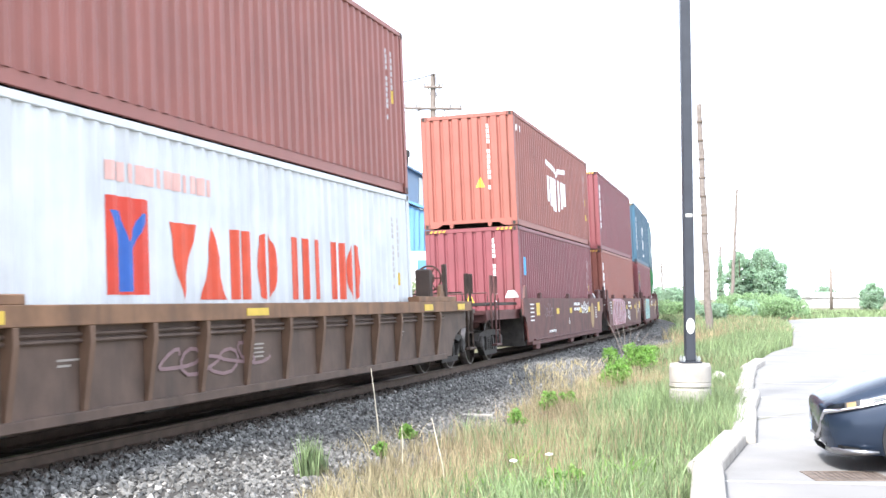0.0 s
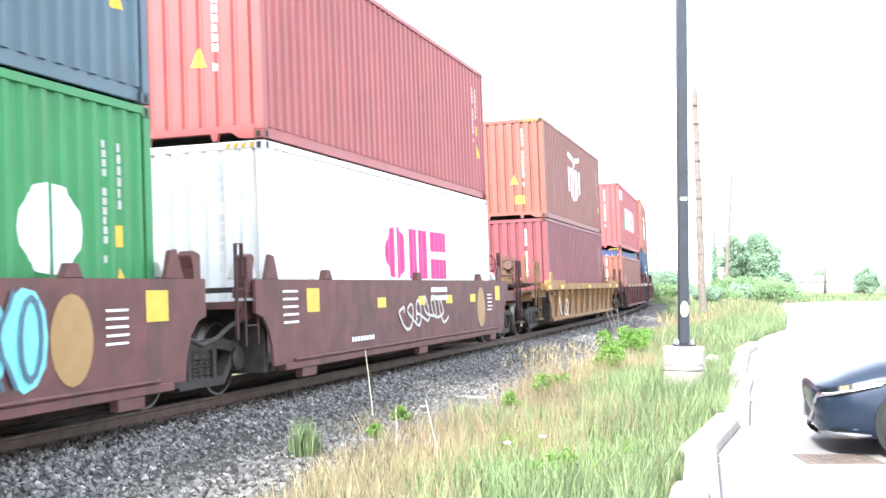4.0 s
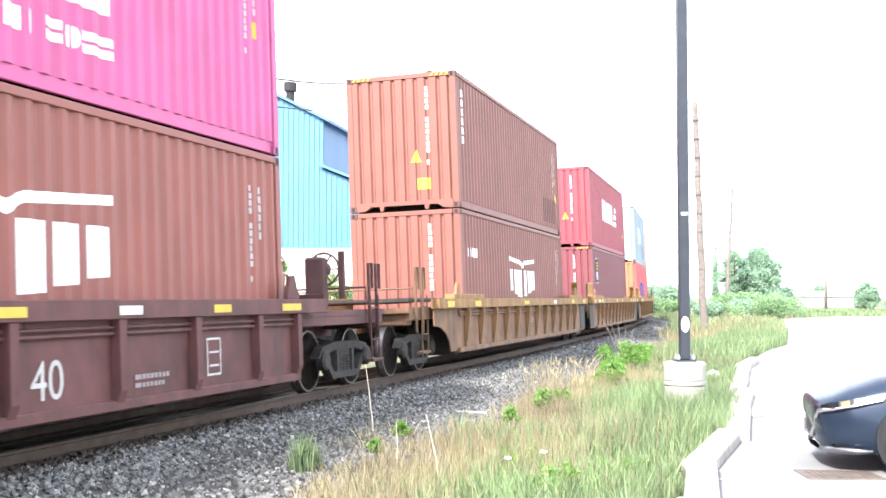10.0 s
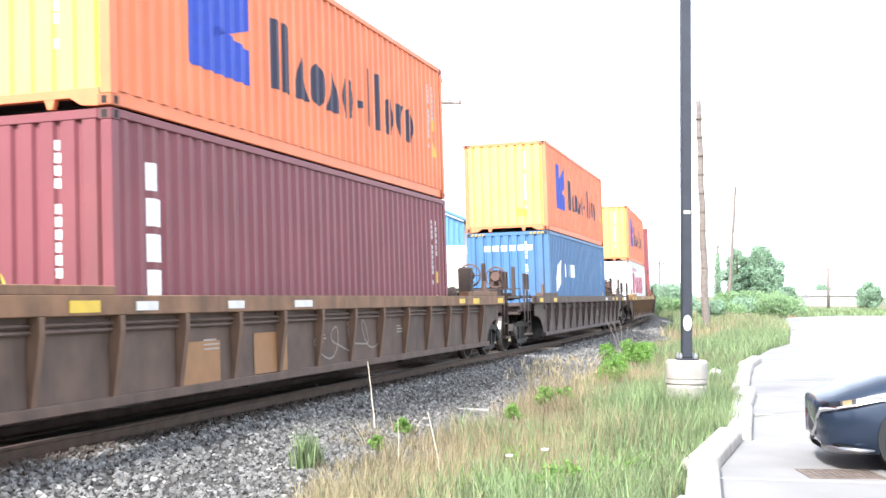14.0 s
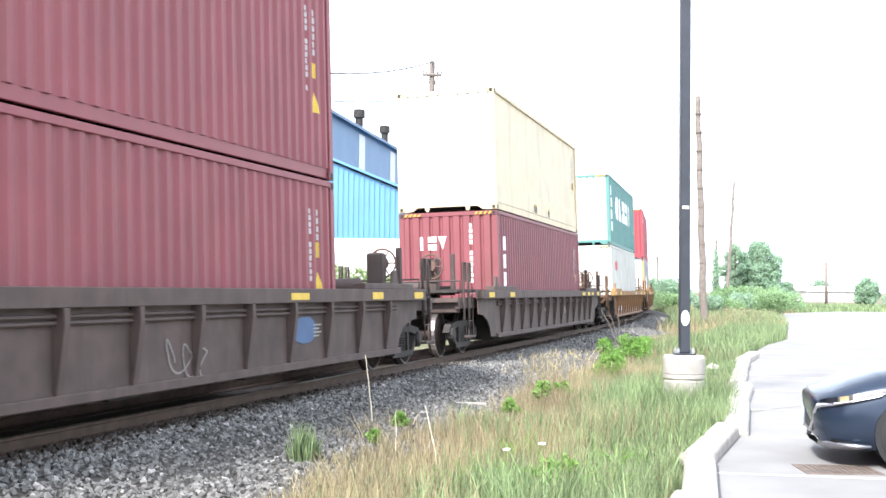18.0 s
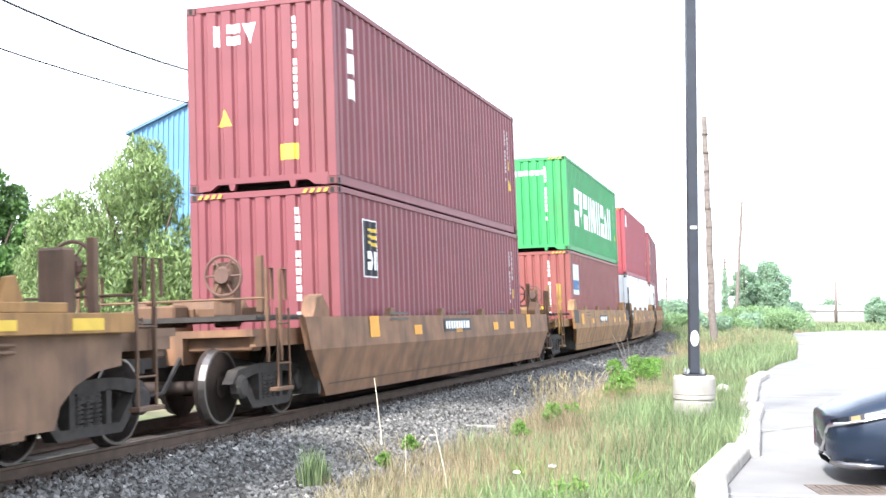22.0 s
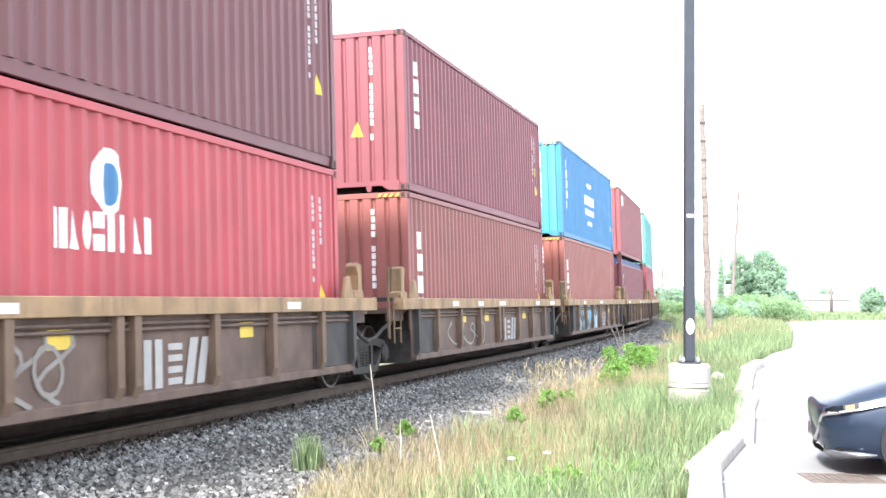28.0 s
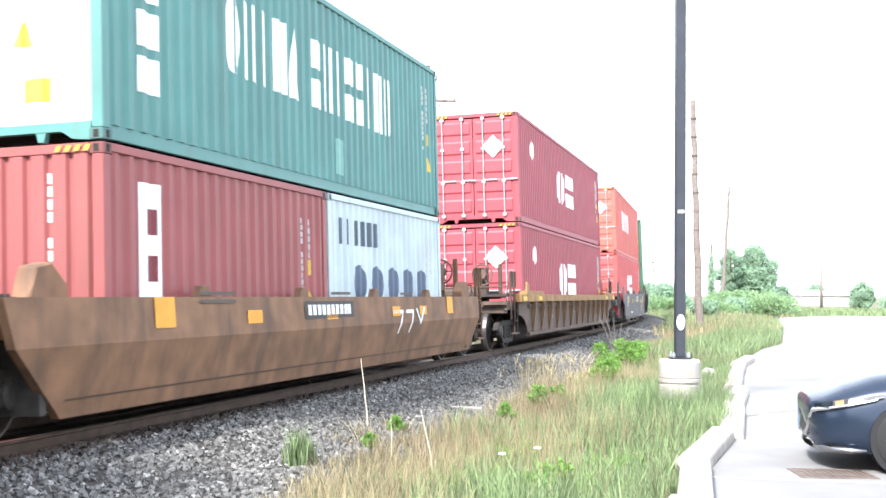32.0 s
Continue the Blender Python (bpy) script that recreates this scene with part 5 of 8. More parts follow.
    # Yellow near ends of these three: orange paint with the sun's glare coloured in.
    hap = [("emblem", [rect(1.68, 0.75, 0.7, 1.35), [(2.38, 1.2), (3.3, 1.45), (3.3, 2.1), (2.38, 1.7)], [(2.38, 0.75), (3.3, 0.75), (3.3, 1.2), (2.38, 1.35)]], srgb(40, 70, 170)), ("lettering", shapes(4.0, 0.85, 0.75, 0.95, "n") + shapes(4.75, 0.85, 2.5, 0.62, "aoao") + [rect(7.3, 1.1, 0.25, 0.12)] + shapes(7.7, 0.85, 0.5, 0.95, "l") + shapes(8.15, 0.85, 0.5, 0.95, "l") + shapes(8.65, 0.85, 1.7, 0.62, "ovo"), srgb(40, 38, 60))]
    put(15, [box_40(MAROON, "maroon container with white upright marks", seed=31, marks=[down_letters(0.72, 2.5, 0.3, 1.9, 5)])], box_40(ORANGE, "orange container, near end coloured yellow for sun glare, blue emblem and dark blocks", seed=32, H=STD, sunlit_end=srgb(232, 190, 70), marks=hap))
    put(16, [box_40(srgb(56, 104, 146), "blue container with a row of white blocks on its end", seed=33, marks=[("emblem", [[(1.2, 1.1), (2.1, 1.4), (2.2, 2.1), (1.4, 1.9)]], WHITE), letters(2.9, 1.6, 1.95, 0.4, 4), ("lettering", blocks(-0.7, 2.35, 1.5, 0.16, 6), WHITE, "end")])], box_40(ORANGE, "orange container, near end coloured yellow for sun glare, blue emblem and dark blocks", seed=34, H=STD, sunlit_end=srgb(232, 190, 70), marks=hap))
    put(17, [box_40((0.6, 0.61, 0.61), "white container with red emblem and blocks", H=STD, seed=35, marks=[("emblem", [rect(2.15, 1.05, 0.9, 1.0)], srgb(190, 40, 80)), letters(3.4, 1.05, 3.0, 0.85, "vano", srgb(190, 40, 80)), letters(6.7, 1.05, 2.9, 0.85, "nlno", srgb(190, 40, 80)), letters(2.2, 2.15, 2.6, 0.16, 14, srgb(200, 110, 130))])], box_40(ORANGE, "orange container, near end coloured yellow for sun glare, blue emblem and dark blocks", seed=36, H=STD, sunlit_end=srgb(232, 190, 70), marks=hap))
    put(18, [box_40(srgb(126, 48, 56), "maroon container with a black and yellow sticker", H=STD, seed=37, marks=[*sticker(1.0, 1.85)])], box_40(srgb(126, 48, 56), "maroon container with striped corner castings", seed=38))
    put(19, [box_40(MAROON, "maroon container with white upright blocks", seed=39, marks=[down_letters(0.62, 2.4, 0.34, 1.3, 3), ("lettering", shapes(-0.75, 2.0, 0.75, 0.32, "ldv"), WHITE, "end")])], box_40(CREAM, "cream smooth-sided container with dark fork pockets", seed=40, sunlit_end=(0.75, 0.74, 0.72), flat=True, marks=[("fork_pocket", [rect(4.75, 0.22, 0.34, 0.17)], BLACKC), ("fork_pocket", [rect(6.8, 0.22, 0.34, 0.17)], BLACKC), ("pocket_edge", [rect(4.72, 0.39, 0.4, 0.05), rect(6.77, 0.39, 0.4, 0.05)], YELLOW)]))
    put(20, [box_40(OFFWHITE, "off-white container with red round marks", seed=41, marks=[letters(1.64, 1.85, 1.5, 0.46, "oool", srgb(205, 60, 70))])], box_40(TEAL, "teal container, near end paled for sun glare, large white blocks", seed=42, sunlit_end=srgb(178, 186, 178), marks=[letters(2.7, 1.2, 2.7, 1.0, "onlna"), letters(5.8, 1.2, 3.85, 1.0, "dnlddlno"), down_letters(0.7, 2.6, 0.4, 2.0, 4)]))
    put(21, [box_40(GREY, "grey container with tan corner posts, white blocks and round emblem", seed=43, sunlit_end=srgb(196, 200, 200), post_color=srgb(196, 140, 82), marks=[letters(4.5, 1.1, 3.25, 0.85, "nol"), ("emblem", [oval(3.56, 1.5, 0.4, 0.46)], WHITE)])], box_40(CRIMSON, "crimson container with small white emblem", seed=44, marks=[("emblem", [rect(0.6, 2.1, 0.5, 0.5)], WHITE)]))
    put(22, [box_40(MAROON, "maroon container with a black and yellow sticker", seed=45, marks=[*sticker(1.1, 1.8)])], box_40(MAROON, "maroon container with white blocks on its end", seed=46, marks=[("lettering", shapes(-0.8, 2.25, 0.8, 0.32, "ldv"), WHITE, "end"), down_letters(0.7, 2.6, 0.3, 1.2, 3)]))
    put(23, [box_40(srgb(125, 55, 48), "rust-red container with a white and blue sheet", seed=47, marks=[("sticker", [rect(0.65, 1.55, 1.2, 0.95)], srgb(205, 215, 220)), ("sticker_text", blocks(0.75, 1.7, 1.0, 0.3, 4), srgb(70, 110, 150))])], box_40(GREEN, "bright green container with large white blocks", seed=48, marks=[letters(1.42, 0.85, 9.15, 1.2, "dvdnondan"), ("lettering", blocks(-0.65, 2.35, 1.25, 0.15, 7), WHITE, "end")]))
    wh = (0.7, 0.72, 0.74)
    put(24, [box_20(wh, "short white container at the front of a well", seed=49, H=HC - 0.3), box_20(wh, "short white container behind another", seed=50, H=HC - 0.3)], box_40(CRIMSON, "crimson container with small white emblem", seed=51, marks=[("emblem", [rect(0.7, 2.1, 0.55, 0.5)], WHITE)]))
    put(25, [box_20((0.74, 0.73, 0.68), "short white container with barred doors", seed=52, door=True), box_20(MAROON, "short maroon container behind a white one", seed=53, marks=[down_letters(0.6, 2.3, 0.25, 1.0, 4)])], box_40(MAROON, "maroon container with white upright marks", seed=54, marks=[down_letters(0.6, 2.6, 0.28, 1.5, 4)]))
    put(26, [box_20(NAVY, "short navy container with white marks on its doors", seed=55, door=True, marks=[("swoosh", [[(2.2, 0.8), (3.2, 1.9), (3.3, 1.75), (2.4, 0.7)]], srgb(150, 90, 90))]), box_20(srgb(98, 128, 122), "short grey-green container behind a navy one", seed=56)], box_40(MAROON, "maroon container, its pink-red doors to the front", seed=57, door=True, marks=[down_letters(0.6, 2.6, 0.3, 1.5, 4)]))
    put(27, [box_20(srgb(190, 60, 85), "short pink-red container in a wagon", seed=58), box_20(srgb(70, 130, 120), "short green-grey container behind a pink one", seed=59)], box_40(REDBROWN, "red-brown container on two short ones", seed=60))
    put(28, [box_40(srgb(165, 42, 50), "red container with round white emblem and blocks", seed=61, marks=[("emblem", [oval(6.0, 2.15, 0.28, 0.34)], WHITE), ("emblem_core", [oval(6.03, 2.12, 0.15, 0.22)], srgb(60, 110, 150)), letters(5.08, 1.45, 1.8, 0.38, "naodllan"), ("repair_patch", [rect(4.3, 0.2, 4.2, 0.55)], srgb(120, 40, 52))])], box_40(srgb(98, 48, 50), "dark weathered maroon container", seed=62))
    put(29, [box_40(srgb(128, 60, 51), "red-brown container with white upright blocks", seed=63, marks=[down_letters(0.55, 2.3, 0.32, 2.0, 5)])], box_40(MAROON, "maroon container with white upright marks", seed=64, marks=[down_letters(0.6, 2.5, 0.3, 1.3, 4)]))
    put(30, [box_40(REDBROWN, "red-brown container with white upright blocks", seed=65, marks=[down_letters(0.55, 2.3, 0.32, 2.0, 5)])], box_40(SKYBLUE, "bright blue container with round white emblem", seed=66, sunlit_end=srgb(40, 136, 162), marks=[("emblem", [rect(4.8, 1.35, 2.3, 0.32), rect(4.95, 1.0, 2.0, 0.2), [(5.3, 0.65), (6.6, 0.65), (6.3, 0.8), (5.6, 0.8)], [(5.3, 2.1), (6.6, 2.1), (6.3, 1.95), (5.6, 1.95)]], WHITE), down_letters(0.9, 2.5, 0.2, 1.6, 5)]))
    put(31, [box_40(MAROON, "maroon open-top container under a blue tarpaulin", H=HC, seed=67, tarp=True, marks=[("sticker", [rect(0.75, 1.65, 0.45, 0.6)], srgb(50, 66, 112)), ("sticker_wave", [[(0.8, 1.85), (1.15, 2.0), (1.15, 2.12), (0.8, 1.97)], [(0.8, 1.7), (1.0, 1.78), (1.0, 1.88), (0.8, 1.8)]], YELLOW)])], box_40(srgb(128, 54, 58), "faded red container with a white plate", seed=68, marks=[("plate", [rect(1.3, 2.2, 0.7, 0.42)], WHITE), ("rust_scar", [rect(4.6, 1.35, 1.6, 0.05)], srgb(90, 60, 50))]))
    put(32, [box_40(srgb(140, 46, 56), "maroon container under a sea-green one", seed=69, marks=[("sticker", [rect(0.55, 1.95, 0.5, 0.62)], srgb(40, 60, 110)), ("sticker_wave", [[(0.6, 2.15), (1.0, 2.3), (1.0, 2.42), (0.6, 2.27)], [(0.6, 2.0), (0.85, 2.1), (0.85, 2.2), (0.6, 2.1)]], YELLOW)])], box_40(SEAGREEN, "pale sea-green container with white upright marks", seed=70, sunlit_end=srgb(150, 190, 180), marks=[down_letters(0.8, 2.2, 0.28, 1.5, 6)]))
    put(33, [box_20(srgb(140, 60, 58), "short maroon container with a white plate", seed=71, marks=[("plate", [rect(0.74, 0.8, 0.48, 1.45)], WHITE), ("lettering", [rect(0.86, 1.7, 0.22, 0.28), rect(0.86, 1.2, 0.22, 0.28)], MAROON)]), box_20(srgb(175, 190, 195), "short pale rust-streaked container with dark round marks", seed=72, marks=[("emblem", [oval(1.4 + i * 0.85, 1.25, 0.3, 0.3) for i in range(5)], srgb(80, 95, 115)), letters(0.5, 1.85, 2.0, 0.4, 3, srgb(70, 85, 95))])], box_40(TEAL, "teal container, near end pale grey for sun glare, large white blocks", seed=73, sunlit_end=srgb(195, 190, 186), marks=[letters(2.87, 1.2, 2.4, 1.0, "onlna"), letters(5.64, 1.2, 3.75, 1.0, "dnlddlno"), down_letters(0.75, 2.6, 0.42, 2.0, 4), ("repair_patch", [rect(6.6, 0.3, 0.3, 0.55)], srgb(120, 165, 155))]))
    cp = [("lettering", shapes(6.2, 0.95, 3.6, 1.05, "od"), WHITE), ("diamond", [[(2.1, 1.75), (2.43, 2.1), (2.1, 2.45), (1.77, 2.1)]], WHITE)]
    dd = [("diamond", [[(0.55, 1.7), (0.85, 2.0), (0.55, 2.3), (0.25, 2.0)]], WHITE, "door")]
    put(34, [box_53(CRIMSON, "crimson container with barred doors and white diamond", seed=74, door=True, marks=cp + dd)], box_53(CRIMSON, "crimson container with barred doors and white diamond", seed=75, door=True, marks=cp + dd))
    put(35, [box_53(RED, "red container in a grey wagon", seed=76, door=True, marks=cp[:1])], box_53(srgb(190, 70, 50), "orange-red container with barred doors", seed=77, door=True, marks=[letters(4.0, 1.2, 4.5, 0.9, 5)] + dd))
    put(36, [box_40(srgb(40, 95, 70), "dark green container at the tail", seed=78)], box_40(srgb(40, 95, 70), "dark green container at the tail, on top", seed=79))
    return B




def run(t):
    """Metres that the train has come by t seconds."""
    a = 18.87 * min(t, 16) - 0.0022 * min(t, 16) ** 2
    return a + (18.80 * (t - 16) if t > 16 else 0)


CARGO = loads()
MOVERS = []
CAR_WORDS = {"rib": "ribbed steel well wagon, grimy and rust-stained, carrying stacked containers", "smooth": "smooth-sided steel well wagon with painted patches and scrawls", "fold": "tan smooth well wagon with folded sides and slanted ends"}
BOTTOM = 0.36


def pieces(car, kind, polys, color, label=""):
    """Sprayed shapes, each a part of its own."""
    for j, p in enumerate(polys):
        stencil(car, kind, "spray_shape", [p], color, label, 0.0012 * j)


def paint_wagon(i, car, kind, side):
    """Lettering, data panels, tags and patches of each wagon."""
    r = random.Random(900 + i)
    GOLD, CYAN, PALE = srgb(150, 118, 72), srgb(110, 190, 200), srgb(190, 185, 180)
    if kind == "smooth":
        for y in (-5.3, -2.4, -0.2, 1.6, 3.4, 5.6):
            stencil(car, kind, "reflector", [rect(y, 0.98, 0.42 if abs(y) < 5 else 0.45, 0.16 if abs(y) < 5 else 0.32)], YELLOW, "yellow reflective patch")
        stencil(car, kind, "emblem", [oval(4.3, 0.86, 0.34, 0.42, 20)], GOLD, "faded gold oval emblem")
        stencil(car, kind, "data_marking", [rect(-6.1, 1.25 - 0.1 * j, 0.5, 0.03) for j in range(5)] + [rect(4.85, 1.1 - 0.08 * j, 0.4, 0.025) for j in range(5)], WHITE)
        stencil(car, kind, "number_marking", blocks(0.6, 1.2, 1.1, 0.09, 10) + blocks(0.6, 1.05, 1.1, 0.09, 10), WHITE)
        stencil(car, kind, "number_marking", blocks(-3.6, 0.5, 1.0, 0.07, 8), WHITE)
        word(car, kind, "ABCDEF"[i % 6] if 1 <= i <= 5 else "E", -0.4, 0.66, 0.26, WHITE)
        if i == 1:
            stencil(car, kind, "spray_tag", scrawl(1.9, 0.95, 1.6, 0.36, 6, 5, 0.045), WHITE, "white sprayed scrawl")
            stencil(car, kind, "spray_tag", scrawl(-4.3, 0.9, 1.4, 0.4, 4, 6, 0.03), srgb(120, 90, 95), "faded grey scrawl")
        if i == 2:
            stencil(car, kind, "spray_ground", [[(-5.3, 0.36), (-0.9, 0.42), (-0.5, 0.7), (-0.8, 1.3), (-2.5, 1.4), (-5.1, 1.4), (-5.4, 0.9)]], srgb(196, 158, 166), "pale pink sprayed ground of a large tag")
            stencil(car, kind, "spray_outline", tag_shapes(-5.15, 0.42, 4.3, 0.9, 5, 3), srgb(140, 62, 78), lift=0.004)
            stencil(car, kind, "spray_fill", tag_shapes(-5.05, 0.48, 4.3, 0.84, 5, 3, True), srgb(214, 206, 208), "white sprayed rounded shapes", lift=0.012)
            stencil(car, kind, "spray_tag", scrawl(0.1, 0.5, 1.3, 0.5, 4, 8, 0.07), WHITE)
        if i == 3:
            stencil(car, kind, "spray_ground", [[(-5.2, 0.4), (-1.5, 0.36), (-1.35, 0.8), (-1.5, 1.36), (-3.0, 1.4), (-5.0, 1.38), (-5.3, 0.8)]], srgb(140, 182, 178), "pale cyan sprayed ground of a large tag")
            stencil(car, kind, "spray_outline", tag_shapes(-5.0, 0.44, 3.5, 0.86, 5, 13, True), srgb(104, 112, 112), lift=0.012)
            stencil(car, kind, "spray_tag", scrawl(-5.2, 0.9, 0.5, 0.4, 2, 19, 0.05), srgb(185, 120, 120), lift=0.016)
        if i == 4:
            pieces(car, kind, throw_up(2.2, 0.4, 1.7, 1.0, 3, 14), CYAN, "cyan sprayed shape")
            stencil(car, kind, "spray_outline", tag_shapes(2.35, 0.5, 1.5, 0.8, 4, 15, True), srgb(64, 92, 110), lift=0.014)
        if i == 5:
            stencil(car, kind, "spray_tag", scrawl(-1.5, 0.55, 3.2, 0.6, 6, 16, 0.06), PALE)
    elif kind == "fold":
        for y in (-5.6, -3.4, -0.8, 2.15, 3.7, 5.5):
            stencil(car, kind, "reflector", [rect(y, 0.98, 0.42, 0.16 if abs(y) < 5 else 0.32)], srgb(215, 150, 40), "yellow reflective patch")
        if i not in (24, 25, 26, 27):
            stencil(car, kind, "number_plate", [rect(-1.6, 1.0, 1.9, 0.24)], srgb(45, 42, 40), "dark number panel")
            stencil(car, kind, "number_marking", blocks(-1.5, 1.05, 1.7, 0.14, 10), WHITE, lift=0.006)
        stencil(car, kind, "data_marking", [rect(-4.6, 1.32 - 0.09 * j, 0.9, 0.04) for j in range(2)] + [rect(-0.6, 1.33, 0.8, 0.04), rect(2.6, 1.33, 0.7, 0.04)], srgb(70, 60, 50))
        stencil(car, kind, "seam", [rect(-side + 0.3, 0.36, 2 * side - 0.6, 0.018)], srgb(70, 52, 38))
        if i not in (22, 33):
            stencil(car, kind, "hatch_outline", stroke([(-3.2, 1.4), (-2.9, 1.16), (-1.7, 1.16), (-1.4, 1.4)], 0.02) + stroke([(2.2, 1.4), (2.5, 1.16), (3.6, 1.16), (3.9, 1.4)], 0.02), srgb(95, 70, 48))
        if i in (24, 25, 26, 27):
            stencil(car, kind, "lettering", [rect(-0.1, 0.98, 0.6, 0.2), rect(0.1, 0.5, 0.22, 0.42), rect(0.6, 0.98, 0.6, 0.2), rect(0.8, 0.5, 0.22, 0.42), [(1.35, 0.5), (1.6, 0.5), (1.95, 1.18), (1.7, 1.18)], [(1.75, 0.5), (2.0, 0.5), (1.85, 0.74), (1.72, 0.7)]], srgb(116, 56, 66), "dark red painted blocks")
            stencil(car, kind, "spray_tag", scrawl(2.5, 0.42, 2.9, 0.8, 5, 40 + i, 0.05), srgb(152, 132, 100) if i < 26 else srgb(70, 62, 56), "sprayed scrawl")
            word(car, kind, "E", -4.6, 0.68, 0.3, srgb(60, 50, 44))
            word(car, kind, "125-T", -6.93, 1.13, 0.24, WHITE)
            stencil(car, kind, "spray_tag", scrawl(-5.6, 0.3, 3.2, 0.5, 6, 80 + i, 0.07), srgb(74, 58, 46), "dark sprayed scrawl")
        if i == 33:
            stencil(car, kind, "spray_tag", stroke([(2.2, 1.05), (2.7, 1.05), (2.5, 0.7)], 0.06) + stroke([(2.9, 1.05), (3.3, 1.05), (3.1, 0.7)], 0.06) + stroke([(3.5, 1.08), (3.7, 0.85), (3.95, 1.1)], 0.06), WHITE)
    else:
        short = side < 7
        for j in range(0 if short else 3):
            y = r.uniform(-side + 1.5, side - 2)
            stencil(car, kind, "data_marking", [rect(y, 0.85 - 0.05 * q, r.uniform(0.2, 0.42), 0.02) for q in range(r.randint(2, 4))], srgb(150, 142, 134))
        if 7 <= i <= 11:
            word(car, kind, "40", -4.6, 0.55, 0.5, PALE)
            word(car, kind, "125-T", -5.85, 0.5, 0.2, PALE)
            stencil(car, kind, "number_marking", blocks(-3.2, 0.64, 1.0, 0.1, 8) + blocks(2.2, 0.56, 0.7, 0.05, 9) + blocks(2.2, 0.48, 0.6, 0.045, 8), srgb(150, 138, 136))
            word(car, kind, "40", 0.5, 0.48, 0.5, PALE)
            stencil(car, kind, "data_frame", [rect(3.75, 0.5, 0.34, 0.025), rect(3.75, 0.9, 0.34, 0.025), rect(3.75, 0.525, 0.025, 0.375), rect(4.065, 0.525, 0.025, 0.375), rect(3.8, 0.6, 0.24, 0.025), rect(3.8, 0.75, 0.24, 0.025)], PALE)
        elif 28 <= i <= 32:
            stencil(car, kind, "lettering", [rect(0.42, 0.42, 0.15, 0.5), rect(0.64, 0.42, 0.15, 0.5)] + [rect(0.9, 0.44 + 0.12 * q, 0.3, 0.07) for q in range(4)] + [[(1.24, 0.42), (1.42, 0.42), (1.56, 0.92), (1.38, 0.92)], [(1.5, 0.42), (1.68, 0.42), (1.82, 0.92), (1.64, 0.92)]], srgb(160, 156, 152), "white painted slabs and stripes")
            word(car, kind, "125-T", -5.85, 0.46, 0.2, PALE)
            if i in (28, 31, 32):
                stencil(car, kind, "spray_piece", tag_shapes(-4.6, 0.4, 3.9, 0.62, 4, 90 + i, True) + tag_shapes(-4.5, 0.45, 3.7, 0.5, 6, 60 + i, True), srgb(128, 121, 115), "white sprayed scrawl")
            for y in (-5.6, -3.1, -1.2, 2.6, 5.5):
                stencil(car, kind, "reflector", [rect(y, 0.88, 0.36, 0.18 if abs(y) < 5 else 0.3)], YELLOW, "yellow reflective patch")
            if i == 30:
                stencil(car, kind, "spray_ground", [[(-4.5, 0.28), (-0.4, 0.3), (-0.3, 1.1), (-1.2, 1.16), (-4.2, 1.16), (-4.7, 0.7)]], srgb(168, 180, 186), "pale sprayed ground of a large tag")
                stencil(car, kind, "spray_fill", tag_shapes(-4.3, 0.36, 3.8, 0.74, 4, 34), srgb(62, 72, 78), "dark grey sprayed shapes", lift=0.012)
                stencil(car, kind, "spray_haze", [oval(-3.4, 0.55, 0.25, 0.2), oval(-2.2, 0.85, 0.3, 0.2), oval(-1.1, 0.6, 0.25, 0.25)], srgb(110, 168, 190), "blue sprayed highlights", lift=0.02)
            elif i == 29:
                stencil(car, kind, "spray_tag", scrawl(-4.4, 0.4, 3.4, 0.6, 4, 50 + i, 0.05), srgb(140, 134, 130))
        elif i == 6:
            stencil(car, kind, "spray_piece", scrawl(-5.8, 0.35, 2.6, 0.75, 4, 21, 0.1), PALE, "white sprayed scrawl")
            stencil(car, kind, "number_marking", blocks(0.8, 0.55, 2.4, 0.36, 3), srgb(128, 106, 90))
        elif i == 18:
            stencil(car, kind, "spray_tag", scrawl(0.6, 0.35, 1.1, 0.5, 3, 97, 0.03), srgb(128, 122, 118), "white sprayed scrawl")
            stencil(car, kind, "spray_haze", throw_up(4.0, 0.6, 0.8, 0.4, 1, 96), srgb(60, 88, 124), "faded blue paint patch")
            stencil(car, kind, "number_bar", blocks(-4.6, 0.62, 0.7, 0.1, 6) + blocks(-4.6, 0.46, 0.7, 0.1, 6), PALE)
            word(car, kind, "53", -7.55, 0.46, 0.72, srgb(170, 158, 130))
        elif i in (15, 17):
            stencil(car, kind, "rust_panel", [rect(-5.2, 0.35, 1.0, 0.5), rect(-3.3, 0.4, 1.0, 0.5)], srgb(140, 100, 62), "tan primer patch")
            stencil(car, kind, "spray_tag", scrawl(-1.6, 0.4, 3.0, 0.6, 4, 60 + i, 0.03), srgb(130, 120, 112))
        elif i == 0:
            stencil(car, kind, "spray_tag", scrawl(-3.2, 0.55, 2.6, 0.35, 4, 70, 0.05), srgb(125, 98, 100), "faded pink scrawl")
        elif i == 20:
            stencil(car, kind, "spray_tag", scrawl(2.0, 0.4, 1.6, 0.7, 2, 71, 0.05), PALE)
            stencil(car, kind, "number_plate", [rect(-6.26, 0.5, 0.95, 0.28), rect(-5.1, 0.5, 0.95, 0.28)], srgb(62, 58, 56), "dark number panel")
            stencil(car, kind, "number_bar", blocks(-6.2, 0.55, 0.8, 0.18, 4) + blocks(-5.05, 0.55, 0.85, 0.18, 5), PALE, lift=0.006)


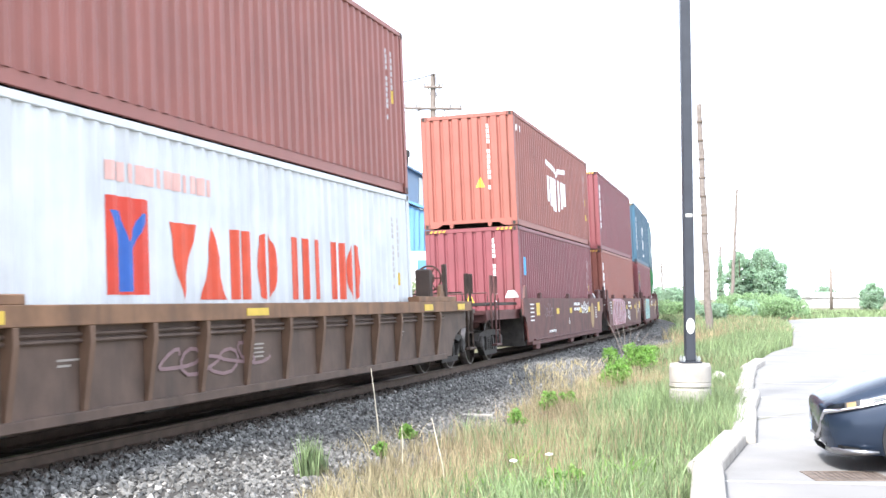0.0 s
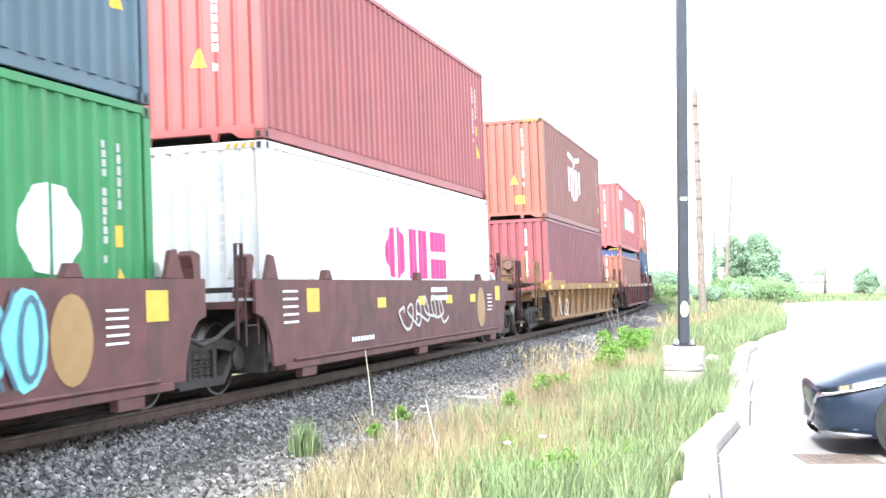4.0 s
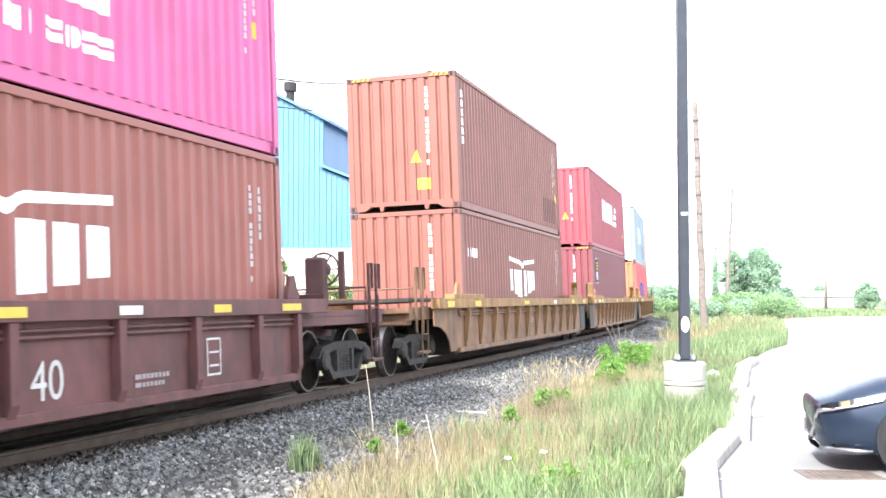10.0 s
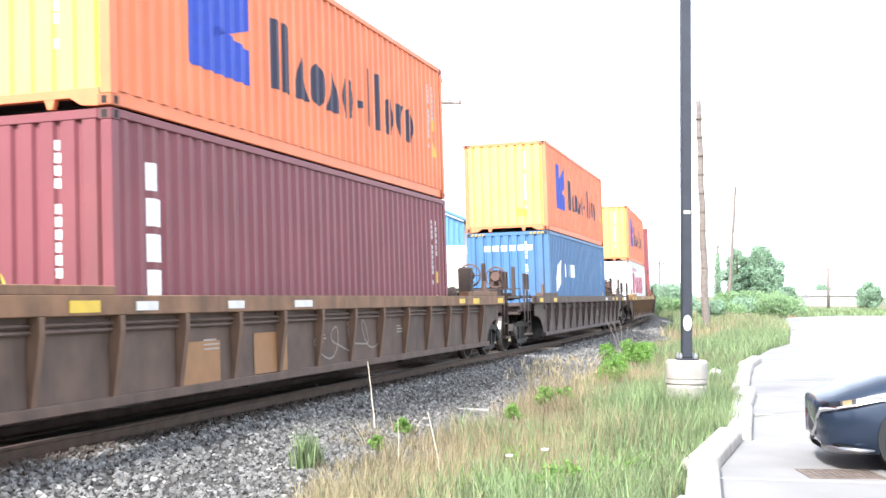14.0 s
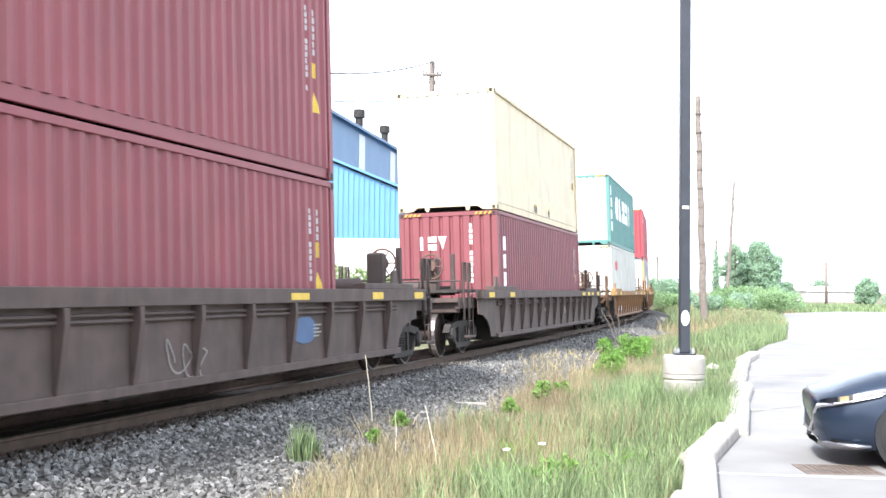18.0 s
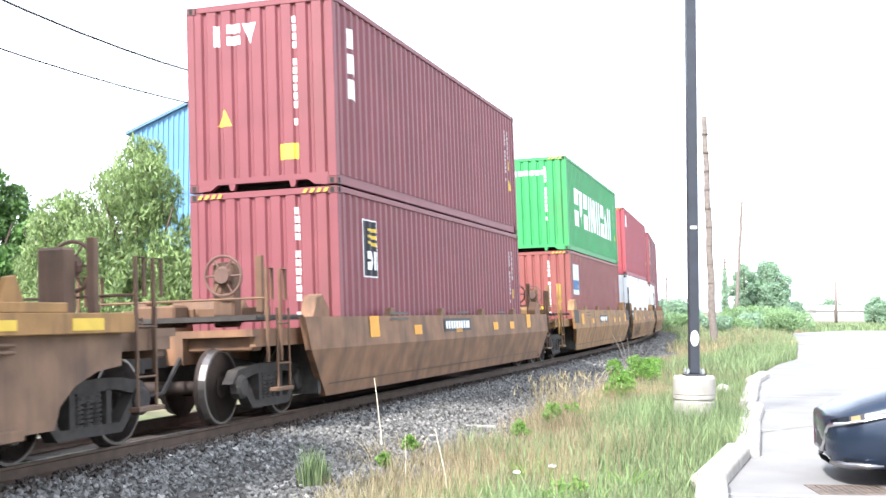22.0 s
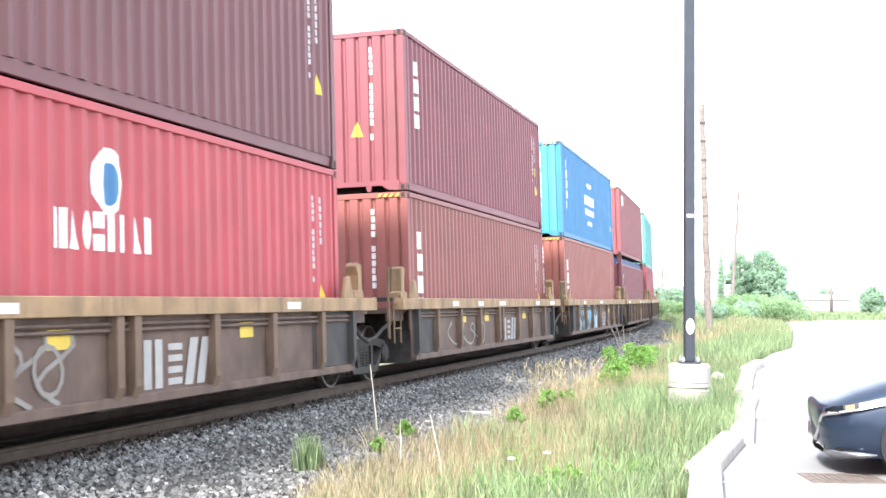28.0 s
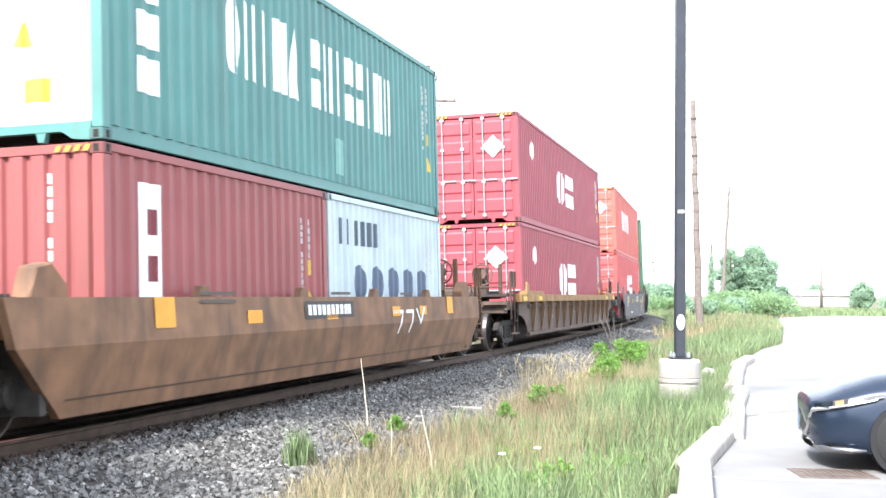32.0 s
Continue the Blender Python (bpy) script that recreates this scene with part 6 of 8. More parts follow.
def assemble():
    mids = [u[0] + L40 / 2 for u in UNITS]
    for i, (u, pack, kind, color, chord, ribs) in enumerate(UNITS):
        first = i == 0 or UNITS[i - 1][1] != pack
        last = i == len(UNITS) - 1 or UNITS[i + 1][1] != pack
        near = (mids[i] - mids[i - 1]) / 2 if i else 11.0
        far = (mids[i + 1] - mids[i]) / 2 if i < len(UNITS) - 1 else 11.0
        single = first and last
        if single:
            near = far = min(near, far) if i else far
        square = pack in ("s1", "s7")
        side = 6.55 if pack[0] == "p" and pack != "p3" else (8.4 if near > 10.9 else 7.35)
        if pack == "p3":
            side = 7.35
        if square:
            side = 6.95
        side = {"p1": 6.4, "p2": 6.3, "p4": 6.25, "p5": 6.3}.get(pack, side)
        tr = []
        if first:
            tr.append(-8.5 if pack == "s7" else -max(near - 1.75, side + 0.95))
        else:
            tr.append(-near)
        if last:
            tr.append(max(far - 1.75, side + 0.95))
        word = CAR_WORDS[kind]
        car = well_car(kind, color, side, near, far, tr, word, chord, ribs, i, square, 1.3 if pack in ("s9", "s10") else 1.42, (first, last))
        if first:
            end_gear(car, color, -near + 0.75, -1, brake=single or i == 23, seed=i)
        if last:
            end_gear(car, color, far - 0.75, 1, brake=True, seed=i)
        joints(car, chord or color, side, near, far, first, last, kind)
        if kind == "rib" and side > 6.8:
            for sx, sy in itertools.product((-1, 1), (-1, 1)):
                part("guide_plate", bar_mesh("guide_plate", 0.2, 2.4, 0.09, M_CAR), parent=car, color=chord or color, at=pose(sx * 1.42, sy * (side - 0.65), 1.4))
                for y in (sy * (side + 0.85), sy * (side - 1.3)) if sx > 0 else ():
                    part("reflector", bar_mesh("reflector", 0.006, 0.5, 0.11, M_MARK, 0.0), parent=car, color=YELLOW, at=pose(sx * 1.529, y, 1.25), label="reflective strip")
        base = near + far - 3
        paint_wagon(i, car, kind, side)
        shift = {"p1": 0.15, "p2": 0.25, "p4": 0.3, "p5": 0.25}.get(pack, 0.0)
        loadset = []
        low = {26: 0.2, 27: 0.2, 33: 0.27, 17: 0.46, 25: 0.28}.get(i, BOTTOM)
        lower, top = CARGO[i]
        h = lower[0][2]
        if len(lower) == 1:
            loadset.append((lower[0][0], shift, low))
        else:
            loadset.append((lower[0][0], shift - 3.067, low))
            loadset.append((lower[1][0], shift + 3.067, low))
        loadset.append((top[0], shift, low + h + 0.025))
        MOVERS.append((car, loadset, mids[i] - shift, base))


assemble()


def motions():
    """Key the wagons, their loads and one turning wheelset whose motion all others share."""
    for car, loadset, mid, base in MOVERS:
        times = {0.0, 32.0} | {float(t) for t in range(0, 33, 2)}
        for j in range(0, 161):
            t = j * 0.2
            if -30 < mid - run(t) < 95:
                times.add(round(t, 3))
        rows = [(t, rolling(mid - run(t), base)) for t in sorted(times)]
        walk(car, rows)
        for c, y, z in loadset:
            walk(c, [(t, m @ Matrix.Translation((0, y, z))) for t, m in rows])
    for first in (0, 1):
        w = WHEELSETS[first]
        turns = []
        for f in range(0, 961):
            t = f / 30
            turns.append((t, Matrix.Translation(w.matrix_basis.translation) @ pose(0, 0, 0, math.degrees(run(t) / 0.457) % 360, 0, 0)))
        walk(w, turns)
        for other in WHEELSETS[first + 2::2]:
            other.rotation_mode = "QUATERNION"
            other.animation_data_create()
            other.animation_data.action = w.animation_data.action
            other.animation_data.action_slot = w.animation_data.action_slot


# ---- beside the track ----
def lamp_post():
    root = tagged(new("lamp_post"), "dark square steel lamp post on a round concrete base", "lamp post")
    root.matrix_basis = pose(3.765, 18.0, -0.36)
    bm = bmesh.new()
    lathe(bm, [(0.31, 0), (0.31, 0.43), (0.29, 0.445), (0.29, 0.465), (0.31, 0.48), (0.31, 0.53), (0.295, 0.54), (0.31, 0.55), (0.31, 0.78), (0.29, 0.82), (0.0, 0.825)], 32)
    part("concrete_base", bm, M_CONC, root, "pale round concrete footing with grooves", smooth=False)
    bm = bmesh.new()
    box(bm, -0.075, 0.075, -0.075, 0.075, 0.85, 8.2)
    part("post", bm, M_POST, root, bevel=0.012)
    bm = bmesh.new()
    box(bm, -0.15, 0.15, -0.15, 0.15, 0.825, 0.85)
    part("base_plate", bm, M_POST, root, bevel=0.006)
    for sx in (-0.11, 0.11):
        for sy in (-0.11, 0.11):
            bm = bmesh.new()
            rod(bm, (sx, sy, 0.83), (sx, sy, 0.93), 0.016, n=8)
            rod(bm, (sx, sy, 0.87), (sx, sy, 0.9), 0.028, n=6)
            part("anchor_bolt", bm, M_GALV, root)
    bm = bmesh.new()
    prism(bm, [(p[0], p[1]) for p in oval(0.0, 1.38, 0.065, 0.12, 18)], -0.079, -0.075, "y")
    part("plate", bm, M_LINE, root, "white oval plate")
    bm = bmesh.new()
    box(bm, -0.05, 0.05, -0.079, -0.075, 3.02, 3.07)
    part("sticker", bm, M_LINE, root, "small white sticker")


lamp_post()


def kerb_blocks():
    rng = random.Random(5)
    mid = [(0.7, 4.6), (1.33, 7.0), (1.98, 9.3), (2.6, 11.65), (3.47, 14.1), (4.38, 17.3), (5.26, 20.7), (6.2, 24.4), (7.2, 27.8), (8.27, 31.0)]
    for i, (a, b) in enumerate(zip(mid, mid[1:])):
        d = Vector((b[0] - a[0], b[1] - a[1], 0))
        L = d.length - 0.06
        bm = bmesh.new()
        prism(bm, [(-0.15, 0), (0.15, 0), (0.145, 0.11), (0.1, 0.165), (-0.1, 0.165), (-0.145, 0.11)], -L / 2, L / 2, "y")
        for y in (-L / 2 + 0.4, L / 2 - 0.4):
            lathe(bm, [(0.025, 0.16), (0.025, 0.169)], 8, "z", (0, y, 0))
        for v in bm.verts:
            n = noise.noise_vector((v.co.x * 3 + i, v.co.y * 2, v.co.z * 4))
            v.co += n * 0.012
        ob = new("kerb_block", finish("kerb_block", bm, M_CONC, bevel=0.012))
        tagged(ob, "pale weathered concrete kerb block along the car park edge", "kerb", "kerb blocks")
        ob.matrix_basis = pose((a[0] + b[0]) / 2 + 0.02 + rng.uniform(-0.05, 0.05), (a[1] + b[1]) / 2, -0.285, 0, 0, -math.degrees(math.atan2(d.x, d.y)) + rng.uniform(-2.5, 2.5))
    bm = bmesh.new()
    lathe(bm, [(0.085, 0), (0.085, 1.4), (0.065, 1.4), (0.065, 0.02)], 14, "y")
    ob = tagged(new("pipe_stub", finish("pipe_stub", bm, M_CONC, True)), "short pale pipe lying behind the kerb", "pipe")
    ob.matrix_basis = pose(2.5, 11.75, -0.23, 0, 0, -20)
    bm = bmesh.new()
    bmesh.ops.create_icosphere(bm, subdivisions=3, radius=0.16)
    for v in bm.verts:
        v.co *= 1 + 0.12 * noise.noise(v.co * 6)
        v.co.z *= 0.85
    ob = tagged(new("rock", finish("rock", bm, M_CONC, True)), "round white rock in the grass beside the lamp base", "rock")
    ob.matrix_basis = pose(5.95, 25.5, -0.25)


def drain():
    root = tagged(new("storm_drain"), "rusty rectangular drain cover let into the paving", "drain")
    root.matrix_basis = pose(3.88, 11.5, -0.28, 0, 0, -3)
    bm = bmesh.new()
    for x0, x1, y0, y1 in ((-0.36, 0.36, -0.3, -0.26), (-0.36, 0.36, 0.26, 0.3), (-0.36, -0.32, -0.26, 0.26), (0.32, 0.36, -0.26, 0.26)):
        box(bm, x0, x1, y0, y1, -0.02, 0.008)
    part("drain_frame", bm, M_RUSTPLATE, root)
    # Black plate stands in for the shaded hollow below the bars.
    bm = bmesh.new()
    box(bm, -0.32, 0.32, -0.26, 0.26, -0.02, 0.002)
    part("drain_pit", bm, M_BLACK, root, "black plate for the shade under the bars")
    for i in range(11):
        bm = bmesh.new()
        box(bm, -0.315 + i * 0.058, -0.315 + i * 0.058 + 0.042, -0.258, 0.258, -0.02, 0.006)
        part("grate_bar", bm, M_RUSTPLATE, root)


def lot_lines():
    lot = bpy.data.objects["parking_lot"]
    for i, y in enumerate((8.3, 11.2, 14.1, 17.3, 20.7, 24.1, 27.5)):
        bm = bmesh.new()
        x = 2.62 + (y - 11.2) * 0.272
        prism(bm, [(x, y), (x + 5.2, y - 1.0), (x + 5.2, y - 0.9), (x, y + 0.1)], -0.279, -0.276, "z")
        part("bay_line", bm, M_BAY, lot, "faded white bay line")
    r = random.Random(8)
    for x, y, a, n in ((4.3, 16.75, 0.8, 12), (6.5, 24, 0.1, 12), (8, 33, -0.2, 14), (9, 19, 1.0, 16)):
        bm = bmesh.new()
        pts = [(x, y)]
        for k in range(n):
            a += r.uniform(-0.35, 0.35) * 0.5
            pts.append((pts[-1][0] + 0.3 * math.cos(a), pts[-1][1] + 0.3 * math.sin(a)))
        for p, q in zip(pts, pts[1:]):
            w = r.uniform(0.015, 0.04)
            v = [bm.verts.new((c[0], c[1] + s, -0.2765)) for c, s in ((p, -w), (q, -w), (q, w), (p, w))]
            bm.faces.new(v)
        part("crack", bm, M_SOIL, lot, "dark crack in the paving")


def paving_scrap():
    bm = bmesh.new()
    prism(bm, [(-0.4, 0), (0.35, 0), (0.42, 0.1), (0.1, 0.2), (-0.35, 0.14)], -0.15, 0.2, "y")
    ob = tagged(new("paving_scrap", finish("paving_scrap", bm, M_CONC, bevel=0.02)), "pale broken block lying on the paving", "debris")
    ob.matrix_basis = pose(18.2, 61.6, -0.282, 0, 0, 14)


kerb_blocks()
paving_scrap()
drain()
lot_lines()


# ---- parked car ----
def loft(bm, sections):
    rings = [[bm.verts.new(p) for p in s] for s in sections]
    for a, b in zip(rings, rings[1:]):
        for i in range(len(a) - 1):
            bm.faces.new((a[i], a[i + 1], b[i + 1], b[i]))
    return rings


def lean_back(bm):
    """Rakes the nose back towards the ground."""
    for v in bm.verts:
        v.co.x += 0.1 * max(0.0, 0.6 - v.co.z) * max(0.0, 1 - max(0.0, v.co.x) / 0.3)


def parked_car():
    root = tagged(new("car"), "dark blue parked hatchback with sharp nose and slim lamps", "car")
    root.matrix_basis = pose(3.9, 12.5, -0.28, 0, 0, -11)
    # stations from the nose: x, belt height, sill height, half width low, half width at shoulder, crown height, half width of crown
    st = [(0.0, 0.60, 0.26, 0.42, 0.46, 0.665, 0.38), (0.05, 0.63, 0.2, 0.62, 0.66, 0.69, 0.5), (0.16, 0.66, 0.17, 0.78, 0.78, 0.73, 0.6), (0.34, 0.7, 0.17, 0.85, 0.85, 0.81, 0.68), (0.6, 0.76, 0.18, 0.885, 0.88, 0.9, 0.7), (0.95, 0.82, 0.2, 0.9, 0.89, 0.965, 0.7), (1.3, 0.87, 0.2, 0.9, 0.89, 1.0, 0.7),
          (1.42, 0.89, 0.2, 0.9, 0.885, 1.0, 0.68), (2.2, 0.92, 0.2, 0.9, 0.885, 1.42, 0.55), (2.8, 0.94, 0.2, 0.9, 0.885, 1.45, 0.54), (3.5, 0.96, 0.21, 0.9, 0.88, 1.36, 0.52), (4.1, 0.98, 0.25, 0.87, 0.85, 1.05, 0.55), (4.4, 0.93, 0.3, 0.8, 0.78, 0.97, 0.55), (4.46, 0.8, 0.38, 0.7, 0.7, 0.86, 0.5)]
    bm = bmesh.new()
    secs = []
    for x, belt, sill, wl, ws, crown, wc in st:
        half = [(x, -wl * 0.92, sill), (x, -wl, sill + 0.1), (x, -ws - 0.012, (sill + belt) / 2), (x, -ws, belt), (x, -(ws + wc) / 2, belt + (crown - belt) * 0.62), (x, -wc, crown - 0.008), (x, -wc * 0.5, crown + 0.012), (x, 0, crown + 0.018)]
        secs.append(half + [(p[0], -p[1], p[2]) for p in half[-2::-1]])
    r = loft(bm, secs)
    bm.faces.new(r[0])
    bm.faces.new(r[-1][::-1])
    lean_back(bm)
    body = part("body", bm, M_CARBODY, root, smooth=True)
    # wheels in dark arches
    for x in (0.9, 3.62):
        for sy in (-1, 1):
            bm = bmesh.new()
            lathe(bm, [(0.37, -0.905 * 1), (0.37, -0.6)], 24, "y")
            for v in bm.verts:
                v.co.x += x
                v.co.z += 0.33
                v.co.y *= -sy
            part("wheel_arch", bm, M_BLACK, root, "black wheel arch lining")
            bm = bmesh.new()
            lathe(bm, [(0.2, 0.0), (0.3, -0.005), (0.325, 0.02), (0.325, 0.19), (0.3, 0.21), (0.2, 0.21)], 28, "y")
            w = part("wheel", bm, M_RUBBER, root, "black tyre on an alloy rim", smooth=True, at=pose(x, -0.915 if sy < 0 else 0.705, 0.325))
            bm = bmesh.new()
            lathe(bm, [(0.225, 0.0), (0.215, 0.03), (0.06, 0.02), (0.05, -0.003)], 24, "y")
            for i in range(10):
                a = 2 * math.pi * i / 10
                rod(bm, (0.05 * math.cos(a), 0.0, 0.05 * math.sin(a)), (0.215 * math.cos(a), 0.0, 0.215 * math.sin(a)), 0.02, 0.014, 5)
            part("rim", bm, M_RIM, w, at=pose(0, -0.006 if sy < 0 else 0.216, 0, 0, 0, 0 if sy < 0 else 180))
    # grille, chrome wing, lamps, air intake, plate bars
    bm = bmesh.new()
    prism(bm, [(-0.40, 0.62), (0.40, 0.62), (0.36, 0.38), (0.24, 0.3), (-0.24, 0.3), (-0.36, 0.38)], -0.035, 0.06, "x")
    for v in bm.verts:
        v.co.x += 0.1 * (0.62 - v.co.z) + 0.5 * abs(v.co.y) ** 2.5
    part("grille", bm, M_BLACK, root, "black mesh grille", bevel=0.01)
    for sy in (-1, 1):
        bm = bmesh.new()
        tube(bm, [(0.01, sy * 0.24, 0.3), (0.03, sy * 0.39, 0.4), (0.04, sy * 0.47, 0.5), (0.045, sy * 0.6, 0.575), (0.08, sy * 0.71, 0.595), (0.17, sy * 0.812, 0.615), (0.34, sy * 0.876, 0.65), (0.6, sy * 0.905, 0.712)], [0.026, 0.032, 0.036, 0.03, 0.022, 0.016, 0.012, 0.006], 6)
        part("grille_wing", bm, M_CHROME, root, "chrome wing of the grille")
        bm = bmesh.new()
        loft(bm, [[(0.20, sy * 0.82, 0.622), (0.2, sy * 0.79, 0.685)], [(0.34, sy * 0.876, 0.656), (0.34, sy * 0.845, 0.715)], [(0.5, sy * 0.9, 0.69), (0.5, sy * 0.87, 0.745)], [(0.66, sy * 0.908, 0.735), (0.66, sy * 0.895, 0.76)]])
        bmesh.ops.solidify(bm, geom=bm.faces[:], thickness=-0.02)
        part("headlamp", bm, M_LENS, root, "slim glassy headlamp")
        bm = bmesh.new()
        loft(bm, [[(0.05, sy * 0.665, 0.602), (0.045, sy * 0.65, 0.635)], [(0.11, sy * 0.755, 0.607), (0.1, sy * 0.73, 0.66)], [(0.2, sy * 0.828, 0.622), (0.2, sy * 0.796, 0.685)]])
        bmesh.ops.solidify(bm, geom=bm.faces[:], thickness=-0.02)
        part("smoked_lens", bm, M_GLASS, root, "dark smoked inner lens")
        bm = bmesh.new()
        loft(bm, [[(0.22, sy * 0.832, 0.63), (0.22, sy * 0.806, 0.683)], [(0.3, sy * 0.866, 0.65), (0.3, sy * 0.84, 0.7)]])
        bmesh.ops.solidify(bm, geom=bm.faces[:], thickness=-0.025)
        part("turn_lamp", bm, M_AMBER, root, "amber lamp segment")
        bm = bmesh.new()
        loft(bm, [[(0.03, sy * 0.5, 0.22), (0.02, sy * 0.5, 0.27)], [(0.17, sy * 0.79, 0.22), (0.15, sy * 0.78, 0.27)], [(0.33, sy * 0.865, 0.23), (0.33, sy * 0.865, 0.255)]])
        bmesh.ops.solidify(bm, geom=bm.faces[:], thickness=-0.03)
        lean_back(bm)
        part("air_slot", bm, M_BLACK, root, "black lower air slot")
        # Body-coloured blade given a pale metal that puts the sky's sheen in.
        bm = bmesh.new()
        tube(bm, [(0.04, sy * 0.46, 0.2), (0.1, sy * 0.66, 0.205), (0.2, sy * 0.8, 0.21), (0.36, sy * 0.89, 0.215), (0.5, sy * 0.905, 0.22)], [0.03, 0.034, 0.034, 0.03, 0.012], 8)
        lean_back(bm)
        part("bumper_blade", bm, M_RIM, root, "lower bumper blade, pale grey for its sky sheen", smooth=True)
        bm = bmesh.new()
        box(bm, 1.7, 1.88, sy * 0.98 - 0.1, sy * 0.98 + 0.1, 0.93, 1.05)
        part("mirror", bm, M_CARBODY, root, bevel=0.03)
    bm = bmesh.new()
    loft(bm, [[(1.5, y, 1.035), (2.12, y * 0.82, 1.405)] for y in (-0.66, -0.3, 0, 0.3, 0.66)])
    bmesh.ops.solidify(bm, geom=bm.faces[:], thickness=0.012)
    part("windscreen", bm, M_GLASS, root, "dark glass windscreen")
    for sy in (-1, 1):
        bm = bmesh.new()
        loft(bm, [[(1.62, sy * 0.885, 0.95), (1.8, sy * 0.79, 1.1)], [(2.3, sy * 0.9, 0.96), (2.3, sy * 0.72, 1.32)], [(3.0, sy * 0.9, 0.98), (3.0, sy * 0.71, 1.34)], [(3.7, sy * 0.885, 1.01), (3.6, sy * 0.72, 1.26)]])
        bmesh.ops.solidify(bm, geom=bm.faces[:], thickness=0.01)
        part("side_window", bm, M_GLASS, root, "dark side glass")
    bm = bmesh.new()
    loft(bm, [[(0.0, -0.45, 0.19), (0.1, -0.45, 0.16)], [(-0.02, 0, 0.18), (0.1, 0, 0.15)], [(0.0, 0.45, 0.19), (0.1, 0.45, 0.16)]])
    bmesh.ops.solidify(bm, geom=bm.faces[:], thickness=0.02)
    lean_back(bm)
    part("front_lip", bm, M_BLACK, root)


parked_car()


# ---- poles, wires ----
def pole(name, base, top, r0, r1, label, arms=(), rings=True):
    root = tagged(new(name), label, "utility pole")
    root.matrix_basis = Matrix.Translation(base)
    d = Vector(top) - Vector(base)
    bm = bmesh.new()
    n = 14
    tube(bm, [d * (i / n) + Vector((0.03 * math.sin(i * 1.9) if 0 < i < n else 0, 0, 0)) for i in range(n + 1)], [r0 + (r1 - r0) * i / n for i in range(n + 1)], 10)
    part("shaft", bm, M_POLEWOOD, root)
    if rings:
        for i in range(9):
            bm = bmesh.new()
            c = d * (0.28 + 0.08 * i)
            rod(bm, c, c + d.normalized() * 0.06, r0 * 0.95, n=10)
            part("band", bm, M_BARK, root)
    for z, w, ang in arms:
        c = d * (z / d.length)
        bm = bmesh.new()
        u = Vector((math.cos(ang), math.sin(ang), 0))
        rod(bm, c - u * w / 2 + Vector((0, -0.12, 0)), c + u * w / 2 + Vector((0, -0.12, 0)), 0.06, n=6)
        rod(bm, c - u * w * 0.3 + Vector((0, -0.12, 0)), c + Vector((0, -0.1, -0.7)), 0.02, n=5)
        rod(bm, c + u * w * 0.3 + Vector((0, -0.12, 0)), c + Vector((0, -0.1, -0.7)), 0.02, n=5)
        arm = part("cross_arm", bm, M_POLEWOOD, root)
        for k in (-0.48, -0.3, 0.3, 0.48):
            bm = bmesh.new()
            lathe(bm, [(0.02, 0.04), (0.05, 0.1), (0.06, 0.14), (0.03, 0.2)], 8, "z", c + u * w * k + Vector((0, -0.12, 0)))
            part("insulator", bm, M_GALV, arm)
    return root


pole("utility_pole", (13.55, 60, -0.5), (13.2, 60, 11.28), 0.2, 0.13, "tall leaning weathered wooden pole with metal bands")
pole("utility_pole", (24.4, 100, -0.5), (25.1, 100, 10.65), 0.17, 0.1, "slim leaning wooden pole far down the verge", rings=False)
pole("utility_pole", (-0.2, 50, -0.5), (-0.2, 50, 11.0), 0.17, 0.11, "wooden pole with a cross arm behind the track", [(10.0, 2.4, 0.1), (10.9, 0.8, 0.1)], False)
pole("utility_pole", (-14, 10.3, -0.5), (-14, 10.3, 10.9), 0.17, 0.11, "wooden pole with a cross arm carrying the wires", [(10.0, 2.4, 0.9)], False)
pole("utility_pole", (35.3, 150, -0.5), (35.4, 150, 8.1), 0.18, 0.12, "far wooden pole with cross arms, ivy climbing it", [(8.1, 2.2, 0.0), (7.2, 1.8, 0.0)], False)
pole("utility_pole", (28.0, 150, -0.5), (28.0, 150, 6.0), 0.14, 0.1, "far wooden pole among bushes", [(6.0, 1.6, 0.0)], False)


def wire(a, b, sag, r=0.014, label="black overhead wire sagging between poles"):
    bm = bmesh.new()
    a, b = Vector(a), Vector(b)
    pts = [a.lerp(b, i / 24) - Vector((0, 0, sag * 4 * (i / 24) * (1 - i / 24))) for i in range(25)]
    tube(bm, pts, r, 5)
    tagged(new("wire", finish("wire", bm, M_WIRE)), label, "wire", "overhead wires")


wire((-0.2, 49.9, 10.95), (-14, 10.1, 10.08), 2.8, 0.026)
wire((-0.4, 49.9, 9.5), (-14, 10.6, 8.1), 1.9, 0.02)
wire((-0.2, 50, 10.4), (5.0, 52, -0.4), 0.0, 0.02, "taut guy wire from pole to ground")


# ---- buildings ----


def ribs(x0, x1, top, z0, pitch, y, name, mat, parent):
    bm = bmesh.new()
    x = x0
    while x < x1:
        prism(bm, [(x, z0), (x + pitch * 0.42, z0), (x + pitch * 0.42, top(x + pitch * 0.42)), (x, top(x))], y - 0.05, y + 0.01, "y")
        x += pitch
    ob = part(name, bm, mat, parent)
    ob["kind"] = "stuff"
    return ob


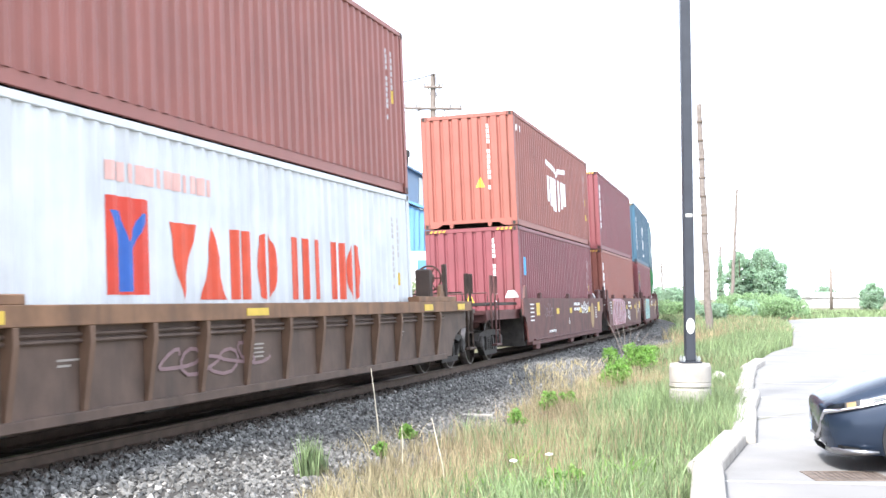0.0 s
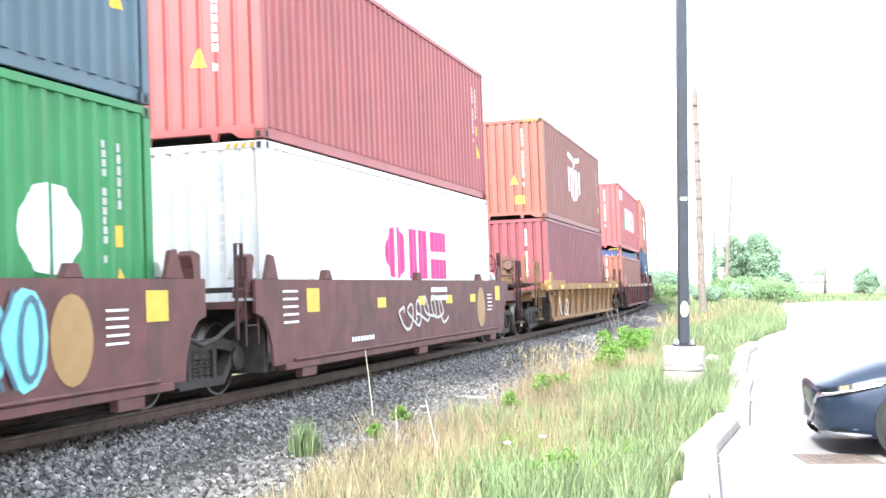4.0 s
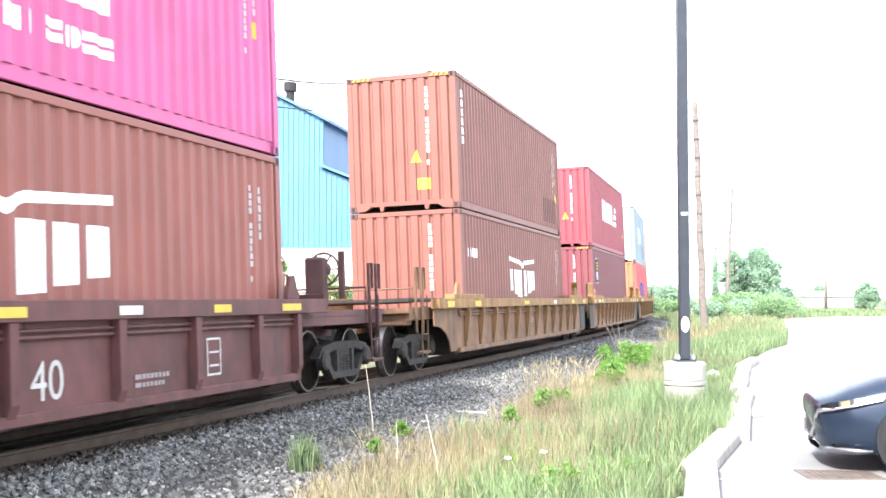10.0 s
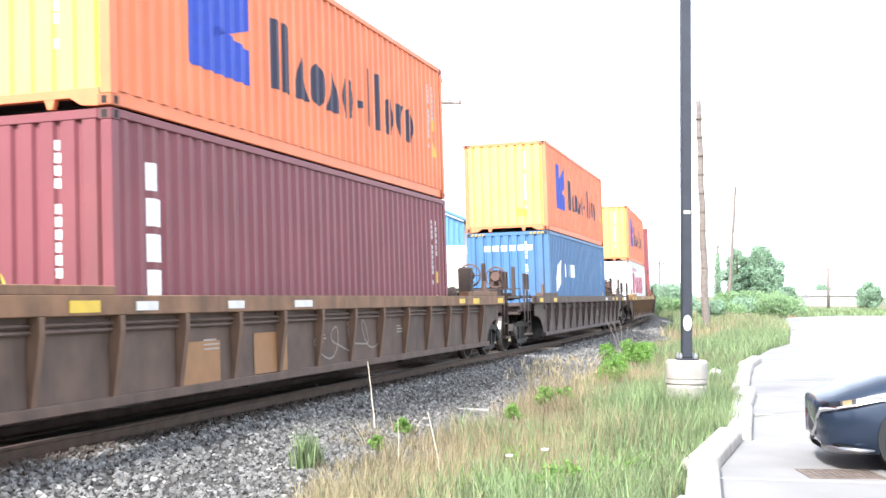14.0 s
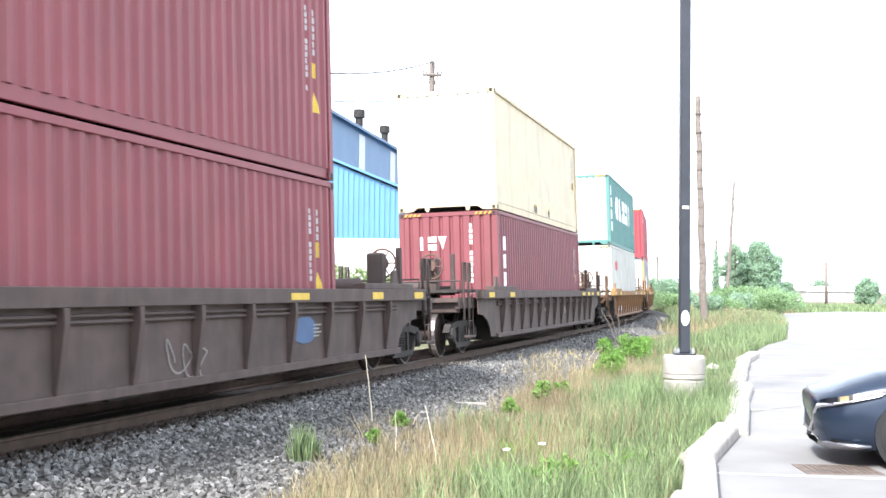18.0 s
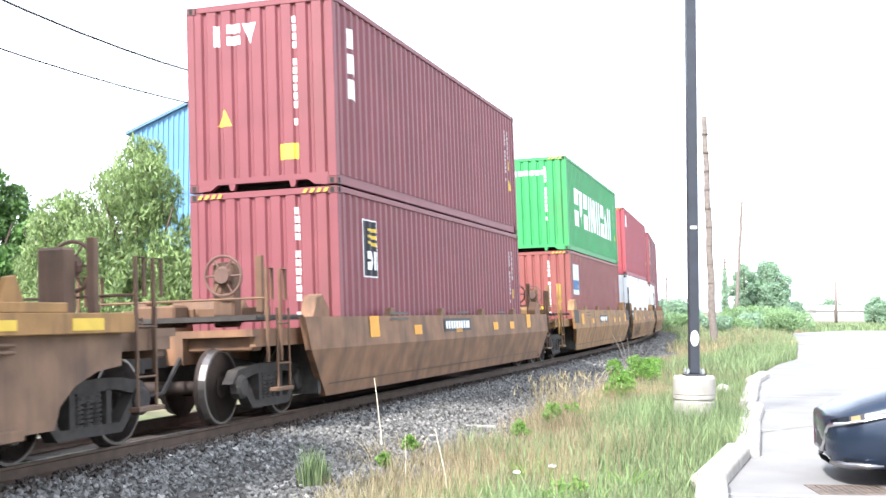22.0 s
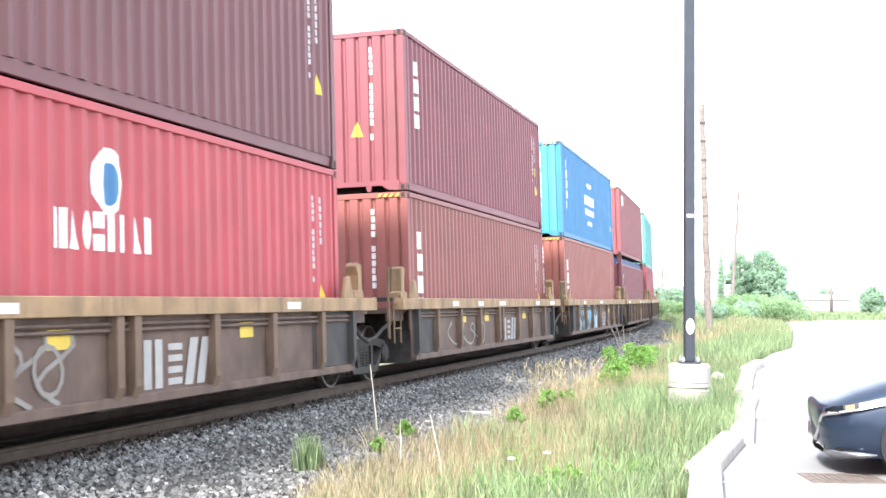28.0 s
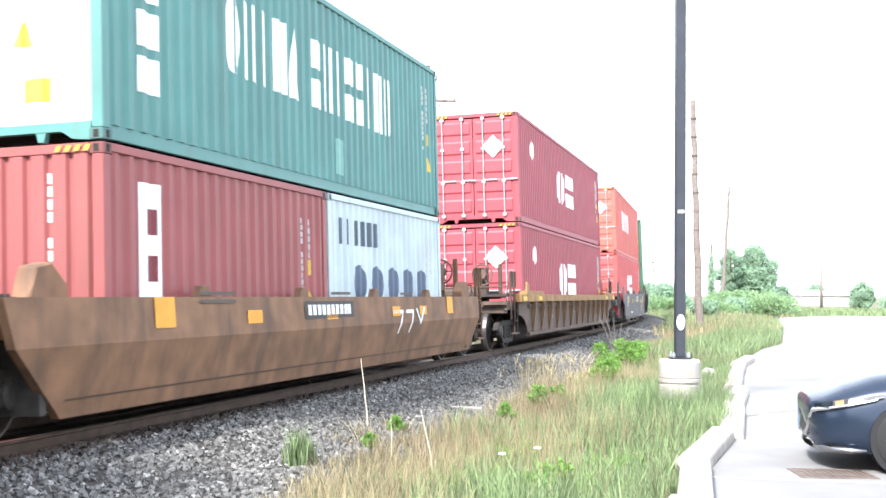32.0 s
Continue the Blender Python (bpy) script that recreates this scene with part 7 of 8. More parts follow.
def blue_building():
    root = tagged(new("blue_building"), "tall blue metal-clad gabled hall on a white block base", "industrial building")
    root.matrix_basis = pose(0, 0, 0)
    Y = 55.0
    top = lambda x: 11.98 - 0.5 * abs(x + 9.82)

    def shear(bm):
        for v in bm.verts:
            v.co.x += 0.175 * max(0.0, v.co.y - Y)
        return bm

    bm = bmesh.new()
    prism(bm, [(-14.34, 3.7), (-5.15, 3.7), (-5.15, top(-5.15)), (-9.82, 11.98), (-14.34, top(-14.34))], Y, Y + 0.15, "y")
    part("gable_wall", bm, M_BLUE, root)
    ribs(-14.3, -5.2, top, 3.7, 0.24, Y, "gable_ribs", M_BLUE, root)
    lean = lambda x: 7.36 - 0.4 * (x + 5.15)
    bm = bmesh.new()
    prism(bm, [(-5.146, 3.7), (1.2, 3.7), (1.2, lean(1.2)), (-5.146, lean(-5.146))], Y, Y + 0.15, "y")
    part("annex_wall", bm, M_BLUE, root)
    ribs(-5.1, 1.15, lean, 3.7, 0.24, Y, "annex_ribs", M_BLUE, root)
    bm = bmesh.new()
    prism(bm, [(-5.3, 7.5), (1.5, 4.78), (1.5, 4.9), (-5.3, 7.62)], Y - 0.25, Y + 22, "y")
    part("annex_roof", shear(bm), M_BLUE, root, "pale edged lean-to roof")
    # long side wall above the lean-to; its shade is put in with the greyer blue
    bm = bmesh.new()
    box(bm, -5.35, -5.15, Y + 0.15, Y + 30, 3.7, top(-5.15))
    side = part("side_wall", shear(bm), M_BLUED, root, "long blue side wall, greyed for its shade")
    for yy in (Y + 6.5, Y + 14.1, Y + 22):
        bm = bmesh.new()
        box(bm, -5.15, -5.12, yy, yy + 1.3, 5.0, 9.4)
        part("light_panel", shear(bm), M_GALV, side, "pale translucent wall panel")
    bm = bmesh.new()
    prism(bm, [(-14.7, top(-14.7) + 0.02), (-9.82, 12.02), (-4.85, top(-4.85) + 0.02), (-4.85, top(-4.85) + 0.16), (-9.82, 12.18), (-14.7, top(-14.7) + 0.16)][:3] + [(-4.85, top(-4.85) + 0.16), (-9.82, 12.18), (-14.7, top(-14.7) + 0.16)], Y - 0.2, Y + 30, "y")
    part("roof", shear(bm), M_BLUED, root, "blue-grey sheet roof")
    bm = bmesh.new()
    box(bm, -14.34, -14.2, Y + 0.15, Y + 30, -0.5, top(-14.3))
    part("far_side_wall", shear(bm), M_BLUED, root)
    bm = bmesh.new()
    box(bm, -14.5, 1.3, Y - 0.06, Y + 0.2, -0.6, 3.7)
    box(bm, 1.1, 1.3, Y + 0.2, Y + 22, -0.6, 4.85)
    part("block_base", shear(bm), M_WHITEWALL, root, "white painted block base wall")
    for i in range(17):
        bm = bmesh.new()
        x = -14.3 + i * 0.95
        box(bm, x, x + 0.9, Y - 0.075, Y - 0.05, 3.3, 3.62)
        part("coping_panel", bm, M_WHITEWALL, root)
    bm = bmesh.new()
    box(bm, -1.0, -0.2, Y - 0.09, Y - 0.07, 2.6, 3.3)
    part("notice_board", bm, M_BLUE, root, "small pale blue board")
    for x, y in ((-7.15, Y + 1.6), (-5.5, Y + 8), (-5.5, Y + 14.2), (-5.5, Y + 19.5)):
        bm = bmesh.new()
        z = top(x)
        lathe(bm, [(0.2, z - 0.3), (0.2, z + 0.6), (0.3, z + 0.62), (0.3, z + 1.0), (0.24, z + 1.05)], 14, "z", (x, y, 0))
        part("roof_vent", shear(bm), M_STEEL, root, "dark grey metal roof vent")


def far_building(name, x, y, w, d, h, roof, wall, label, windows=3):
    root = tagged(new(name), label, "building")
    root.matrix_basis = pose(x, y, -0.5)
    bm = bmesh.new()
    box(bm, -w / 2, w / 2, 0, d, 0, h)
    part("wall", bm, wall, root)
    bm = bmesh.new()
    prism(bm, [(-0.4, h), (d + 0.4, h), (d / 2, h + roof)], -w / 2 - 0.3, w / 2 + 0.3, "x")
    part("roof", bm, M_WHITEWALL, root, "pale pitched roof")
    for i in range(windows):
        xx = -w / 2 + (i + 0.6) * w / (windows + 0.2)
        bm = bmesh.new()
        box(bm, xx - 0.4, xx + 0.4, -0.06, 0.0, h * 0.5, h * 0.72)
        part("window", bm, M_GALV, root)


blue_building()
far_building("house", 76.5, 230, 9.3, 8, 2.15, 0.95, M_PALEWALL, "low white house with a pale roof", 4)
far_building("house", 60.5, 207, 2.9, 5, 1.7, 0.6, M_PALEWALL, "small white outbuilding beside the house", 1)
far_building("warehouse", -22, 88, 14, 24, 7.6, 1.6, M_BLUED, "far blue-grey shed with a shallow roof", 0)


def guard_rail():
    root = tagged(new("guard_rail"), "low dark timber barrier at the far end of the car park", "barrier")
    root.matrix_basis = pose(41.3, 129, -0.45)
    for i in range(4):
        bm = bmesh.new()
        box(bm, -2.6 + i * 1.7, -2.45 + i * 1.7, 0, 0.15, 0, 0.3)
        part("post", bm, M_TIE, root)
    bm = bmesh.new()
    box(bm, -3.2, 3.2, -0.1, 0.0, 0.08, 0.36)
    part("beam", bm, M_TIE, root, bevel=0.02)


guard_rail()
bm = bmesh.new()
lathe(bm, [(0.26, 0), (0.22, 6.7)], 14)
tagged(new("chimney", finish("chimney", bm, M_POLEWOOD, True)), "slim dark far chimney stack", "chimney").matrix_basis = pose(62.4, 190, -0.5)


# ---- plants ----
RNG = np.random.default_rng(11)


def blade_mesh(name, base, h, w, lean, mat, rng):
    """Bent tapering blades: base (n, 3), heights, widths, lean in metres."""
    n = len(base)
    a = rng.uniform(0, 2 * np.pi, n)
    b = rng.uniform(0, 2 * np.pi, n)
    side = np.column_stack([np.cos(a), np.sin(a), np.zeros(n)]) * (w / 2)[:, None]
    bend = np.column_stack([np.cos(b), np.sin(b), np.zeros(n)]) * lean[:, None]
    up = np.column_stack([np.zeros(n), np.zeros(n), h])
    v = np.stack([base - side, base + side, base + side * 0.75 + up * 0.55 + bend * 0.3, base - side * 0.75 + up * 0.55 + bend * 0.3, base + up + bend], 1)
    k = 5 * np.arange(n)[:, None]
    f = np.concatenate([k + np.array([[0, 1, 2]]), k + np.array([[0, 2, 3]]), k + np.array([[3, 2, 4]])]).tolist()
    return raw_mesh(name, v.reshape(-1, 3).tolist(), f, mat)


def patchy(xy, scale, off):
    return np.array([noise.noise((x * scale, y * scale, off)) for x, y in xy])


def scatter(n, s0, s1, l0, l1, rng):
    s, la = rng.uniform(s0, s1, n), rng.uniform(l0, l1, n)
    xy = np.array([beside(a, b)[:2] for a, b in zip(s, la)])
    return s, la, xy


def on_ground(xy, la):
    return np.column_stack([xy, ground_z(la) + 0.05 * patchy(xy, 0.8, 3.0) - 0.02])


def off_lot(xy):
    e = np.array(LOT_EDGE)
    return xy[:, 0] < np.interp(xy[:, 1], e[:, 1], e[:, 0]) - 0.12


def tufts(n, per, s0, s1, l0, l1, rng, spread=0.06):
    """Blades in tufts: tuft number, place and lateral distance of every blade."""
    s, la, xy = scatter(n, s0, s1, l0, l1, rng)
    k = np.repeat(np.arange(n), per)
    return k, la[k], xy[k] + rng.normal(0, spread, (n * per, 2))


def meadow():
    rng = RNG
    per = 12
    k, la, xy = tufts(10500, per, -12, 34, 2.7, 7.2, rng)
    first = np.arange(0, len(k), per)
    edge = 3.22 + 0.42 * patchy(xy[first], 0.6, 9)[k] + rng.normal(0, 0.12, len(first))[k]
    lush = (0.95 * patchy(xy[first], 0.4, 20) - 0.4 * np.clip(5.3 - la[first], -0.7, 1.2) + rng.normal(0, 0.22, len(first)))[k]
    tall = np.clip(0.62 + 0.6 * patchy(xy[first], 0.35, 31) + rng.normal(0, 0.16, len(first)), 0.3, 1.25)[k]
    keep = (la > edge) & off_lot(xy)
    la, xy, lush, tall = la[keep], xy[keep], lush[keep], tall[keep]
    dry = lush + rng.normal(0, 0.15, len(la)) < -0.22
    for m, mat, name, word, w in ((~dry, M_GRASS, "grass", "long green grass blades on the verge", 0.011), (dry, M_DRY, "dry_grass", "dry straw-coloured grass on the verge", 0.008)):
        b = on_ground(xy[m], la[m])
        n = len(b)
        h = rng.uniform(0.2, 0.52, n) * tall[m]
        tagged(new(name, blade_mesh(name, b, h, np.full(n, w) * rng.uniform(0.7, 1.5, n), h * rng.uniform(0.05, 0.6, n), mat, rng)), word, "grass", kind="stuff")
    s, la, xy = scatter(30000, -12, 40, 3.4, 7.4, rng)
    keep = off_lot(xy) & (patchy(xy, 0.38, 55) + 0.2 * np.clip(5.2 - la, -0.8, 1) + rng.normal(0, 0.16, len(la)) > 0.28)
    la, xy = la[keep], xy[keep]
    n = len(la)
    h = rng.uniform(0.32, 0.64, n)
    tagged(new("seed_haze", blade_mesh("seed_haze", on_ground(xy, la), h, rng.uniform(0.003, 0.006, n), h * rng.uniform(0.05, 0.4, n), M_SEED, rng)), "fine reddish ripe grass stems over the verge", "grass", kind="stuff")
    n = 2600
    a, d = rng.uniform(0, 2 * np.pi, n), 0.36 + rng.gamma(1.6, 0.22, n)
    xy = np.column_stack([3.765 + d * np.cos(a), 18.0 + d * np.sin(a)])
    xy = xy[off_lot(xy)]
    n = len(xy)
    h = rng.uniform(0.3, 0.62, n)
    tagged(new("tall_grass", blade_mesh("tall_grass", np.column_stack([xy, np.full(n, -0.42)]), h, rng.uniform(0.008, 0.016, n), h * rng.uniform(0.05, 0.5, n), M_GRASS, rng)), "long grass grown up round the lamp base", "grass", kind="stuff")
    n = 16000
    xy = np.column_stack([rng.uniform(26, 78, n), 99 + 60 * rng.random(n) ** 1.3])
    xy = xy[off_lot(xy)]
    n = len(xy)
    h = rng.uniform(0.25, 0.6, n)
    tagged(new("field_grass", blade_mesh("field_grass", np.column_stack([xy, np.full(n, -0.42)]), h, rng.uniform(0.06, 0.14, n), h * rng.uniform(0.1, 0.5, n), M_GRASS, rng)), "rough grass beyond the far end of the car park", "grass", kind="stuff")
    s, la, xy = scatter(30000, 34, 110, 2.6, 16, rng)
    keep = off_lot(xy)
    s, la, xy = s[keep], la[keep], xy[keep]
    dry = patchy(xy, 0.16, 40) + rng.normal(0, 0.22, len(la)) > 0.15
    for m, mat, name in ((~dry, M_GRASS, "far_grass"), (dry, M_DRY, "far_dry_grass")):
        b = on_ground(xy[m], la[m])
        n = len(b)
        h = rng.uniform(0.3, 0.8, n)
        tagged(new(name, blade_mesh(name, b, h, rng.uniform(0.025, 0.05, n), h * rng.uniform(0.1, 0.5, n), mat, rng)), "tall grass along the far verge", "grass", kind="stuff")
    rng = np.random.default_rng(77)
    n = 9000
    y = rng.uniform(30, 72, n)
    e = np.array(LOT_EDGE)
    xy = np.column_stack([np.interp(y, e[:, 1], e[:, 0]) - 0.08 - rng.uniform(0, 2.6, n), y])
    h = rng.uniform(0.3, 0.7, n)
    tagged(new("edge_grass", blade_mesh("edge_grass", np.column_stack([xy, np.full(n, -0.42)]), h, rng.uniform(0.018, 0.036, n), h * rng.uniform(0.1, 0.6, n), M_GRASS, rng)), "long grass leaning over the edge of the car park", "grass", kind="stuff")


def leaves(name, blobs, n, size, mat, rng, droop=0.0, slim=0.45, shell=0.5):
    """A crown of single leaves in a cloud of ellipsoids (centre, radii)."""
    w = np.array([r[0] * r[1] * r[2] for _, r in blobs]) ** 0.67
    pick = rng.choice(len(blobs), n, p=w / w.sum())
    c = np.array([b[0] for b in blobs])[pick]
    r = np.array([b[1] for b in blobs])[pick]
    d = rng.normal(size=(n, 3))
    d /= np.linalg.norm(d, axis=1)[:, None]
    rad = shell + (1 - shell) * rng.random(n) ** 0.7
    lump = 1 + 0.22 * np.array([noise.noise(Vector(x * 2.1)) for x in (c * 0.7 + d)])
    p = c + d * r * (rad * lump)[:, None]
    u = rng.normal(size=(n, 3))
    u[:, 2] -= droop * 2
    u /= np.linalg.norm(u, axis=1)[:, None]
    t = np.cross(u, rng.normal(size=(n, 3)))
    t /= np.linalg.norm(t, axis=1)[:, None]
    L = rng.uniform(0.6, 1.3, n)[:, None] * size
    v = np.stack([p - u * L / 2, p + t * L * slim / 2, p + u * L / 2, p - t * L * slim / 2], 1)
    f = (4 * np.arange(n)[:, None] + np.arange(4)[None]).tolist()
    return raw_mesh(name, v.reshape(-1, 3).tolist(), f, mat)


def tree(name, base, height, spread, nblob, nleaf, size, mat, label, seed, low=0.25, droop=0.0, slim=0.45, category="tree"):
    rng = np.random.default_rng(seed)
    root = tagged(new(name), label, category)
    root.matrix_basis = Matrix.Translation(base)
    bm = bmesh.new()
    fork = Vector((0, 0, height * low))
    rod(bm, (0, 0, -0.3), fork, height * 0.028, height * 0.02, 8)
    part("trunk", bm, M_BARK, root)
    for i in range(7):
        a = i * 0.9 + rng.uniform(-0.3, 0.3)
        e = Vector((math.cos(a) * spread * rng.uniform(0.3, 0.75), math.sin(a) * spread * rng.uniform(0.3, 0.75), height * rng.uniform(0.5, 0.92)))
        m = fork.lerp(e, 0.5) + Vector((0, 0, height * 0.05))
        bm = bmesh.new()
        tube(bm, [fork, m, e], [height * 0.014, height * 0.009, height * 0.003], 6)
        part("limb", bm, M_BARK, root)
    blobs = []
    for i in range(nblob * 2):
        u = (i + 0.5) / (nblob * 2)
        wide = math.sin(math.pi * min(1, 0.18 + 0.82 * u)) ** 0.6
        rr = spread * rng.uniform(0.2, 0.4) * (0.7 + 0.3 * wide)
        a, d = i * 2.4, spread * wide * rng.uniform(0.25, 0.85)
        z = low * height * 0.5 + (height * (1 - low * 0.5) - rr) * u
        blobs.append(((math.cos(a) * d, math.sin(a) * d, max(z, rr * 0.6)), (rr, rr, rr * rng.uniform(0.75, 1.1))))
    c = part("crown", leaves("crown", blobs, nleaf, size, mat, rng, droop, slim), parent=root)
    c["kind"] = "stuff"
    return root


def shrub(name, base, height, spread, nleaf, size, mat, label, seed, slim=0.5, category="shrub"):
    rng = np.random.default_rng(seed)
    root = tagged(new(name), label, category)
    root.matrix_basis = Matrix.Translation(base)
    bm = bmesh.new()
    blobs = []
    for i in range(9):
        a = rng.uniform(0, 6.28)
        e = Vector((math.cos(a) * spread * rng.uniform(0.1, 0.8), math.sin(a) * spread * rng.uniform(0.1, 0.8), height * rng.uniform(0.4, 0.95)))
        rod(bm, (0, 0, -0.1), e * 0.9, 0.012 * height, 0.005 * height, 5)
        rr = spread * rng.uniform(0.25, 0.45)
        blobs.append(((e.x, e.y, max(e.z - rr * 0.5, rr * 0.5)), (rr, rr, rr * 0.9)))
    part("stem", bm, M_BARK, root)
    part("crown", leaves("crown", blobs, nleaf, size, mat, rng, 0, slim), parent=root)["kind"] = "stuff"
    return root


def plants():
    # willowy thicket behind the track
    for i, (x, y, h, sp, n) in enumerate(((-9.4, 37, 7.6, 2.3, 30000), (-6.7, 39, 6.6, 1.8, 22000), (-12.0, 38, 6.0, 2.2, 22000), (-7.8, 36, 4.0, 1.9, 14000), (-10.6, 34.5, 4.2, 2.0, 14000))):
        tree("willow", (x, y, -0.5), h, sp, 18, n, 0.2, M_LEAF2, "pale green willow with slender drooping leaves behind the track", 100 + i, 0.12, 0.7, 0.28)
    for i, (x, y, h, sp, n) in enumerate(((-17.6, 46, 7.9, 2.9, 20000), (-20.5, 44, 7.6, 3.2, 20000), (-14.6, 43, 5.6, 2.2, 14000), (-16.2, 40, 5.0, 2.2, 14000), (-23, 47, 9.0, 3.4, 14000))):
        tree("tree", (x, y, -0.5), h, sp, 14, n, 0.26, M_LEAF, "dense green broadleaf tree beyond the track", 120 + i, 0.2)
    for i, (x, y) in enumerate(((-5.6, 44), (-4.1, 45), (-2.6, 46), (-0.9, 47.5), (0.8, 49), (-3.2, 43))):
        shrub("bush", (x, y, -0.5), 2.5 + 0.5 * (i % 2), 1.2, 2200, 0.16, M_LEAF2, "low leafy bush in front of the white wall", 140 + i)
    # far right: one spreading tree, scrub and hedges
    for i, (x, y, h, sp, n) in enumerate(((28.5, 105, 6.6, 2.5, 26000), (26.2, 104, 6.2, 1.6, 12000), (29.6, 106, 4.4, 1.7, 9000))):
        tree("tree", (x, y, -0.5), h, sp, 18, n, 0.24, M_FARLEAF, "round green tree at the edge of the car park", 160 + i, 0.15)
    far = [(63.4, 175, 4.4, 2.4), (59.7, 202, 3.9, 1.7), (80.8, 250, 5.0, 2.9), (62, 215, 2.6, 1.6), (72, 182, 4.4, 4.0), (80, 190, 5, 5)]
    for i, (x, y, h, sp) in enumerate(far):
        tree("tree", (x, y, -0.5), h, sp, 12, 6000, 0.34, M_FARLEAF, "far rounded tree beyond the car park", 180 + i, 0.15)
    rng = np.random.default_rng(3)
    ivy = [b for b in bpy.data.objects if b.name.startswith("utility_pole") and abs(b.matrix_basis.translation.x - 35.3) < 0.1][0]
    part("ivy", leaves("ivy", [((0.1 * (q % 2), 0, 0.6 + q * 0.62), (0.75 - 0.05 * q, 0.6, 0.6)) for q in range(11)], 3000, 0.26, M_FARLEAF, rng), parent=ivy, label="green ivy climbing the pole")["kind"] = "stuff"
    for i in range(9):
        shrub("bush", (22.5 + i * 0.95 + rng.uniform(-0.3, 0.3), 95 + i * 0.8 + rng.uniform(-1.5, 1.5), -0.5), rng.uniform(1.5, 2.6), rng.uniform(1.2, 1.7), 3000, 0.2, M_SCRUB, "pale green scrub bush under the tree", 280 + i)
    for i in range(22):
        s = 66 + i * 3.0
        la = rng.uniform(4.2, 11.5)
        p = beside(s, la)
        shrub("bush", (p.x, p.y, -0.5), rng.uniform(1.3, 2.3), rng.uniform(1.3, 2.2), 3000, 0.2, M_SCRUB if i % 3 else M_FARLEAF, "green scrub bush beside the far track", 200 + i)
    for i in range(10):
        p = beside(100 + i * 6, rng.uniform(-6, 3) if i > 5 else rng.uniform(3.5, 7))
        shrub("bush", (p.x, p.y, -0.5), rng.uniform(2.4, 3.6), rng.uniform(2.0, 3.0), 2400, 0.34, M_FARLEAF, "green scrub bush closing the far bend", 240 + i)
    # leafy weeds at the gravel's edge
    for i, (x, y, h, sp) in enumerate(((3.8, 25.8, 0.85, 0.48), (3.62, 24.5, 0.6, 0.36), (1.12, 17.4, 0.3, 0.16), (1.75, 19.3, 0.42, 0.2), (2.2, 20.2, 0.4, 0.2), (-0.41, 15.6, 0.32, 0.14), (-0.72, 14.0, 0.24, 0.12), (1.15, 11.3, 0.3, 0.22), (0.95, 10.7, 0.28, 0.2), (4.9, 29.5, 0.8, 0.5), (5.6, 32.5, 0.8, 0.6))):
        shrub("weed", (x, y, -0.45), h, sp, 1700 if sp > 0.35 else 420, 0.075, M_WEED, "leafy bright green weed at the gravel's edge", 300 + i, 0.42, "weed")


def stalk(x, y, h, dx, dy, r, label, mat, seed=0, head=False):
    bm = bmesh.new()
    n = 6
    rr = random.Random(seed)
    pts = [Vector((dx * (i / n) ** 1.6 + rr.uniform(-0.008, 0.008), dy * (i / n) ** 1.6, h * i / n)) for i in range(n + 1)]
    tube(bm, pts, [r * (1 - 0.6 * i / n) for i in range(n + 1)], 5)
    ob = tagged(new("stalk", finish("stalk", bm, mat)), label, "stalk", "bare stalks")
    ob.matrix_basis = pose(x, y, -0.47)
    return ob


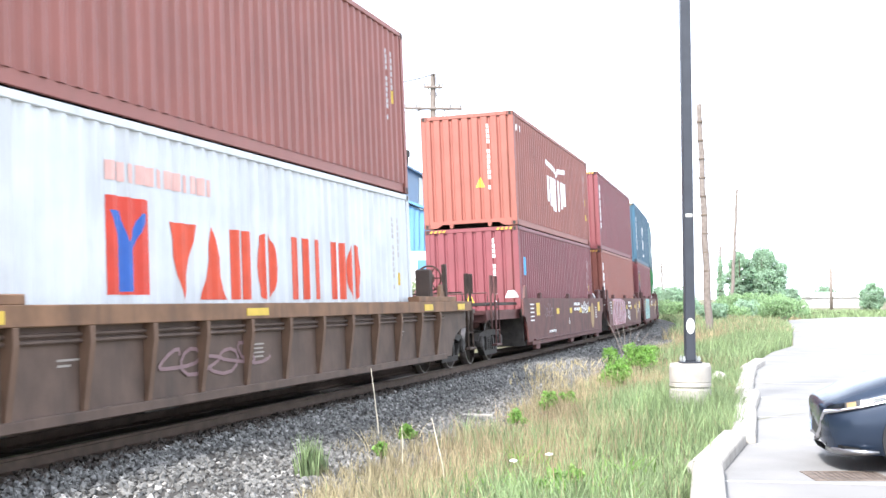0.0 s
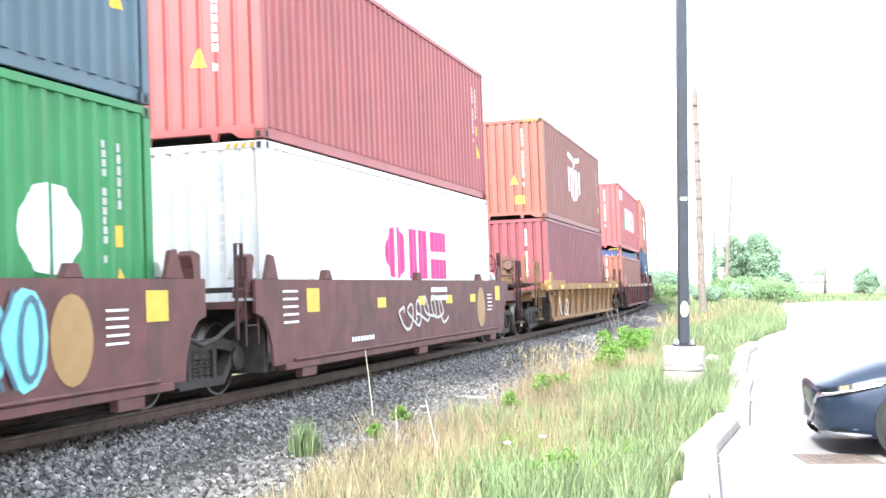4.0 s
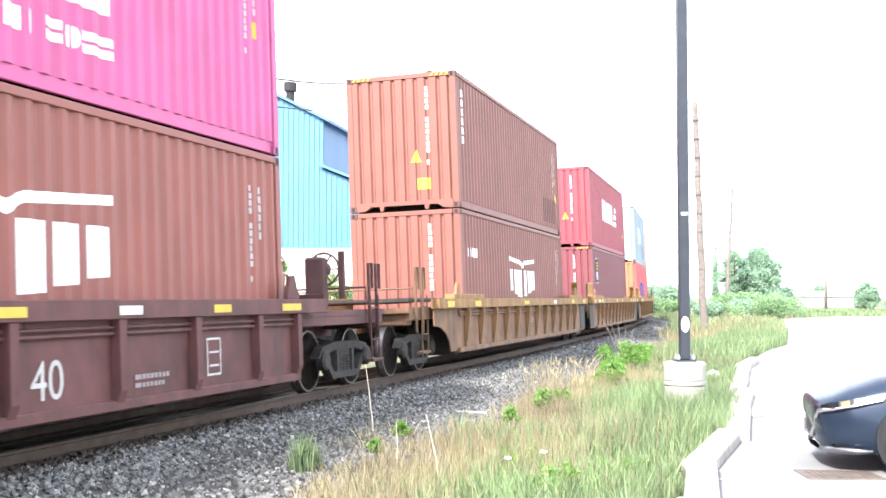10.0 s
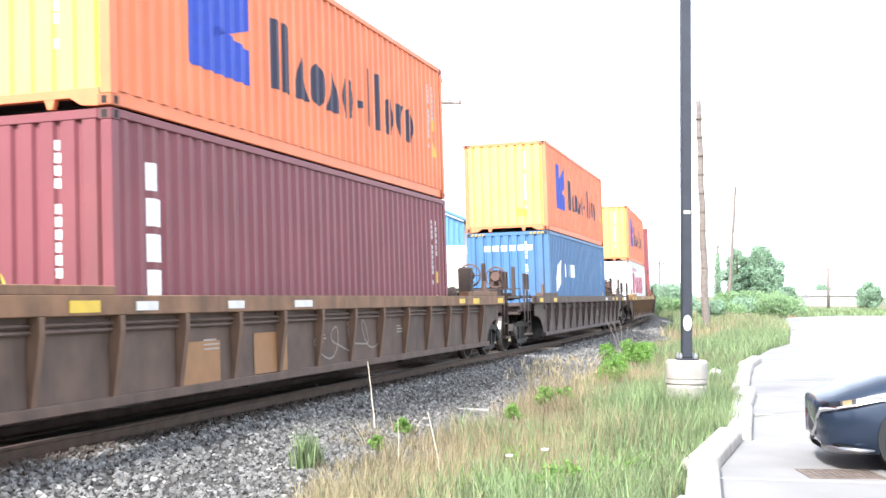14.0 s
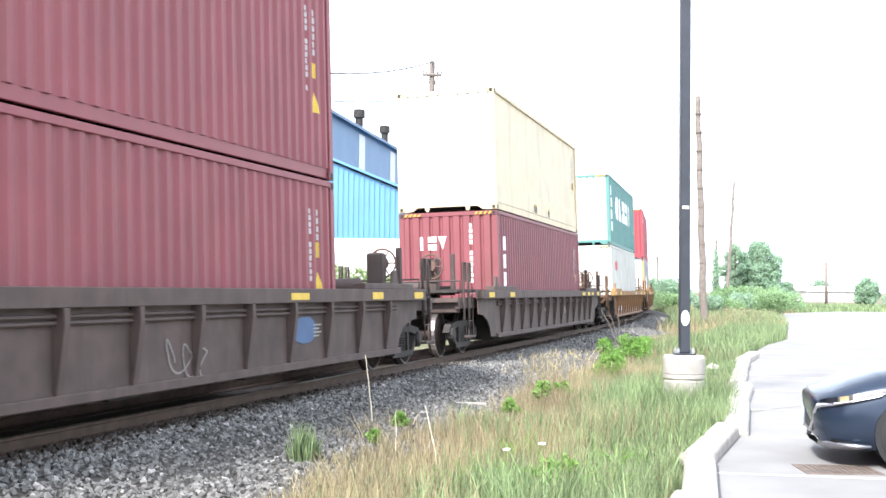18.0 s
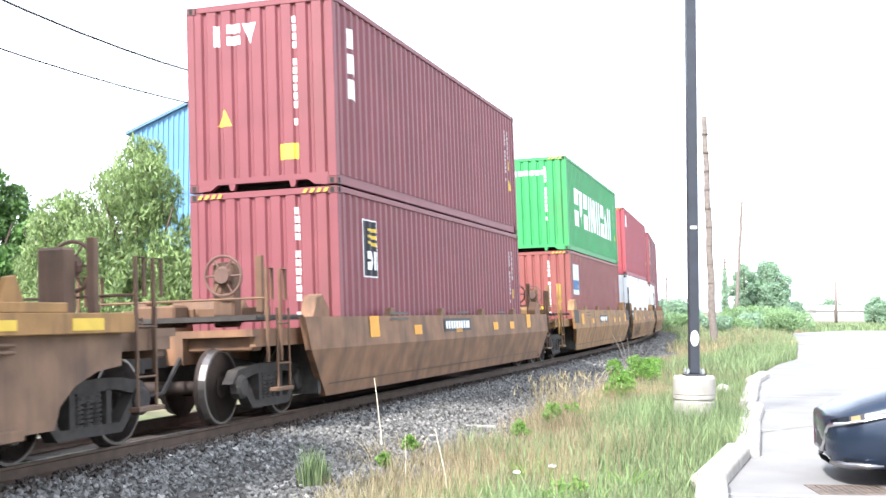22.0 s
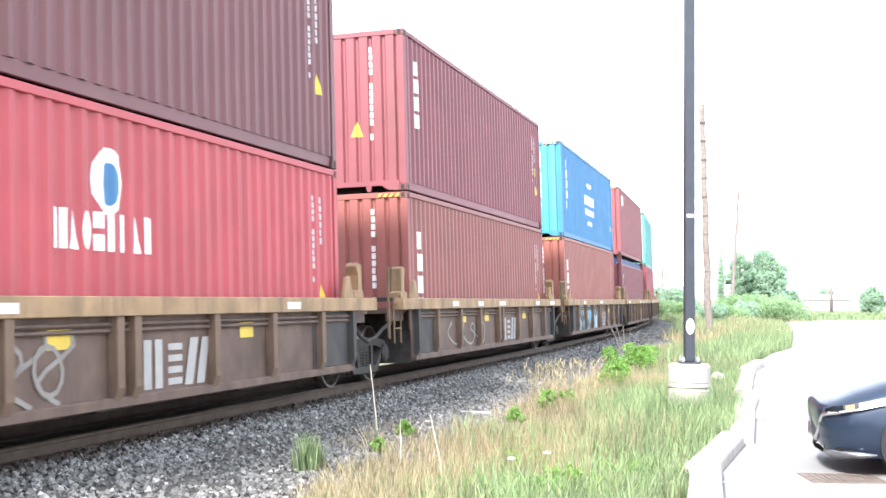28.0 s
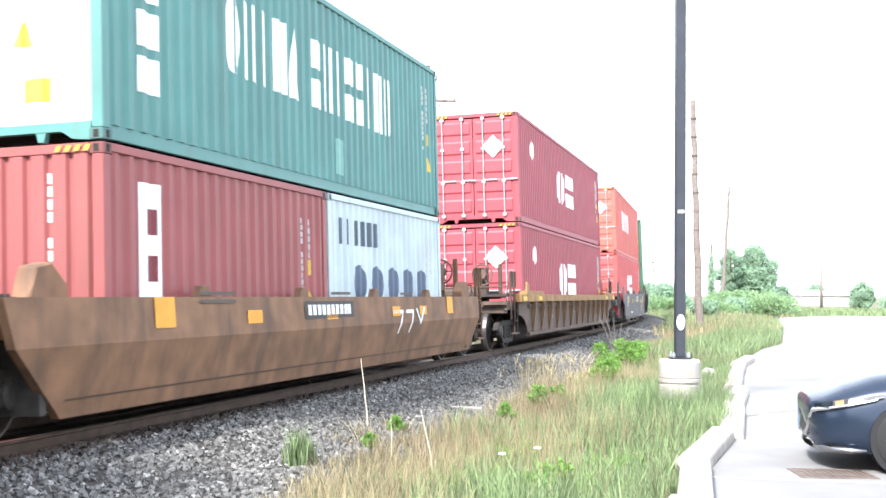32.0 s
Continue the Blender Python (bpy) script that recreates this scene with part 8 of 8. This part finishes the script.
def stalks():
    stalk(-0.8, 15.6, 1.02, -0.1, 0, 0.0125, "single bare pale stalk standing in the gravel", M_STALK, 1)
    stalk(-1.6, 18.7, 0.5, -0.28, 0, 0.0105, "leaning bare stalk in the gravel", M_STALK, 2)
    stalk(-0.41, 13.1, 0.55, 0.0, 0, 0.007, "thin bare stalk at the grass edge", M_STALK, 3)
    stalk(0.05, 12.0, 0.72, -0.14, 0, 0.0105, "thin bare stalk at the grass edge", M_STALK, 4)
    for i in range(7):
        stalk(5.1 + 0.05 * i, 33.0 + 0.1 * i, 1.35 - 0.08 * i, (-0.5 + 0.2 * i), 0, 0.018, "dead grey cane among the weeds", M_POLEWOOD, 10 + i)
    rg = np.random.default_rng(6)
    for gx, gy, hh in ((-1.36, 12.4, 0.6), (-1.3, 12.7, 0.45)):
        n = 130
        b = np.column_stack([gx + rg.normal(0, 0.05, n), gy + rg.normal(0, 0.05, n), np.full(n, -0.5)])
        h = rg.uniform(0.5, 1.0, n) * hh
        ob = tagged(new("weed", blade_mesh("weed", b, h, rg.uniform(0.012, 0.025, n), h * rg.uniform(0.05, 0.3, n), M_GRASS, rg)), "upright bright green weed growing in the gravel", "weed", kind="stuff")
    for gx, gy, hh in ((0.75, 10.9, 0.4), (1.15, 11.2, 0.45), (1.5, 11.0, 0.4), (0.3, 11.3, 0.36), (1.9, 12.4, 0.4), (0.9, 13.2, 0.4)):
        n = 34
        b = np.column_stack([gx + rg.normal(0, 0.12, n), gy + rg.normal(0, 0.12, n), np.full(n, -0.5)])
        h = rg.uniform(0.6, 1.0, n) * hh
        tagged(new("weed", blade_mesh("weed", b, h, rg.uniform(0.018, 0.034, n), h * rg.uniform(0.3, 1.0, n), M_WEED, rg)), "broad-bladed bright green weed in the verge", "weed", kind="stuff")
    for i, (fx, fy, fh) in enumerate(((0.68, 11.6, 0.34), (1.05, 11.9, 0.36))):
        stem = stalk(fx, fy, fh, 0.03, 0, 0.004, "green flower stem with a flat white flower head", M_WEED, 60 + i)
        bm = bmesh.new()
        for q in range(18):
            a, d = q * 2.4, 0.008 * math.sqrt(q)
            c = Vector((0.03 + d * math.cos(a), d * math.sin(a), fh + 0.004 * math.cos(q)))
            lathe(bm, [(0.0, -0.006), (0.008, 0.0), (0.006, 0.012), (0.0, 0.016)], 6, "z", c)
        part("flower_head", bm, M_WHITEWALL, stem, "flat white flower head")
    for gx, gy, hh in ((-1.13, 14.2, 0.34), (-0.82, 14.9, 0.42), (-0.5, 13.6, 0.36), (-0.89, 12.7, 0.32), (-1.2, 12.5, 0.26), (-0.5, 15.8, 0.4), (-0.7, 14.2, 0.4), (-0.3, 14.6, 0.4), (-0.6, 12.9, 0.36)):
        n = 90
        b = np.column_stack([gx + rg.normal(0, 0.1, n), gy + rg.normal(0, 0.12, n), np.full(n, -0.5)])
        h = rg.uniform(0.45, 1.0, n) * hh
        tagged(new("grass_tuft", blade_mesh("grass_tuft", b, h, rg.uniform(0.006, 0.012, n), h * rg.uniform(0.1, 0.7, n), M_DRY, rg)), "dry straw-coloured grass tuft in the gravel", "grass", "dry tufts", "stuff")
    rng = random.Random(4)
    bm = bmesh.new()
    for i in range(150):
        g = rng.choice(((1.85, 21.9), (2.3, 22.3), (2.6, 22.1), (2.9, 23.2), (2.0, 21.5), (1.7, 21.0)))
        x, y = g[0] + rng.gauss(0, 0.22), g[1] + rng.gauss(0, 0.5)
        h = rng.uniform(0.4, 0.85)
        a = Vector((x, y, -0.5))
        b = a + Vector((rng.gauss(0, 0.12), rng.gauss(0, 0.12), h))
        rod(bm, a, b, 0.004, 0.002, 3)
        rod(bm, b - Vector((0, 0, 0.12)), b + Vector((rng.gauss(0, 0.05), 0, -0.02)), 0.013, 0.004, 4)
    tagged(new("seed_grass", finish("seed_grass", bm, M_DRY)), "straw-coloured seeding grass stems by the gravel", "grass", kind="stuff")
    for i, (x, y, l, a, w) in enumerate(((0.58, 18.75, 0.5, 70, 0.09), (1.04, 22.5, 0.55, 60, 0.08), (0.28, 24.5, 0.85, 58, 0.1))):
        bm = bmesh.new()
        box(bm, -l / 2, l / 2, -w / 2, w / 2, 0, 0.07)
        ob = tagged(new("timber_scrap", finish("timber_scrap", bm, M_POLEWOOD if i else M_CONC, bevel=0.01)), "broken pale scrap lying on the gravel" if i == 0 else "grey broken timber lying on the gravel", "debris")
        ob.matrix_basis = pose(x, y, -0.42, 0, 3, 90 - a)


meadow()
plants()
stalks()


sleepers()
motions()
